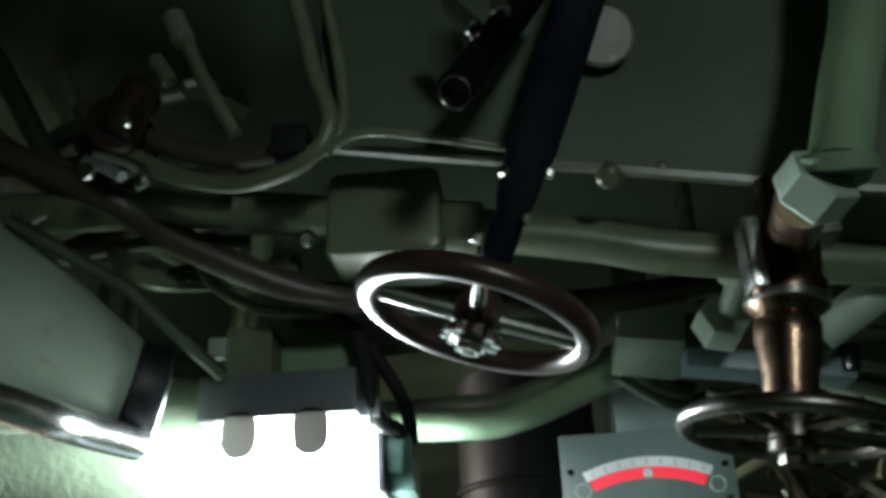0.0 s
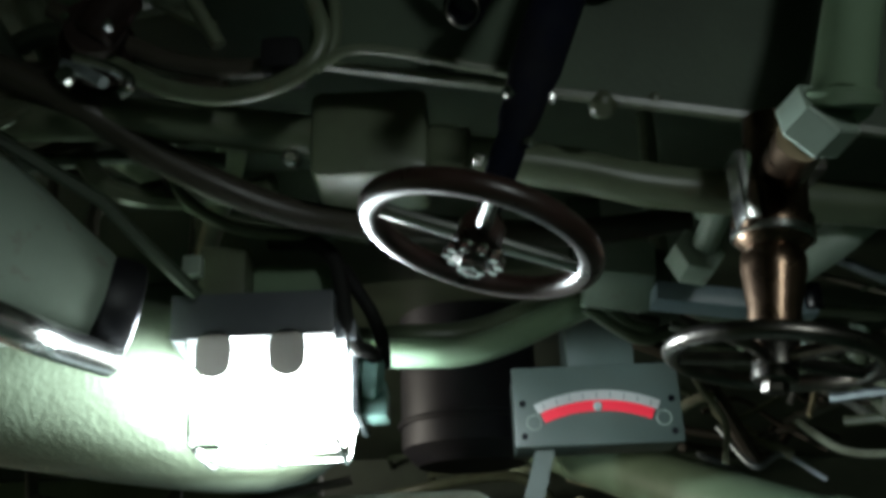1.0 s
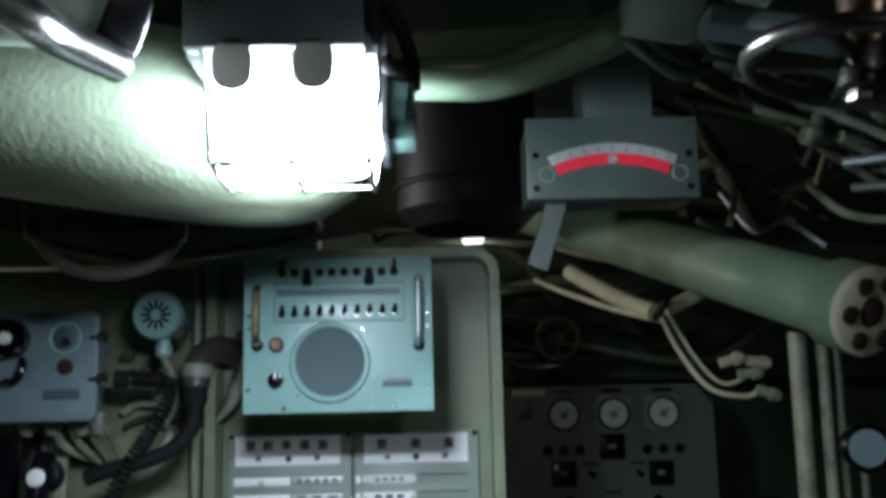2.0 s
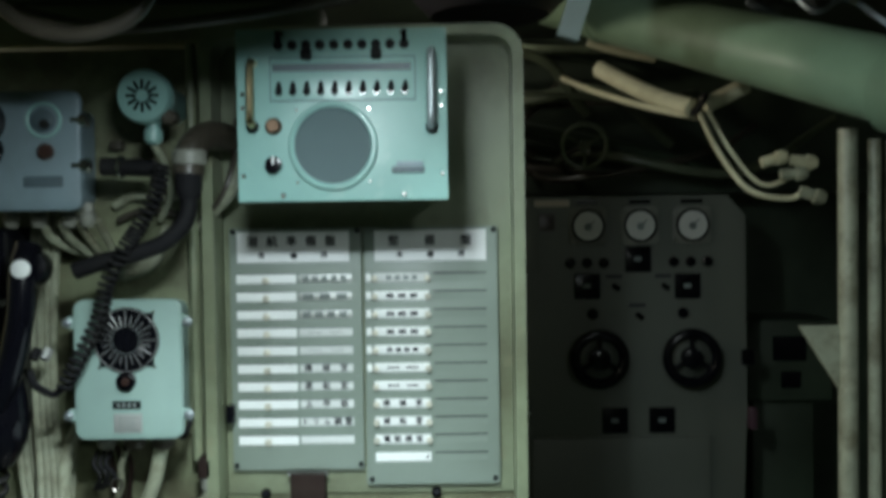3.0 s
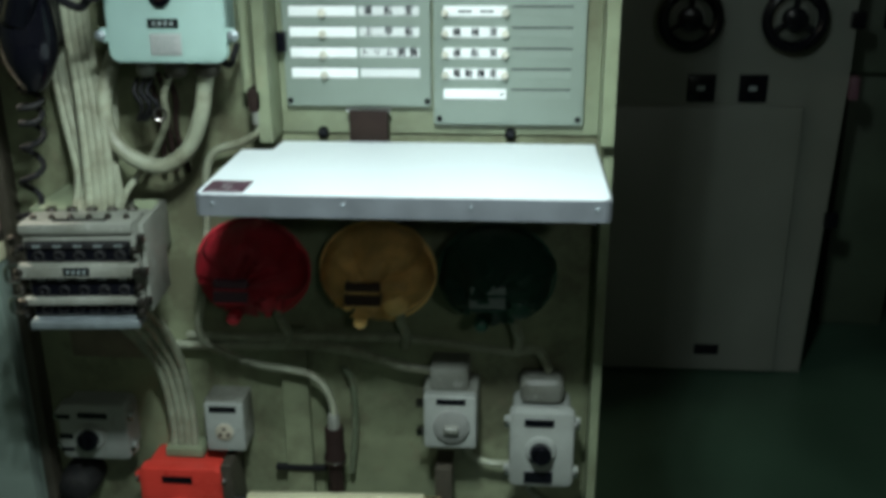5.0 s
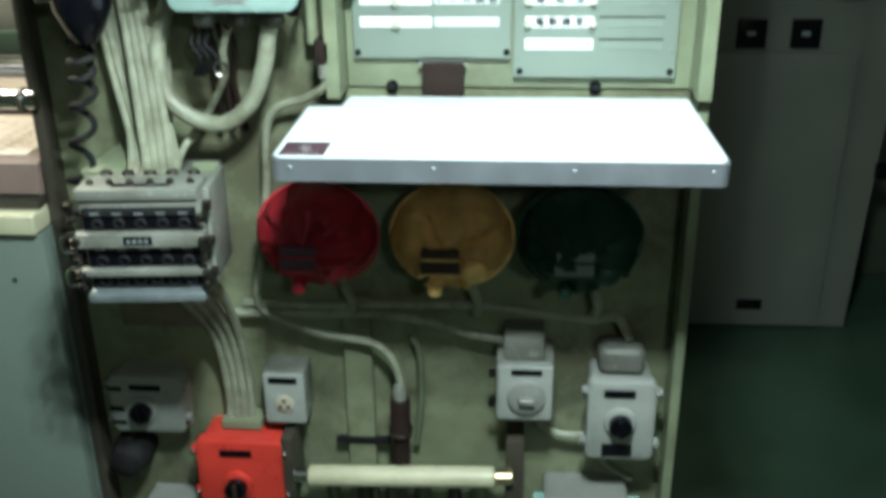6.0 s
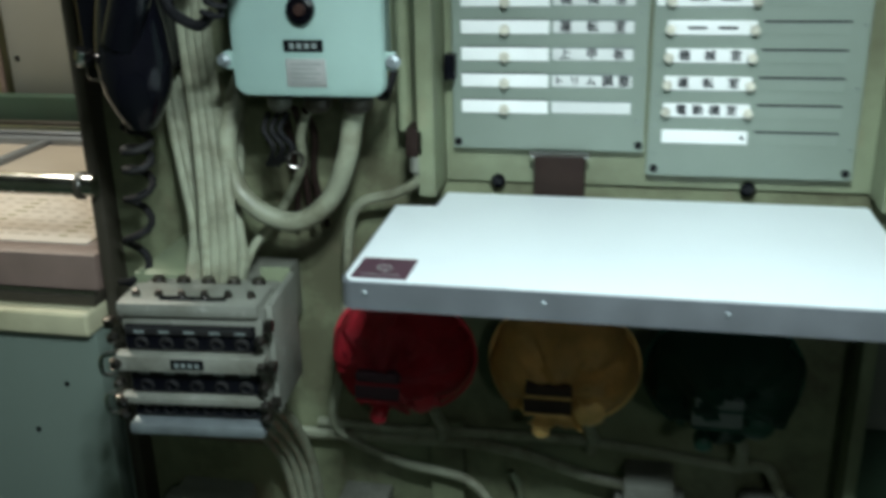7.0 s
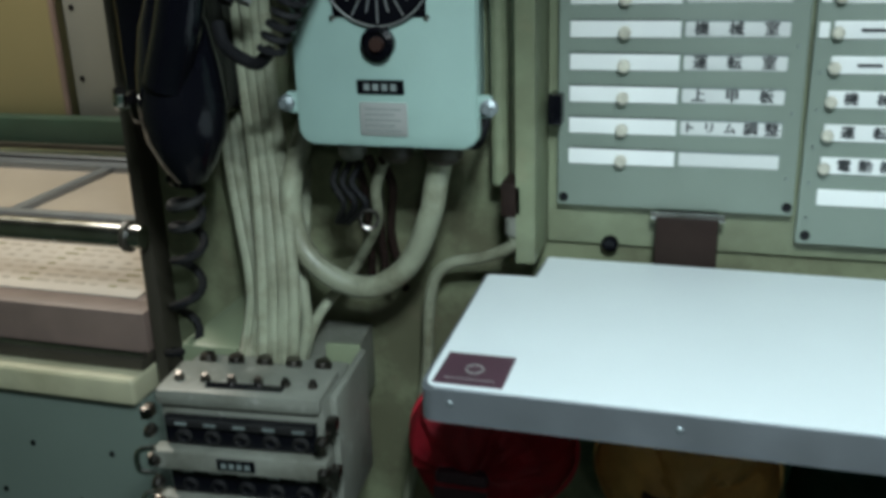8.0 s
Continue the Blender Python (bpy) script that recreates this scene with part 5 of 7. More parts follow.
tubl = thing("tube_fixture", (-0.39, 2.55, 0.47), "cream painted tube with brass end cap", "tube")
part("tube", cyl((-0.562, 2.55, 0.481), (-0.243, 2.55, 0.491), 0.0185, 20, 0.003), CREAM, tubl)
part("end_cap", cyl((-0.243, 2.55, 0.491), (-0.213, 2.55, 0.492), 0.013, 14, 0.002), BRASS, tubl, "brass end cap")
part("end_cap", cyl((-0.588, 2.55, 0.48), (-0.562, 2.55, 0.481), 0.012, 14, 0.002), STEEL, tubl, "steel end cap")
part("bracket", box(-0.605, -0.585, 2.54, 2.62, 0.44, 0.56, 0.004), BROWNPIPE, tubl)
part("bracket", box(-0.225, -0.195, 2.555, 2.62, 0.42, 0.56, 0.004), BROWNPIPE, tubl)
for k, x in enumerate((-0.53, -0.475, -0.425, -0.37, -0.315, -0.27)):
    cable([(x, 2.592, 0.47), (x + 0.004, 2.595, 0.3), (x, 2.595, 0.05)], 0.011 + 0.003 * (k % 2), "upright cable or pipe low on the bulkhead", (OLIVE, BROWNPIPE, PALE)[k % 3], group="low pipes")

# ---- chart table beyond the bulkhead ----
tab = thing("chart_table", (-1.5, 2.9, 0.0), "grey-green chart table with glass display top and rail", "chart table")
part("front_panel", box(-2.3, -0.962, 2.555, 2.59, 0.022, 0.94, 0.004), TABLEGREY, tab)
part("side_panel", box(-0.985, -0.96, 2.591, 3.2, 0.022, 0.94, 0.004), TABLEGREY, tab)
part("front_trim", box(-2.3, -0.962, 2.54, 2.6, 0.942, 0.978, 0.008, 3), CREAM, tab, "cream edge trim")
part("dark_band", box(-2.3, -0.962, 2.565, 2.6, 0.979, 0.994, 0.003), BROWNPIPE, tab)
part("steel_strip", cyl((-2.3, 2.572, 0.998), (-0.962, 2.572, 0.998), 0.005, 10), CHROME, tab, "bright steel strip")
part("wood_band", box(-2.3, -0.962, 2.58, 2.62, 0.995, 1.05, 0.005), WOOD, tab, "pinkish wooden band")
part("top_board", box(-2.3, -0.962, 2.61, 3.25, 1.0, 1.047, 0.003), WOOD, tab)
sheet = part("chart_sheet", box(-2.1, -1.0, 2.625, 2.86, 1.0475, 1.0495), PAPER, tab, "printed paper chart")
random.seed(4)
for r in range(9):
    for c in range(22):
        x = -1.62 + c * 0.028
        w = random.uniform(0.008, 0.023)
        part("printed_line", box(x, x + w, 2.65 + r * 0.02, 2.656 + r * 0.02, 1.0495, 1.0499), FADEDINK if c % 5 else YELLOWISH, sheet)
part("glass_frame", box(-2.2, -0.98, 2.88, 2.9, 1.048, 1.062, 0.002), ALU, tab)
part("glass_frame", box(-2.2, -0.98, 3.16, 3.2, 1.048, 1.062, 0.002), ALU, tab)
part("display_sheet", box(-2.2, -0.99, 2.9, 3.16, 1.048, 1.05), GLAZED, tab, "chart under glass")
part("frame_bar", box(-1.42, -1.4, 2.9, 3.16, 1.051, 1.06), ALU, tab)
part("rail", cyl((-2.3, 2.575, 1.152), (-0.94, 2.575, 1.152), 0.0145, 16), STEEL, tab, "polished steel rail")
part("rail_socket", lathe((-0.957, 2.575, 1.152), (-1, 0, 0), [(0.019, 0), (0.019, 0.006), (0.016, 0.008)], 16), BROWNPIPE, tab)
part("back_rail", cyl((-2.3, 3.2, 1.072), (-0.95, 3.2, 1.072), 0.009, 12), CHROME, tab, "chrome back rail")
for k in range(4):
    screw(-1.02 - k * 0.06, 2.555, 0.86 - 0.08 * (k % 2), 0.004, tab, BLACK)
pad = thing("back_strip", (-1.6, 3.26, 1.050), "deep green padded strip behind the chart table", "padding")
part("pad", box(-2.3, -0.9, 3.24, 3.28, 1.050, 1.110, 0.004), GREENFELT, pad)
part("edge_bead", cyl((-2.3, 3.24, 1.054), (-0.9, 3.24, 1.054), 0.006, 10), BROWNPIPE, pad, "dark edge bead")
tab.location.z -= 0.022
lock = thing("wall_locker", (-1.5, 3.4, 1.16), "off-white metal locker above the chart table", "locker")
part("body", box(-1.56, -0.85, 3.3, 3.6, 1.096, 2.1, 0.004), OFFWHITE, lock)
for z in (1.18, 1.32, 1.46, 1.62):
    screw(-1.54, 3.3, z, 0.006, lock, BLACK, "rivet")
part("latch", box(-1.38, -1.35, 3.285, 3.3, 1.35, 1.37, 0.004), BROWNPIPE, lock)
part("latch", box(-1.34, -1.32, 3.285, 3.3, 1.34, 1.355, 0.004), BROWNPIPE, lock)
lock2 = thing("wall_locker", (-1.95, 3.4, 1.16), "yellowish metal locker above the chart table", "locker")
part("body", box(-2.4, -1.575, 3.285, 3.6, 1.096, 2.1, 0.004), YELLOWISH, lock2)
part("hinge_strip", cyl((-1.573, 3.285, 1.096), (-1.573, 3.285, 2.1), 0.007, 8), WOOD, lock2)

# ---- switchboard cabinet in the passage ----


def cabinet():
    t = thing("switchboard_cabinet", (0.53, 4.2, 0.0), "grey switchboard cabinet with three gauges and two dark handwheels", "cabinet")
    y, x0, x1, top = 4.08, 0.165, 0.90, 1.70
    bm = bmesh.new()
    prof = [(x0, 0.0), (x1 - 0.03, 0.0), (x1 - 0.01, 0.7), (x1, 1.0), (x1, top - 0.07), (x1 - 0.06, top), (x0, top)]
    a = [bm.verts.new((x, y, z)) for x, z in prof]
    b = [bm.verts.new((x, y + 0.42, z)) for x, z in prof]
    for i in range(len(prof)):
        bm.faces.new((a[i], a[(i + 1) % len(prof)], b[(i + 1) % len(prof)], b[i]))
    fa = bm.faces.new(a)
    bm.faces.new(b)
    bmesh.ops.bevel(bm, geom=list(fa.edges), offset=0.008, segments=2, affect="EDGES")
    part("body", bm, CABGREY, t)
    part("door", slab(x0 + 0.02, x1 - 0.125, 0.012, 0.905, y - 0.016, y + 0.002, 0.006, 0.003), CABGREY, t)
    part("side_panel", slab(x0 + 0.004, x0 + 0.055, 1.45, 1.66, y - 0.006, y + 0.002, 0.004, 0.002), CABGREY, t)
    part("paper_label", slab(0.205, 0.32, 1.668, 1.69, y - 0.003, y + 0.001, 0.002, 0.0006), PAPER, t, "small pale label")
    part("warning_plate", slab(0.215, 0.27, 1.59, 1.645, y - 0.003, y + 0.001, 0.002, 0.0006), REDBROWN, t, "faded red plate")
    for x in (0.379, 0.55, 0.721):
        g = part("gauge", slab(x - 0.062, x + 0.062, 1.54, 1.664, y - 0.014, y + 0.002, 0.02, 0.005), GREYBOX, t, "square gauge with pale round face")
        part("gauge_face", lathe((x, y - 0.014, 1.603), (0, -1, 0), [(0.05, 0), (0.05, 0.004), (0.0004, 0.0045)], 32), DIALWHITE, g)
        part("gauge_rim", ring((x, y - 0.018, 1.603), (0, 1, 0), 0.051, 0.004, 32, 8), BLACK, g)
        part("needle", cyl((x - 0.008, y - 0.02, 1.595), (x + 0.02, y - 0.02, 1.62), 0.002, 6), INK, g)
        part("hub", lathe((x, y - 0.018, 1.6), (0, -1, 0), [(0.013, 0), (0.01, 0.004)], 14), GREYINK, g)
        part("name_plate", box(x - 0.035, x + 0.035, y - 0.002, y, 1.675, 1.687), BLACK, t)
    for x in (0.32, 0.375, 0.43, 0.66, 0.715, 0.77):
        part("indicator_light", lathe((x, y, 1.482), (0, -1, 0), [(0.017, 0), (0.017, 0.01), (0.01, 0.016)], 16), BLACK, t, "dark indicator light")
    for x, z in ((0.375, 1.405), (0.705, 1.402), (0.543, 1.492), (0.463, 0.96), (0.618, 0.96)):
        part("square_meter", slab(x - 0.042, x + 0.042, z - 0.042, z + 0.042, y - 0.012, y + 0.001, 0.004, 0.003), BLACK, t, "square black meter")
        part("meter_mark", box(x - 0.014, x + 0.01, y - 0.0135, y - 0.012, z - 0.006, z + 0.008), GREYINK, t)
    for x, z in ((0.463, 1.436), (0.626, 1.436), (0.54, 1.34)):
        part("name_plate", box(x - 0.027, x + 0.027, y - 0.002, y, z - 0.006, z + 0.006), INK, t)
        part("toggle", cyl((x, y, z - 0.03), (x + 0.012, y - 0.02, z - 0.04), 0.009, 8), BLACK, t)
    for x in (0.392, 0.69):
        part("lamp_cap", lathe((x, y, 1.313), (0, -1, 0), [(0.018, 0), (0.018, 0.01), (0.012, 0.018)], 14), BLACK, t)
    for x in (0.404, 0.702):
        part("wheel_boss", lathe((x, y, 1.173), (0, -1, 0), [(0.075, 0), (0.07, 0.02), (0.045, 0.04)], 24), CABGREY, t, "grey dished boss")
        w = part("handwheel", ring((x, y - 0.07, 1.173), (0, 1, 0), 0.08, 0.0165, 36, 10), BLACK, t, "black handwheel")
        part("hub", lathe((x, y, 1.173), (0, -1, 0), [(0.03, 0), (0.03, 0.05), (0.036, 0.06), (0.034, 0.085), (0.016, 0.09)], 18), BLACK, w)
        for a in (90, 210, 330):
            part("spoke", cyl((x, y - 0.07, 1.173), (x + 0.078 * math.cos(radians(a)), y - 0.07, 1.173 + 0.078 * math.sin(radians(a))), 0.008, 8), BLACK, w)
    part("foot_plate", slab(0.51, 0.59, 0.07, 0.105, y - 0.02, y - 0.015, 0.003, 0.001), BLACK, t, "small black plate")
    for z in (0.5, 1.12):
        part("door_latch", box(x1 - 0.02, x1 + 0.02, y - 0.02, y + 0.01, z + 0.02, z + 0.07, 0.006), BLACK, t)
    for z in (0.35, 0.95):
        part("hinge", cyl((x0 + 0.012, y - 0.008, z), (x0 + 0.012, y - 0.008, z + 0.09), 0.009, 10), STEEL, t)
    return t


cabinet()

# ---- passage beyond: clutter, pipes ----
aft = thing("motor_starter", (1.15, 4.5, 0.6), "dark starter box far in the passage", "starter box")
part("body", box(1.0, 1.32, 4.42, 4.7, 0.95, 1.25, 0.015), DARKGREEN, aft)
part("meter", slab(1.1, 1.22, 1.1, 1.19, 4.41, 4.422, 0.004), BLACK, aft)
part("meter", slab(1.13, 1.2, 1.0, 1.06, 4.41, 4.422, 0.004), BLACK, aft)
part("stand", box(1.05, 1.28, 4.5, 4.68, 0.0, 0.95, 0.01), DARKGREEN, aft)
solo("valve_tag", box(0.90, 0.925, 4.05, 4.09, 0.93, 1.0, 0.006), PLUM, "faded pink tag hanging on the cabinet edge", "tag")


def upright(x, y, r, z0, z1, mat, label):
    return solo("upright_pipe", cyl((x, y, z0), (x, y, z1), r, 16), mat, label, "pipe", "upright pipes")


upright(0.748, 2.92, 0.02, 0.0, 1.80, CABLE, "cream painted upright pipe in the passage")
upright(0.812, 2.94, 0.013, 0.0, 1.78, CABLE, "thin pale green upright pipe in the passage")
upright(0.862, 2.98, 0.009, 0.0, 1.78, OLIVE, "thin olive upright pipe in the passage")
clip = thing("pipe_clip", (0.70, 2.92, 1.2), "yellowish triangular bracket on the pipe", "bracket")
bm = bmesh.new()
pa = [bm.verts.new(v) for v in ((0.735, 2.915, 1.395), (0.645, 2.915, 1.395), (0.735, 2.915, 1.25))]
pb = [bm.verts.new(v) for v in ((0.735, 2.925, 1.395), (0.645, 2.925, 1.395), (0.735, 2.925, 1.25))]
bm.faces.new(pa), bm.faces.new(pb)
for i in range(3):
    bm.faces.new((pa[i], pa[(i + 1) % 3], pb[(i + 1) % 3], pb[i]))
part("plate", bm, CABLE, clip)
cable([(0.745, 2.9, 0.95), (0.70, 2.88, 0.9), (0.735, 2.89, 0.82), (0.76, 2.89, 0.86)], 0.005, "thin loop of wire on the upright pipe", OLIVE)
rg = thing("round_gauge", (0.87, 2.8, 1.48), "round gauge with pale face and black rim", "gauge")
part("case", lathe((0.868, 2.9, 1.545), (-0.2, -1, 0), [(0.05, 0), (0.052, 0.04), (0.044, 0.05), (0.04, 0.044)], 28), BLACK, rg)
part("stem", cyl((0.868, 2.9, 1.5), (0.87, 2.9, 0.0), 0.009, 10), OLIVE, rg, "olive feed pipe")
part("face", lathe((0.858, 2.851, 1.545), (-0.2, -1, 0), [(0.04, 0), (0.0004, 0.001)], 28), BLUEGREY, rg)

# large slanting pipe with a flanged end
pip = thing("flanged_pipe", (0.5, 3.0, 1.8), "sage green large pipe with a six-hole end flange", "pipe")
p0, p1 = Vector((0.300, 3.300, 2.133)), Vector((0.677, 2.420, 1.806))
dv = (p1 - p0).normalized()
part("pipe", cyl(p0 - (p1 - p0) * 0.25, p1, 0.069, 32), SAGE, pip)
part("band", lathe(p0 + dv * 0.02, dv, [(0.069, 0), (0.0735, 0.003), (0.0735, 0.03), (0.069, 0.034)], 32), SAGE, pip)
part("collar", lathe(p1 - dv * 0.07, dv, [(0.07, 0), (0.081, 0.004), (0.081, 0.06), (0.076, 0.066)], 32), SAGE, pip)
fl = part("end_flange", lathe(p1 - dv * 0.004, dv, [(0.079, 0), (0.08, 0.004), (0.08, 0.016), (0.074, 0.02), (0.03, 0.02), (0.028, 0.012), (0.0005, 0.012)], 32), FLANGE, pip, "dull cream end flange with six holes")
dd, uu, vv = basis(dv)
for k in range(6):
    a = 2 * math.pi * k / 6 + 0.3
    c = p1 + dv * 0.0155 + (uu * math.cos(a) + vv * math.sin(a)) * 0.055
    part("bolt_hole", lathe(c, dv, [(0.0165, 0), (0.016, 0.006), (0.011, 0.007)], 16), REDBROWN, fl)
part("hub", lathe(p1 + dv * 0.008, dv, [(0.026, 0), (0.024, 0.008), (0.012, 0.014)], 18), REDBROWN, fl)

# yellowish conduits under the pipe
cable([(0.318, 3.420, 2.011), (0.360, 3.350, 1.970), (0.419, 3.200, 1.906), (0.458, 3.020, 1.857)], 0.022, "cream yellow conduit under the pipe", CREAM, "conduit", "conduit", "yellow conduits")
cable([(0.475, 3.0, 1.862), (0.515, 3.0, 1.88), (0.565, 3.0, 1.905)], 0.018, "short cream yellow conduit under the pipe", CREAM, "conduit", "conduit", "yellow conduits")
cable([(0.224, 3.450, 1.994), (0.300, 3.380, 1.948), (0.388, 3.200, 1.887), (0.469, 3.030, 1.841)], 0.0075, "thin cream conduit under the pipe", CREAM, "conduit", "conduit", "yellow conduits")
cable([(0.301, 3.500, 2.099), (0.374, 3.500, 2.076), (0.480, 3.500, 2.053)], 0.015, "cream yellow conduit behind the indicator", CREAM, "conduit", "conduit", "yellow conduits")
solo("conduit_tie", ring((0.464, 3.0, 1.864), (1, 0, -0.6), 0.023, 0.006, 18, 6), RUBBER, "black tie round the yellow conduit", "tie")
cable([(0.46, 2.99, 1.85), (0.5, 2.98, 1.76), (0.56, 2.97, 1.68), (0.64, 2.96, 1.66), (0.68, 2.96, 1.68)], 0.006, "thin cream wire drooping from the conduit", CREAM)
cable([(0.48, 2.99, 1.85), (0.53, 2.98, 1.755), (0.59, 2.97, 1.69), (0.66, 2.96, 1.71)], 0.005, "thin cream wire drooping from the conduit", CREAM)
for k, (x, z) in enumerate(((0.58, 1.735), (0.62, 1.71), (0.64, 1.74), (0.66, 1.675))):
    solo("cable_gland", lathe((x, 2.95, z), (1, -0.1, 0.25 - 0.2 * k), [(0.012, 0), (0.012, 0.03), (0.016, 0.032), (0.016, 0.045), (0.01, 0.055)], 12), (CREAM, CABLE)[k % 2], "small cream cable gland among the wires", "cable gland", "glands in the passage")

# angle indicator


def angle_indicator():
    t = thing("angle_indicator", (0.22, 2.3, 1.97), "grey-green angle indicator with red arc scale", "indicator")
    y = 2.24
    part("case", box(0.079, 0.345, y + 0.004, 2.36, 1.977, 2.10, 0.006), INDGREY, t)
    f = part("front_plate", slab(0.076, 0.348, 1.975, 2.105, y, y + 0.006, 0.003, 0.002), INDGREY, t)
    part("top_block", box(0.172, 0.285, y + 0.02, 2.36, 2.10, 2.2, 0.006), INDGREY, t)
    part("hanger", box(0.2, 0.26, 2.29, 2.33, 2.198, 2.43, 0.004), DARKGREEN, t)

    def arc(r0, r1, a0, a1, yy, n=20):
        bm = bmesh.new()
        cx, cz = 0.212, 1.80
        rows = []
        for k in range(n + 1):
            a = radians(a0 + (a1 - a0) * k / n)
            rows.append([bm.verts.new((cx + r * math.sin(a), q, cz + r * math.cos(a))) for r in (r0, r1) for q in (yy, yy + 0.002)])
        for p, q in zip(rows, rows[1:]):
            for i, j in ((0, 1), (1, 3), (3, 2), (2, 0)):
                bm.faces.new((p[i], p[j], q[j], q[i]))
        bm.faces.new([rows[0][i] for i in (0, 1, 3, 2)])
        bm.faces.new([rows[-1][i] for i in (0, 1, 3, 2)])
        return bm

    part("scale_band", arc(0.247, 0.263, -23, 23, y - 0.002), SILVER, f, "pale scale band")
    part("red_arc", arc(0.229, 0.2465, -22, 22, y - 0.0024), REDARC, f, "bright red arc")
    for k in range(9):
        a = radians(-20 + 5 * k)
        part("scale_mark", cyl((0.212 + 0.25 * math.sin(a), y - 0.0022, 1.80 + 0.25 * math.cos(a)), (0.212 + 0.259 * math.sin(a), y - 0.0022, 1.80 + 0.259 * math.cos(a)), 0.0012, 5), GREYINK, f)
    part("centre_mark", lathe((0.212, y - 0.002, 2.036), (0, -1, 0), [(0.008, 0), (0.007, 0.003)], 14), GREYINK, f)
    for x in (0.091, 0.333):
        for z in (1.992, 2.045):
            part("screw", lathe((x, y, z), (0, -1, 0), [(0.0055, 0), (0.005, 0.002)], 12), BLACK, f)
    for x in (0.108, 0.318):
        part("ornament", ring((x, y - 0.0005, 2.014), (0, 1, 0), 0.012, 0.0012, 16, 5), BOARD, f)
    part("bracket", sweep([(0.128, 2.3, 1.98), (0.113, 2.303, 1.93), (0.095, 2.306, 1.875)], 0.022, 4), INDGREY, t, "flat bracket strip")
    return t


angle_indicator()

# dark cylinder and far lamp
well = thing("periscope_tube", (0.02, 3.05, 2.07), "dark brown-green large upright cylinder", "cylinder")
part("tube", lathe((0.02, 3.05, 2.07), (0, 0, 1), [(0.13, 0), (0.17, 0.04), (0.17, 0.37)], 36), PERISCOPE, well)
part("band", ring((0.02, 3.05, 2.17), (0, 0, 1), 0.172, 0.008, 36, 8), PERISCOPE, well)
far = thing("far_lamp", (0.105, 4.45, 2.2), "small lit lamp far in the passage", "lamp")
part("shade", lathe((0.105, 4.45, 2.335), (0, 0, -1), [(0.02, -0.09), (0.05, 0), (0.055, 0.012)], 18), BRONZE, far)
bl = part("glass", lathe((0.105, 4.45, 2.322), (0, 0, -1), [(0.042, 0), (0.042, 0.05), (0.025, 0.075)], 18), GLOWAFT, far, "lit glass")
bl.visible_shadow = False
random.seed(11)
for k in range(14):
    x, z = random.uniform(-0.1, 1.1), random.uniform(1.78, 2.35)
    y = random.uniform(4.2, 5.0)
    cable([(x - 0.55, 5.22, z + 0.05), (x - 0.5, y, z + random.uniform(-0.1, 0.1)), (x, y - 0.1, z), (x + random.uniform(0.2, 0.6), y, z + random.uniform(-0.25, 0.2))], random.uniform(0.008, 0.03), "dull pipe in the dark passage overhead", (BROWNPIPE, OLIVE, DARKGREEN)[k % 3], "pipe", "pipe", "pipes far in the passage")
for x, y, z in ((0.36, 4.0, 1.86), (0.12, 4.3, 1.83), (0.95, 4.6, 1.6)):
    w = thing("valve_handwheel", (x, y, z - 0.06), "dull small valve handwheel in the dark passage", "handwheel", "far handwheels")
    part("rim", ring((x, y, z), (0.1, 1, 0.2), 0.07, 0.008, 24, 8), OLIVE, w)
    part("hub", lathe((x, y + 0.03, z), (0, -1, 0), [(0.02, 0), (0.018, 0.05)], 12), OLIVE, w)
    part("stem", cyl((x, y + 0.02, z), (x, 5.21, z + 0.02), 0.009, 8), BROWNPIPE, w)
    for a in (30, 150, 270):
        part("spoke", cyl((x, y, z), (x + 0.068 * math.cos(radians(a)), y, z + 0.068 * math.sin(radians(a))), 0.005, 6), OLIVE, w)
solo("hull_frame", box(0.05, 1.9, 4.62, 4.7, 1.72, 1.8, 0.01), DARKGREEN, "dark green hull frame crossing the passage", "frame rib", kind="structure")

# ---- overhead pipes ----


def pipe(pts, r, mat, label, group="overhead pipes", seg=16):
    return solo("overhead_pipe", tube(pts, r, seg), mat, label, "pipe", group)


main = thing("main_pipe", (0.0, 1.53, 2.1), "dull olive main pipe with coupling block overhead", "pipe", "overhead pipes")
part("pipe", tube([(-0.8, 1.52, 2.21), (-0.327, 1.520, 2.187), (-0.226, 1.530, 2.179), (-0.101, 1.535, 2.159), (0.091, 1.540, 2.126), (0.224, 1.545, 2.098), (0.7, 1.58, 2.05), (1.2, 1.6, 1.99)], 0.0215, 20), OLIVE, main)
part("coupling", slab(-0.148, -0.036, 2.111, 2.203, 1.505, 1.59, 0.01, 0.008), OLIVE, main, "olive coupling block")
part("coupling_ring", lathe((-0.037, 1.540, 2.146), (1, 0.02, -0.12), [(0.028, 0), (0.03, 0.003), (0.03, 0.036), (0.027, 0.04)], 26), OLIVE, main)
part("lug", lathe((-0.167, 1.522, 2.138), (0, -1, -0.3), [(0.009, 0), (0.009, 0.012), (0.005, 0.016)], 10), STEEL, main)
pipe([(-0.185, 1.4, 2.43)] + [(-0.152, 1.410, 2.316), (-0.140, 1.410, 2.258), (-0.124, 1.410, 2.208), (-0.127, 1.412, 2.185), (-0.140, 1.415, 2.170), (-0.170, 1.420, 2.156), (-0.212, 1.425, 2.152), (-0.266, 1.430, 2.167), (-0.327, 1.440, 2.206)], 0.0082, OLIVE, "pair of bent olive conduits overhead")
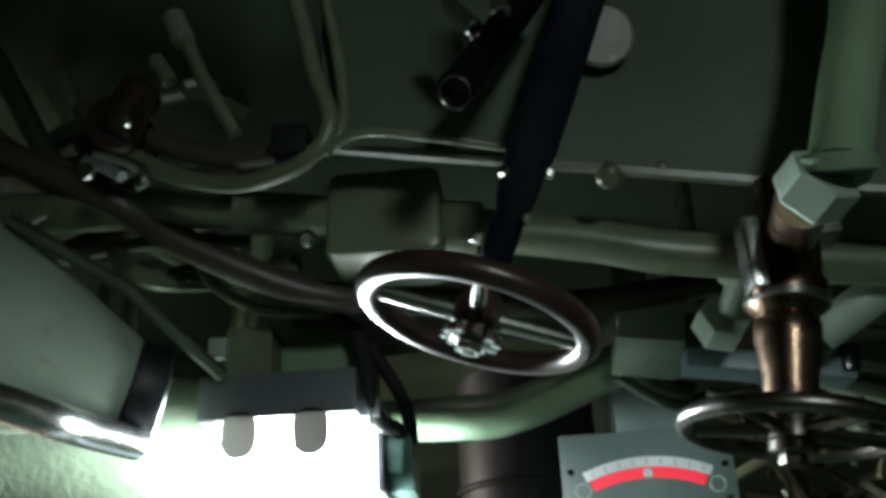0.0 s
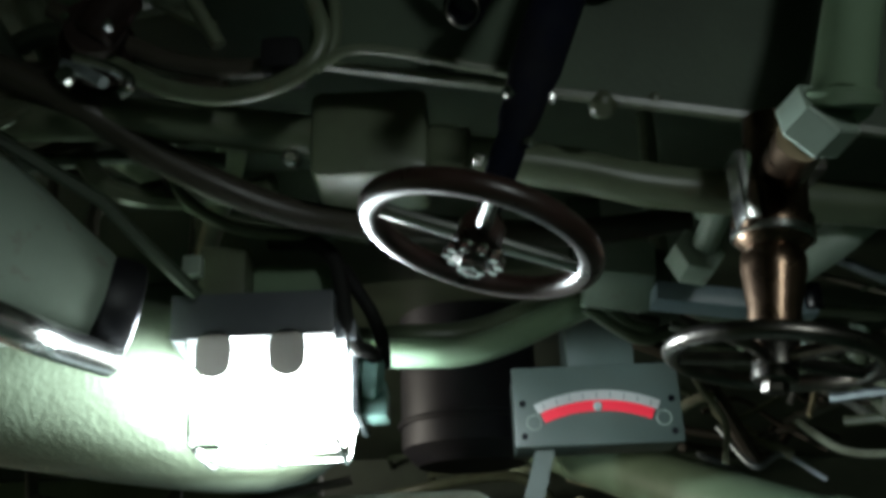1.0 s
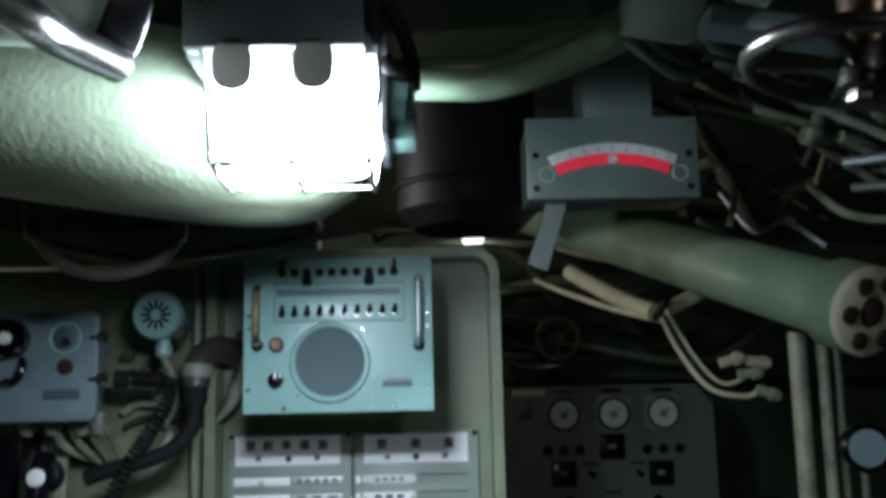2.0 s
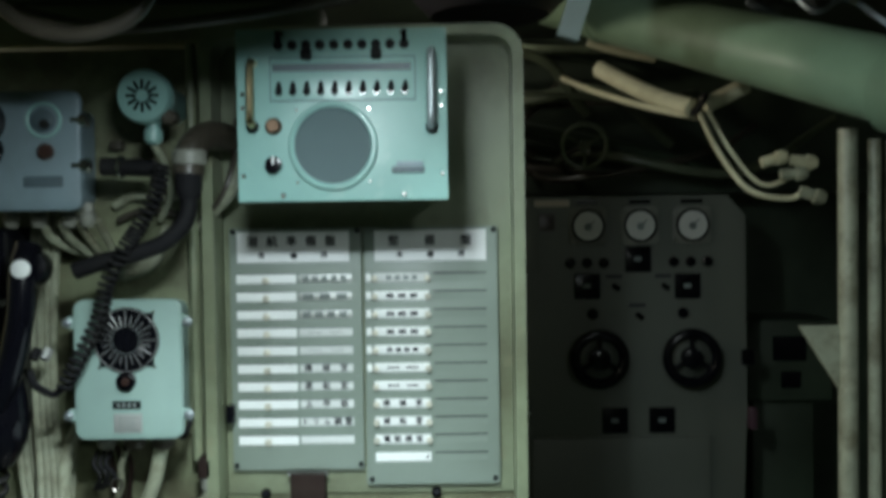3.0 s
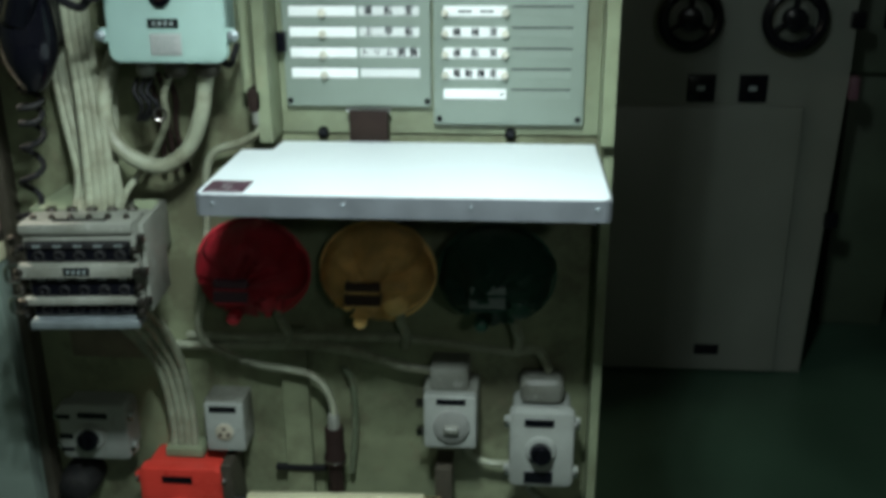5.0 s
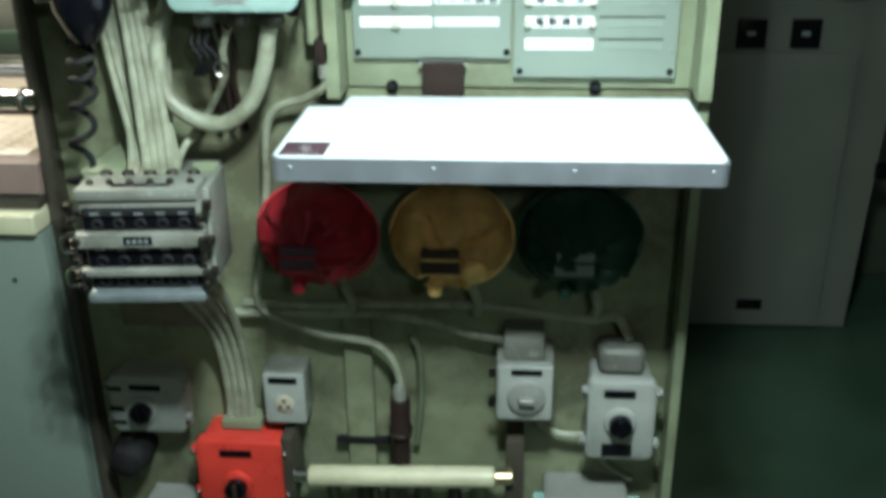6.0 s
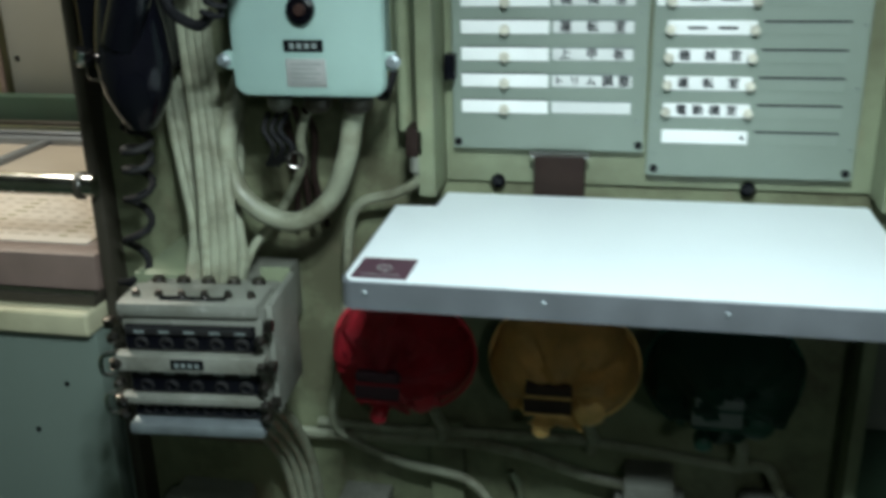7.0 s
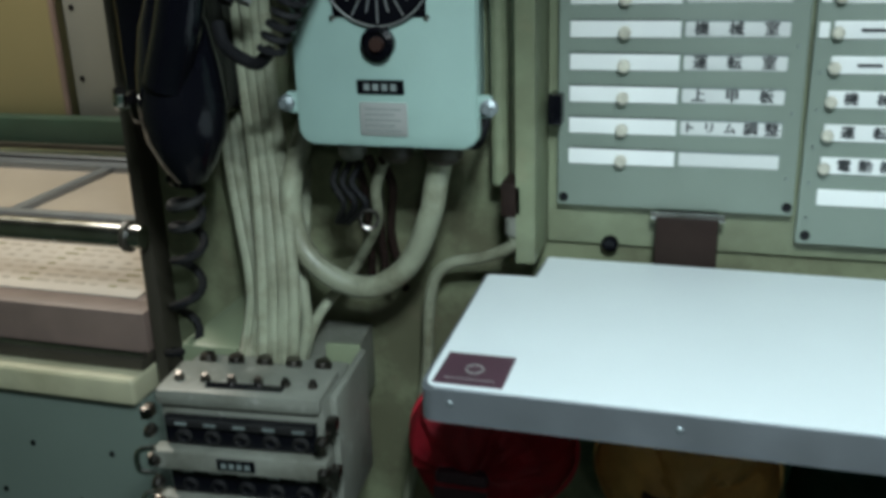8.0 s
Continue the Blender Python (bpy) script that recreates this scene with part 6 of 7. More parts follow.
pipe([(-0.15, 1.41, 2.43)] + [(-0.128, 1.425, 2.327), (-0.118, 1.425, 2.267), (-0.114, 1.425, 2.217), (-0.120, 1.425, 2.191), (-0.132, 1.425, 2.177)], 0.0062, OLIVE, "pair of bent olive conduits overhead")
pipe([(-0.384, 1.450, 2.269), (-0.317, 1.450, 2.230), (-0.266, 1.450, 2.205), (-0.211, 1.450, 2.195), (-0.168, 1.445, 2.194)], 0.0095, BROWNPIPE, "dark conduit bending into the clutter overhead")
pipe([(-0.373, 1.460, 2.246), (-0.312, 1.460, 2.200), (-0.262, 1.460, 2.182), (-0.224, 1.460, 2.179)], 0.0085, BROWNPIPE, "dark conduit bending into the clutter overhead")
solo("pipe_clamp", box(-0.178, -0.142, 1.405, 1.45, 2.168, 2.2, 0.008), RUBBER, "dark clamp holding the conduits", "pipe clamp")
pipe([(-0.123, 1.420, 2.179), (-0.105, 1.415, 2.186), (-0.080, 1.415, 2.187), (-0.030, 1.420, 2.179), (0.019, 1.430, 2.172), (0.069, 1.436, 2.162)], 0.0045, OLIVE, "thin conduit along the hull frame")
for x, z, r in ((0.121, 2.137, 0.012), (0.167, 2.14, 0.008)):
    solo("frame_bolt", lathe((x, 1.455, z + 0.012), (0, -0.6, -1), [(r, -0.004), (r, 0.012), (r * 0.6, 0.016)], 12), OLIVE, "olive bolt head under the frame flange", "bolt", "frame bolts")
pipe([(-0.62, 1.45, 2.31)] + [(-0.390, 1.500, 2.204), (-0.347, 1.515, 2.181), (-0.298, 1.530, 2.151), (-0.233, 1.550, 2.121), (-0.159, 1.580, 2.102), (-0.049, 1.640, 2.111), (0.099, 1.700, 2.122), (0.260, 1.740, 2.150)], 0.0155, BROWNPIPE, "brownish pipe crossing under the main pipe")
pipe([(-0.300, 1.580, 2.155), (-0.289, 1.590, 2.134), (-0.258, 1.600, 2.112), (-0.220, 1.620, 2.105), (-0.149, 1.660, 2.116)], 0.0062, OLIVE, "thin curved conduit above the lamp")
pipe([(-0.293, 1.450, 2.365), (-0.280, 1.450, 2.336), (-0.256, 1.450, 2.281), (-0.227, 1.460, 2.228)], 0.0075, OLIVE, "short slanting conduit in the dark corner")
solo("conduit_socket", cyl((-0.298, 1.450, 2.373), (-0.282, 1.450, 2.335), 0.012, 14, 0.003), GREYBOX, "grey conduit socket in the dark corner", "conduit socket")
solo("conduit_stub", cyl((-0.303, 1.430, 2.304), (-0.285, 1.430, 2.274), 0.0085, 12, 0.002), OLIVE, "short olive stub in the dark corner", "pipe stub")
pipe([(-0.468, 1.500, 2.158), (-0.443, 1.500, 2.178), (-0.417, 1.500, 2.194)], 0.0065, OLIVE, "thin olive conduit in the dark corner")
pipe([(-0.462, 1.500, 2.188), (-0.448, 1.500, 2.157), (-0.439, 1.520, 2.129)], 0.006, OLIVE, "thin olive conduit in the dark corner")
pipe([(-0.475, 1.560, 2.158), (-0.422, 1.570, 2.171), (-0.342, 1.580, 2.180), (-0.251, 1.600, 2.179)], 0.009, DARKGREEN, "dark green pipe behind the main pipe")
for k in range(6):
    pipe([(-0.75 + 0.05 * k, 1.3 + 0.06 * k, 2.42), (-0.62 + 0.045 * k, 1.38 + 0.05 * k, 2.33 - 0.02 * k), (-0.5 + 0.05 * k, 1.6, 2.28 - 0.03 * (k % 3)), (-0.35, 1.9, 2.3 - 0.02 * k)], 0.009 + 0.004 * (k % 3), (BROWNPIPE, DARKGREEN, OLIVE)[k % 3], "dark pipe in the cluttered corner overhead", "corner pipes")
vc = thing("valve_cluster", (-0.35, 1.42, 2.16), "dark reddish valve block with small levers", "valve")
part("block", lathe((-0.342, 1.47, 2.225), (0.3, -1, -0.1), [(0.03, 0), (0.034, 0.01), (0.034, 0.03), (0.024, 0.036), (0.022, 0.05), (0.027, 0.054), (0.027, 0.066), (0.014, 0.07)], 20), DARKBROWN, vc)
part("lever", tube([(-0.334, 1.400, 2.181), (-0.307, 1.395, 2.169), (-0.285, 1.390, 2.155), (-0.281, 1.390, 2.143), (-0.289, 1.392, 2.139)], 0.005, 8), STEEL, vc, "bright curved lever")
part("lever", tube([(-0.348, 1.410, 2.181), (-0.326, 1.405, 2.169), (-0.307, 1.400, 2.155)], 0.0055, 8), DULLSTEEL, vc)
part("bolt", lathe((-0.309, 1.400, 2.211), (0, -1, 0), [(0.006, 0), (0.006, 0.006)], 8), STEEL, vc)
part("bolt", lathe((-0.339, 1.400, 2.162), (0, -1, 0), [(0.008, 0), (0.008, 0.006)], 8), STEEL, vc)
part("bolt", lathe((-0.345, 1.400, 2.220), (0, -1, 0), [(0.004, 0), (0.004, 0.006)], 8), STEEL, vc)
part("tee", cyl((-0.326, 1.410, 2.206), (-0.300, 1.410, 2.256), 0.02, 14, 0.004), DARKBROWN, vc)

# pipes running to the union
pipe([(-0.3, 1.98, 2.09), (-0.17, 1.88, 2.045)] + [(-0.059, 1.850, 2.031), (-0.004, 1.850, 2.031), (0.046, 1.840, 2.042), (0.101, 1.820, 2.059), (0.154, 1.790, 2.074), (0.206, 1.770, 2.093)], 0.0185, SAGE, "sage green bent pipe overhead")
pipe([(-0.3, 1.99, 2.12), (-0.17, 1.94, 2.08)] + [(-0.085, 1.900, 2.068), (-0.004, 1.900, 2.069), (0.062, 1.880, 2.082), (0.120, 1.860, 2.099), (0.183, 1.840, 2.118)], 0.016, OLIVE, "olive bent pipe overhead")
blk = thing("pipe_union", (0.175, 1.74, 2.045), "pale grey-green six-sided pipe union", "pipe union")
part("nut", hexbolt((0.137, 1.76, 2.096), (0.213, 1.76, 2.085), 0.047, (0, -0.9, -0.25)), PALEGREY, blk)
part("collar", lathe((0.213, 1.76, 2.085), (1, 0, -0.14), [(0.034, 0), (0.036, 0.004), (0.036, 0.016), (0.03, 0.02)], 24), DARKGREEN, blk)
bar = thing("flat_bar", (0.29, 1.71, 2.03), "blue-grey flat bar with angled end", "bar")
bm = box(-0.088, 0.088, 0.0, 0.045, -0.011, 0.011, 0.003)
bmesh.ops.rotate(bm, verts=bm.verts[:], cent=(0, 0, 0), matrix=Matrix.Rotation(radians(8.5), 3, "Y"))
bmesh.ops.translate(bm, verts=bm.verts[:], vec=(0.292, 1.695, 2.037))
part("bar", bm, BLUEGREY, bar)
part("tip", box(0.364, 0.382, 1.69, 1.742, 2.02, 2.05, 0.003), BLACK, bar)
for k, pts in enumerate(([(0.138, 1.780, 2.061), (0.172, 1.800, 2.042), (0.209, 1.820, 2.029), (0.246, 1.830, 2.041)], [(0.158, 1.780, 2.064), (0.185, 1.800, 2.048), (0.221, 1.820, 2.042)], [(0.178, 1.780, 2.067), (0.199, 1.800, 2.053), (0.228, 1.820, 2.049)], [(0.240, 1.800, 2.039), (0.262, 1.800, 2.032), (0.289, 1.800, 2.034), (0.313, 1.800, 2.020)])):
    pipe(pts, (0.008, 0.009, 0.007, 0.006)[k], (OLIVE, OLIVE, BROWNPIPE, GREYBOX)[k], "small bent olive pipe below the union", "small pipes")

# ---- lamp ----


def bulkhead_lamp():
    t = thing("bulkhead_lamp", (-0.2, 1.66, 1.87), "lit caged bulkhead lamp with grey bracket", "lamp")
    part("bracket", box(-0.302, -0.138, 1.612, 1.635, 1.99, 2.037, 0.003), LAMPGREY, t, "dark grey bracket bar")
    # Base plate and end cap are oversized to block light upward and rightward.
    part("base_plate", box(-0.305, -0.118, 1.6355, 1.77, 1.99, 2.012, 0.003), LAMPGREY, t)
    part("end_cap", box(-0.127, -0.119, 1.66, 1.8, 1.92, 1.9895, 0.003), LAMPGREY, t, "dark grey end cap, extended back to block light")
    part("post", box(-0.285, -0.235, 1.64, 1.7, 2.012, 2.1, 0.003), OLIVE, t)
    part("post", box(-0.235, -0.15, 1.68, 1.72, 2.012, 2.09, 0.003), SAGE, t)
    g = part("glass", slab(-0.283, -0.128, 1.897, 1.991, 1.65, 1.745, 0.03, 0.02), GLOW, t, "glowing frosted glass cover")
    g.visible_shadow = False
    for x in (-0.257, -0.184):
        tab = slab(x - 0.018, x + 0.018, 1.95, 1.998, 1.612, 1.6155, 0.016, 0.001)
        part("tab", tab, FROSTTAB, t, "frosted grey rounded tab")
    for x in (-0.288, -0.205, -0.126):
        part("guard_wire", tube([(x, 1.625, 1.995), (x * 0.97 - 0.003, 1.622, 1.95), (x * 0.9 - 0.02, 1.622, 1.9), (x * 0.88 - 0.024, 1.63, 1.886), (x * 0.88 - 0.024, 1.74, 1.886), (x, 1.752, 1.99)], 0.0022, 6), STEEL, t)
    part("guard_wire", sweep([(x, y, 1.886) for x, y in ((-0.275, 1.63), (-0.135, 1.63), (-0.135, 1.74), (-0.275, 1.74))], 0.0022, 6, None, True), STEEL, t)
    gl = part("cable_gland", lathe((-0.13, 1.69, 1.968), (1, 0.1, -0.1), [(0.02, 0), (0.02, 0.012), (0.024, 0.014), (0.024, 0.028), (0.014, 0.036)], 14), CYAN, t, "turquoise cable gland")
    part("gland_block", box(-0.126, -0.092, 1.7, 1.755, 1.925, 1.962, 0.004), CYAN, t)
    return t


bulkhead_lamp()
pipe([(-0.105, 1.69, 1.972)] + [(-0.105, 1.670, 1.983), (-0.121, 1.650, 1.988), (-0.129, 1.640, 2.014), (-0.134, 1.640, 2.051), (-0.143, 1.645, 2.083), (-0.166, 1.650, 2.102), (-0.214, 1.670, 2.113)], 0.0085, RUBBER, "dark cable bending up from the lamp gland", "lamp cables")
pipe([(-0.095, 1.71, 1.98)] + [(-0.096, 1.690, 2.003), (-0.106, 1.680, 2.031), (-0.122, 1.670, 2.057), (-0.135, 1.670, 2.080)], 0.0075, RUBBER, "second dark cable from the lamp gland", "lamp cables")
solo("diagonal_bar", sweep([(-0.45, 1.47, 2.16), (-0.345, 1.520, 2.101), (-0.311, 1.560, 2.067), (-0.272, 1.600, 2.032)], 0.007, 6), DARKGREEN, "dark green diagonal bar beside the lamp", "bar")
solo("white_tab", box(-0.288, -0.268, 1.592, 1.606, 2.05, 2.072, 0.003), PALEGREY, "small pale plate at the lamp bracket", "plate")

# ---- ducts ----
drum = thing("vent_drum", (-0.55, 1.55, 1.95), "pale green painted ventilation drum with dark collar", "vent duct")
ax = Vector((0.136, 0.065, -0.048)).normalized()
c0, cax = Vector((-0.366, 1.585, 2.023)), Vector((0.86, 0.5, -0.14)).normalized()
part("drum", lathe(c0 + cax * 0.006, -ax, [(0.044, 0.000), (0.051, 0.015), (0.065, 0.052), (0.086, 0.103), (0.106, 0.168), (0.117, 0.246), (0.119, 0.647)], 40), PALEGREY, drum)
part("collar", lathe(c0, cax, [(0.042, 0), (0.047, 0.002), (0.049, 0.008), (0.049, 0.029), (0.047, 0.034), (0.042, 0.036)], 36), PERISCOPE, drum, "dark collar")
part("end_piece", lathe(c0 + cax * 0.034, cax, [(0.042, 0), (0.034, 0.003), (0.001, 0.004)], 36), LAGGING, drum)
pipe([(-0.66, 0.8, 2.42), (-0.744, 0.972, 2.229), (-0.573, 1.196, 2.005), (-0.398, 1.433, 1.964), (-0.377, 1.512, 1.964), (-0.349, 1.584, 1.964)], 0.0165, STEEL, "shiny steel tube under the drum")


def big_duct():
    t = thing("air_duct", (-0.5, 1.98, 1.86), "pale green lagged ventilation trunk lit by the lamp", "vent duct")
    bm, rows, n = bmesh.new(), [], 40
    for i in range(26):
        f = i / 25
        x, y, z = -1.2096 + 1.0431 * f, 1.895 - 0.005 * f, 2.128 - 0.1565 * f
        R = 0.117 - 0.003 * f + 0.003 * math.sin(9 * f)
        R *= {22: 0.985, 23: 0.94, 24: 0.82, 25: 0.55}.get(i, 1.0)
        rows.append([bm.verts.new((x, y + R * math.cos(a) * (1 + 0.02 * math.sin(3 * a + 7 * f)), z + R * math.sin(a) * (1 + 0.025 * math.sin(4 * a + 11 * f)))) for a in (2 * math.pi * k / n for k in range(n))])
    for a, b in zip(rows, rows[1:]):
        for i in range(n):
            bm.faces.new((a[i], a[(i + 1) % n], b[(i + 1) % n], b[i]))
    bm.faces.new(rows[0])
    bm.faces.new(rows[-1])
    part("lagging", bm, LAGGING, t)
    x, y, z = -1.2096 + 1.0431 * 0.45, 1.893, 2.058
    part("strap", ring((x, y, z), (1, 0, -0.15), 0.117, 0.003, 36, 6), OLIVE, t)
    return t


big_duct()
cable([(-0.66, 2.1, 2.45), (-0.64, 2.1, 1.97), (-0.62, 2.1, 1.9), (-0.58, 2.1, 1.862), (-0.52, 2.1, 1.85), (-0.46, 2.1, 1.865), (-0.43, 2.1, 1.9), (-0.425, 2.1, 1.95), (-0.42, 2.1, 2.45)], 0.009, "hanging loop of dark cable under the trunk", BROWNPIPE)
cable([(-0.7, 2.3, 1.93), (-0.55, 2.3, 1.9), (-0.4, 2.3, 1.91), (-0.2, 2.35, 1.95)], 0.008, "dark cable sagging behind the loop", BROWNPIPE)
# Added partition: stops the chart lamp from spilling into the overhead clutter.
solo("wall_header", box(-2.5, -0.3, 2.66, 2.76, 2.021, 2.43, 0.0), DARKGREEN, "dark green upper partition added to block the chart lamp", "wall", kind="structure")
solo("hull_stringer", box(-2.5, -0.3, 2.66, 2.76, 1.94, 2.02, 0.012), PALE, "pale green beam above the bulkhead", "beam", kind="structure")

# ---- handwheels and stems overhead ----


def handwheel(c, axis, R, r, mat, hubmat, label, spokes, tilt=0.0):
    t = thing("valve_handwheel", c, label, "handwheel", "overhead handwheels")
    d = Vector(axis).normalized()
    u = (Vector((1, 0, 0)) - d * d.x).normalized()
    v = d.cross(u)
    c = Vector(c)
    part("rim", ring(c, d, R, r, 48, 12), mat, t)
    part("hub", lathe(c - d * 0.012, d, [(0.006, -0.016), (0.009, -0.014), (0.009, -0.002), (0.014, 0), (0.018, 0.004), (0.018, 0.022), (0.013, 0.03)], 20), hubmat, t)
    part("nut", hexnut(c - d * 0.028, c - d * 0.014, 0.0105), STEEL if spokes == 4 else hubmat, t)
    for k in range(10 if spokes == 4 else 0):
        a = 2 * math.pi * k / 10
        e = c - d * 0.016 + (u * math.cos(a) + v * math.sin(a)) * 0.019
        part("hub_tooth", hexnut(e - d * 0.004, e + d * 0.004, 0.0042), STEEL, t)
    part("hub_flange", lathe(c - d * 0.02, d, [(0.014, 0), (0.018, 0.002), (0.018, 0.009), (0.013, 0.011)], 20), hubmat, t)
    for k in range(spokes):
        a = 2 * math.pi * k / spokes + tilt
        e = c + (u * math.cos(a) + v * math.sin(a)) * (R - r * 0.5)
        part("spoke", cyl(c, e, 0.0065, 10, 0, None, 0.0052), STEEL if spokes == 4 else mat, t)
    return t


AX1 = Vector((0.3, 0.03, 0.95)).normalized()
C1 = Vector((0.001, 1.35, 1.979))
AXS = Vector((0.335, 0.05, 0.94)).normalized()
handwheel(C1, AX1, 0.083, 0.0095, REDBROWN, REDBROWN, "dark red-brown handwheel with bright worn rim", 4, 0.12)
st = thing("valve_spindle", C1 + AXS * 0.02, "dark navy wrapped valve stem hanging from the hull", "valve stem")
part("stem", lathe(C1 + AXS * 0.015, AXS, [(0.009, 0), (0.009, 0.03), (0.012, 0.035), (0.013, 0.06), (0.012, 0.075), (0.016, 0.09), (0.018, 0.12), (0.021, 0.14), (0.022, 0.2), (0.022, 0.26), (0.023, 0.5)], 16), NAVYCLOTH, st)
for k in range(7):
    a, h = k * 2.4, 0.045 + 0.018 * k
    d, u, v = basis(AXS)
    c = C1 + AXS * h + (u * math.cos(a) + v * math.sin(a)) * 0.015
    part("bolt", hexnut(c, c + (u * math.cos(a) + v * math.sin(a)) * 0.008, 0.005), STEEL, st)
noz = thing("black_nozzle", (-0.005, 1.310, 2.147), "black ringed nozzle beside the valve stem", "nozzle")
n0, n1 = Vector((-0.002, 1.310, 2.152)), Vector((0.046, 1.360, 2.257))
part("tube", cyl(n1 + (n1 - n0) * 0.4, n0, 0.0155, 18, 0.002), BLACK, noz)
part("ring", ring(n0, (n1 - n0) + Vector((0, 0.09, 0)), 0.0135, 0.0032, 22, 8), BLACK, noz)
part("rim_line", ring(n0 - (n1 - n0) * 0.04, (n1 - n0) + Vector((0, 0.09, 0)), 0.0125, 0.0011, 22, 6), DARKSTEEL, noz)
part("fitting", cyl((-0.009, 1.340, 2.260), (0.014, 1.335, 2.227), 0.0085, 12, 0.002), STEEL, noz)
part("fitting", cyl((0.036, 1.320, 2.246), (0.037, 1.320, 2.227), 0.009, 12, 0.002), STEEL, noz)
solo("oval_plate", lathe((0.127, 1.420, 2.271), (0.1, -1, -0.5), [(0.028, 0), (0.029, 0.003), (0.026, 0.006)], 26), GREYBOX, "grey oval plate under the hull", "plate")
solo("plate_stay", cyl((0.128, 1.425, 2.275), (0.145, 1.46, 2.44), 0.008, 10), DARKGREEN, "dark green stay holding the oval plate", "stay")

C2 = Vector((0.232, 1.44, 1.903))
AX2 = Vector((0.16, -0.02, 1.0)).normalized()
handwheel(C2, AX2, 0.08, 0.0075, DARKSTEEL, DARKSTEEL, "worn steel handwheel on a bronze valve", 5, 0.2)
vb = thing("bronze_valve", C2, "worn bronze valve body with steel collar", "valve")
VX = Vector((0.14, -0.02, 1.0)).normalized()
part("bonnet", lathe(C2, VX, [(0.019, 0.012), (0.021, 0.02), (0.021, 0.04), (0.026, 0.072), (0.026, 0.085), (0.023, 0.09), (0.031, 0.098), (0.033, 0.106), (0.033, 0.118), (0.029, 0.125), (0.028, 0.165), (0.024, 0.18), (0.024, 0.21)], 24), BRONZE, vb)
part("collar", lathe(C2, VX, [(0.03, 0.098), (0.034, 0.1), (0.034, 0.106), (0.031, 0.109)], 24), STEEL, vb, "bright steel collar")
part("yoke", box(0.211, 0.226, 1.395, 1.425, 2.005, 2.066, 0.004), STEEL, vb)
hx = thing("hex_fitting", (0.25, 1.33, 2.01), "pale grey-green hexagonal pipe fitting", "pipe fitting", "hexagonal fittings")
part("nut", hexbolt((0.254, 1.305, 2.050), (0.241, 1.328, 2.040), 0.0275, (-0.028, 0, -0.012)), PALEGREY, hx)
part("washer", lathe((0.260, 1.303, 2.050), (0.05, -0.5, 1), [(0.021, -0.002), (0.027, 0), (0.027, 0.008), (0.023, 0.012)], 24), SAGE, hx)
part("neck", cyl((0.240, 1.326, 2.039), (0.251, 1.400, 2.050), 0.02, 16), BRONZE, hx)
pipe([(0.264, 1.310, 2.054), (0.290, 1.325, 2.128), (0.325, 1.340, 2.233), (0.36, 1.37, 2.44)], 0.0225, SAGE, "thick upright sage green pipe above the fitting")
solo("rusty_block", box(0.268, 0.31, 1.45, 1.49, 2.07, 2.212, 0.006), BROWNPIPE, "rust brown block behind the pipe", "block")
pipe([(0.324, 1.620, 2.038), (0.367, 1.600, 2.062), (0.411, 1.600, 2.093), (0.491, 1.600, 2.133)], 0.0195, PALEGREY, "pale grey-green pipe leading off beside the valve")
hx2 = thing("hex_fitting", (0.235, 1.65, 2.04), "pale grey-green hexagonal pipe fitting", "pipe fitting", "hexagonal fittings")
part("nut", hexbolt((0.239, 1.625, 2.068), (0.233, 1.655, 2.060), 0.028, (-0.02, 0, -0.025)), PALEGREY, hx2)
part("spigot", cyl((0.243, 1.628, 2.071), (0.267, 1.560, 2.122), 0.0135, 14), PALEGREY, hx2)
part("cap_nut", hexbolt((0.250, 1.610, 2.095), (0.258, 1.580, 2.116), 0.019, (-1, 0, 0)), PALEGREY, hx2)

# small pipework on the right, beyond the wheels
random.seed(23)
RIGHT = [((0.38, 2.72, 2.28), (0.5, 2.7, 2.2), (0.6, 2.7, 2.0)), ((0.42, 2.6, 2.25), (0.62, 2.6, 2.2), (0.95, 2.6, 2.08)), ((0.45, 2.5, 2.3), (0.7, 2.5, 2.2), (1.0, 2.55, 2.12)), ((0.52, 2.45, 2.18), (0.66, 2.45, 2.13), (0.85, 2.45, 2.02)), ((0.6, 2.4, 2.25), (0.62, 2.4, 2.15), (0.58, 2.4, 2.06)), ((0.35, 2.3, 2.26), (0.5, 2.3, 2.22), (0.8, 2.35, 2.2)), ((0.4, 2.2, 2.16), (0.55, 2.25, 2.12), (0.9, 2.3, 1.98)), ((0.29, 2.0, 2.45), (0.3, 2.0, 2.15), (0.45, 2.0, 2.1), (0.8, 2.1, 2.02))]
for k, pts in enumerate(RIGHT):
    pipe(pts, (0.018, 0.012, 0.016, 0.009, 0.006, 0.011, 0.008, 0.013)[k], (BROWNPIPE, OLIVE, CABLE, OLIVE)[k % 4], "tangled small pipe under the hull", "tangled pipes", 10)
for k, (x, y, z) in enumerate(((0.6, 2.42, 2.13), (0.7, 2.5, 2.17), (0.5, 2.33, 2.2), (0.76, 2.4, 2.06), (0.66, 2.3, 2.12))):
    v = thing("small_valve", (x, y, z), "small olive valve among the pipes", "valve", "small valves")
    part("body", lathe((x, y, z - 0.03), (0.3, -0.3, 1), [(0.016, 0), (0.022, 0.008), (0.022, 0.03), (0.012, 0.04), (0.01, 0.06)], 14), (OLIVE, GREYBOX)[k % 2], v)
    part("cap", hexnut((x + 0.015, y - 0.015, z + 0.03), (x + 0.02, y - 0.02, z + 0.045), 0.018), (PALEGREY, STEEL)[k % 2], v)

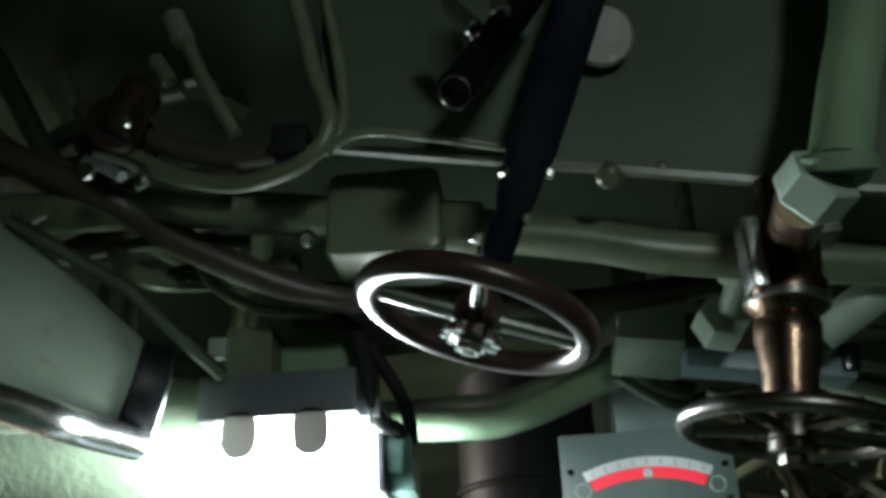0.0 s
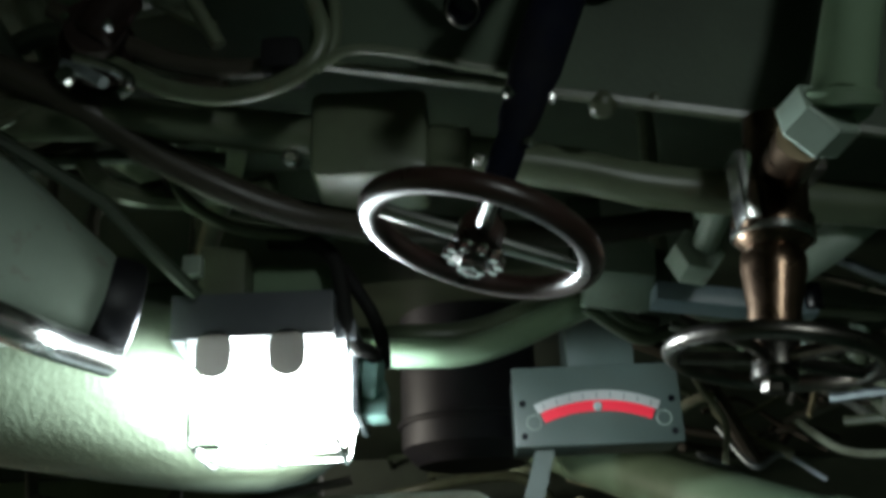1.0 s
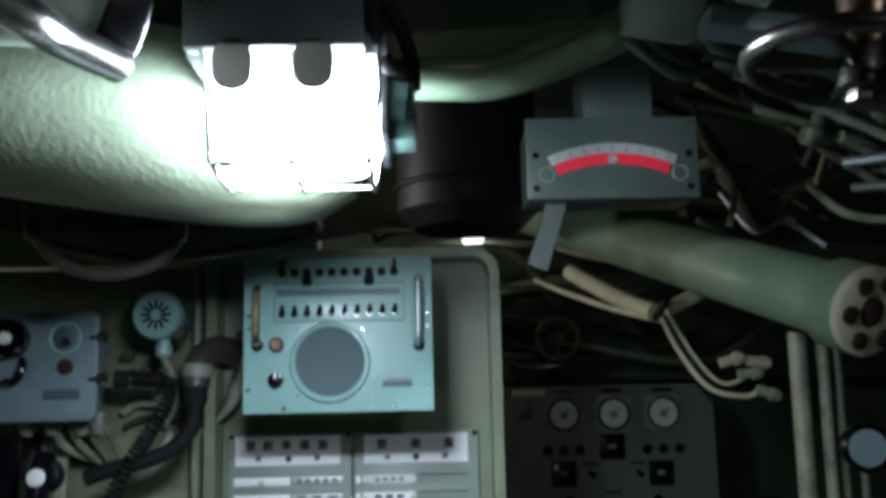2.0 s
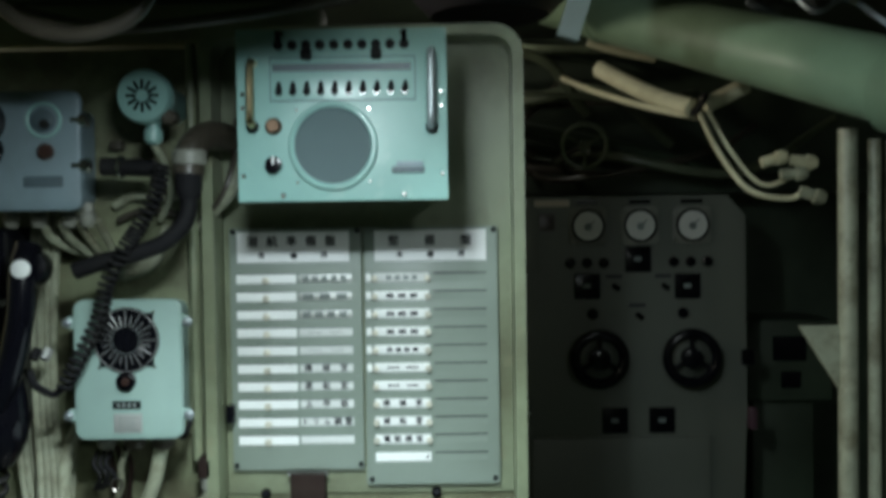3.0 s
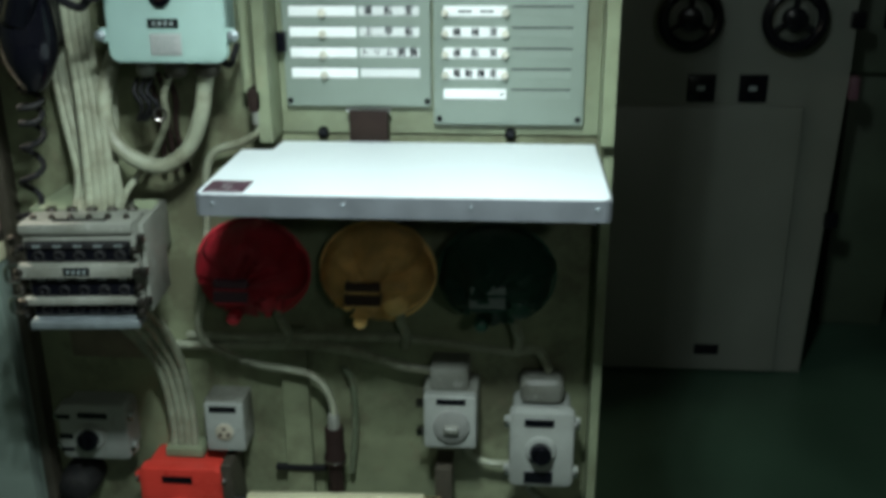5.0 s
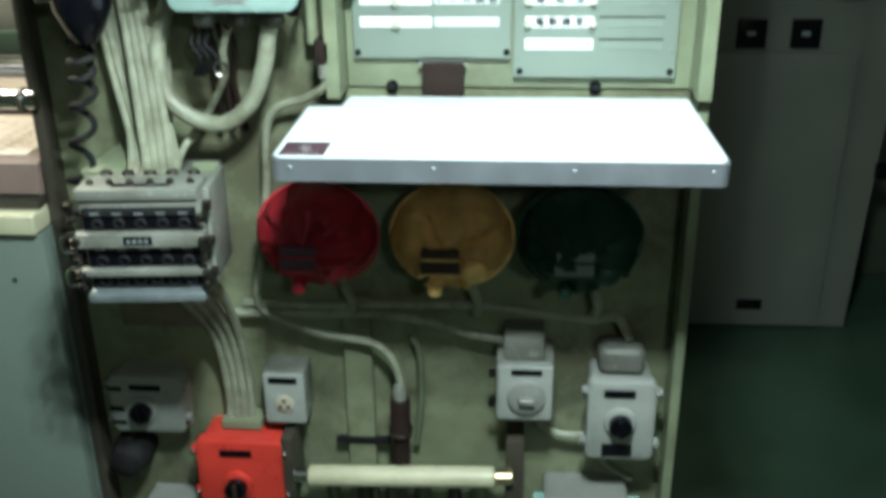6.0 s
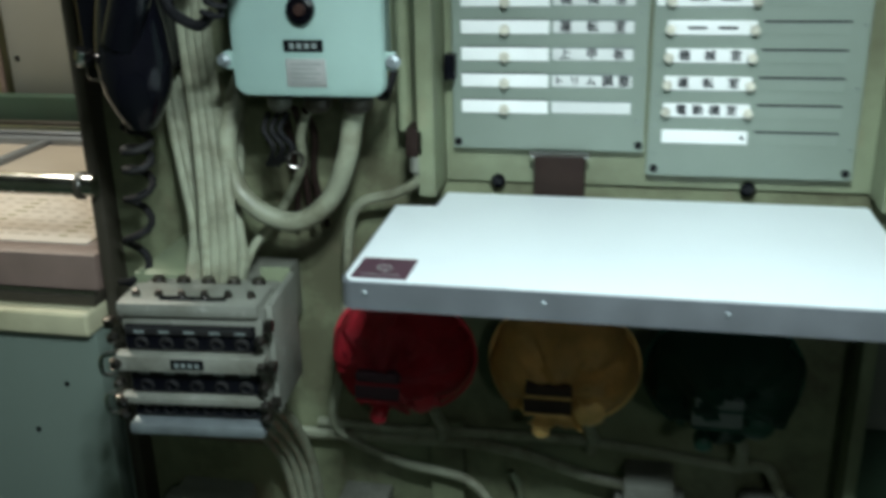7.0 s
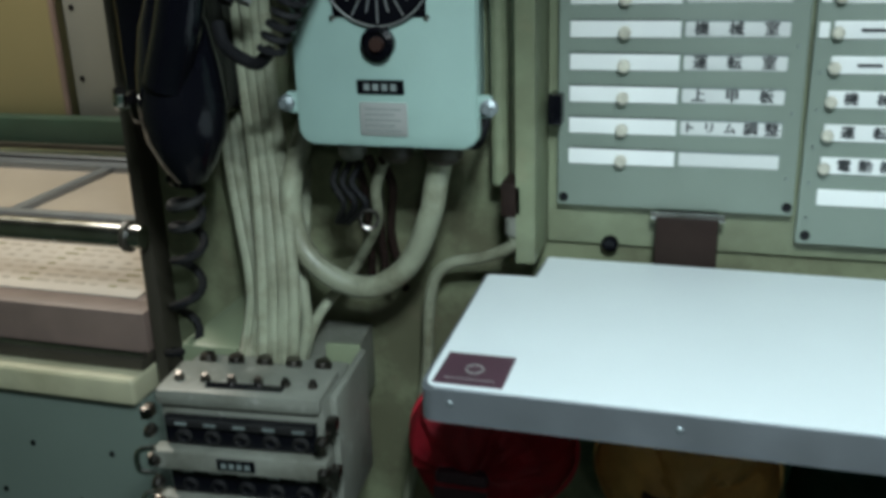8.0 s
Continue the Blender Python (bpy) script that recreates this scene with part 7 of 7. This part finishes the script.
for k in range(28):
    x0, y0, z0 = random.uniform(0.42, 0.8), random.uniform(2.3, 2.85), random.uniform(2.02, 2.36)
    pts = [(x0, y0, z0)]
    for j in range(3):
        q = pts[-1]
        pts.append((q[0] + random.uniform(0.03, 0.16), q[1] + random.uniform(-0.08, 0.08), q[2] + random.uniform(-0.1, 0.05)))
    pipe(pts, random.uniform(0.004, 0.013), (BROWNPIPE, OLIVE, CABLE, DULLSTEEL, BROWNPIPE, GREYBOX)[k % 6], "tangled thin pipe under the hull", "tangled pipes", 8)
for k in range(10):
    x0, y0, z0 = random.uniform(-0.85, -0.35), random.uniform(1.45, 1.75), random.uniform(2.16, 2.4)
    pts = [(x0, y0, z0)]
    for j in range(3):
        q = pts[-1]
        pts.append((q[0] + random.uniform(-0.05, 0.14), q[1] + random.uniform(-0.06, 0.08), q[2] + random.uniform(-0.07, 0.05)))
    pipe(pts, random.uniform(0.005, 0.014), (BROWNPIPE, DARKGREEN, OLIVE)[k % 3], "dark thin pipe in the cluttered corner overhead", "corner pipes", 8)

pipe([(0.5, 2.72, 2.33), (0.66, 2.7, 2.235), (0.8, 2.7, 2.14), (1.05, 2.7, 1.99)], 0.015, CABLE, "pale green sloping pipe among the tangle", "tangled pipes", 12)
pipe([(0.55, 2.6, 2.26), (0.72, 2.6, 2.13), (0.9, 2.62, 2.03), (1.1, 2.62, 1.97)], 0.009, GREYBOX, "pale grey thin sloping pipe among the tangle", "tangled pipes", 10)
pipe([(0.44, 2.56, 2.22), (0.46, 2.55, 2.14), (0.5, 2.54, 2.06), (0.49, 2.54, 1.98)], 0.007, CABLE, "pale thin pipe bending down beside the indicator", "tangled pipes", 8)
pipe([(0.62, 2.5, 2.05), (0.7, 2.5, 1.99), (0.8, 2.48, 1.98), (0.9, 2.5, 2.02)], 0.008, CABLE, "pale thin pipe above the flange", "tangled pipes", 8)
lv = thing("small_lever", (0.70, 2.62, 2.08), "pale small lever among the pipes", "lever")
part("arm", cyl((0.735, 2.64, 2.165), (0.69, 2.61, 2.075), 0.006, 10, 0.002), CREAM, lv)
part("pivot", lathe((0.737, 2.66, 2.17), (0, -1, 0), [(0.022, 0), (0.022, 0.03), (0.012, 0.036)], 14), GREYBOX, lv)

# ---- an unseen lamp assumed behind the walker, of the same kind ----
rl = thing("unseen_lamp", (0.6, -0.4, 2.14), "lit ceiling lamp assumed at the near end, out of view", "lamp")
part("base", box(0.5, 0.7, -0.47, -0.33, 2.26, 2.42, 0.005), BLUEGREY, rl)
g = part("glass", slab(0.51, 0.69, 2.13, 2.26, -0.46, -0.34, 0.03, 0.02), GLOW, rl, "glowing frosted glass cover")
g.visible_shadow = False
rl2 = thing("unseen_lamp", (-1.55, 3.0, 2.08), "lit warm ceiling lamp over the chart table", "lamp")
part("base", box(-1.65, -1.45, 2.93, 3.07, 2.18, 2.4, 0.005), BLUEGREY, rl2)
g = part("glass", slab(-1.64, -1.46, 2.04, 2.18, 2.94, 3.06, 0.03, 0.02), GLOWAFT, rl2, "glowing frosted glass cover")
g.visible_shadow = False
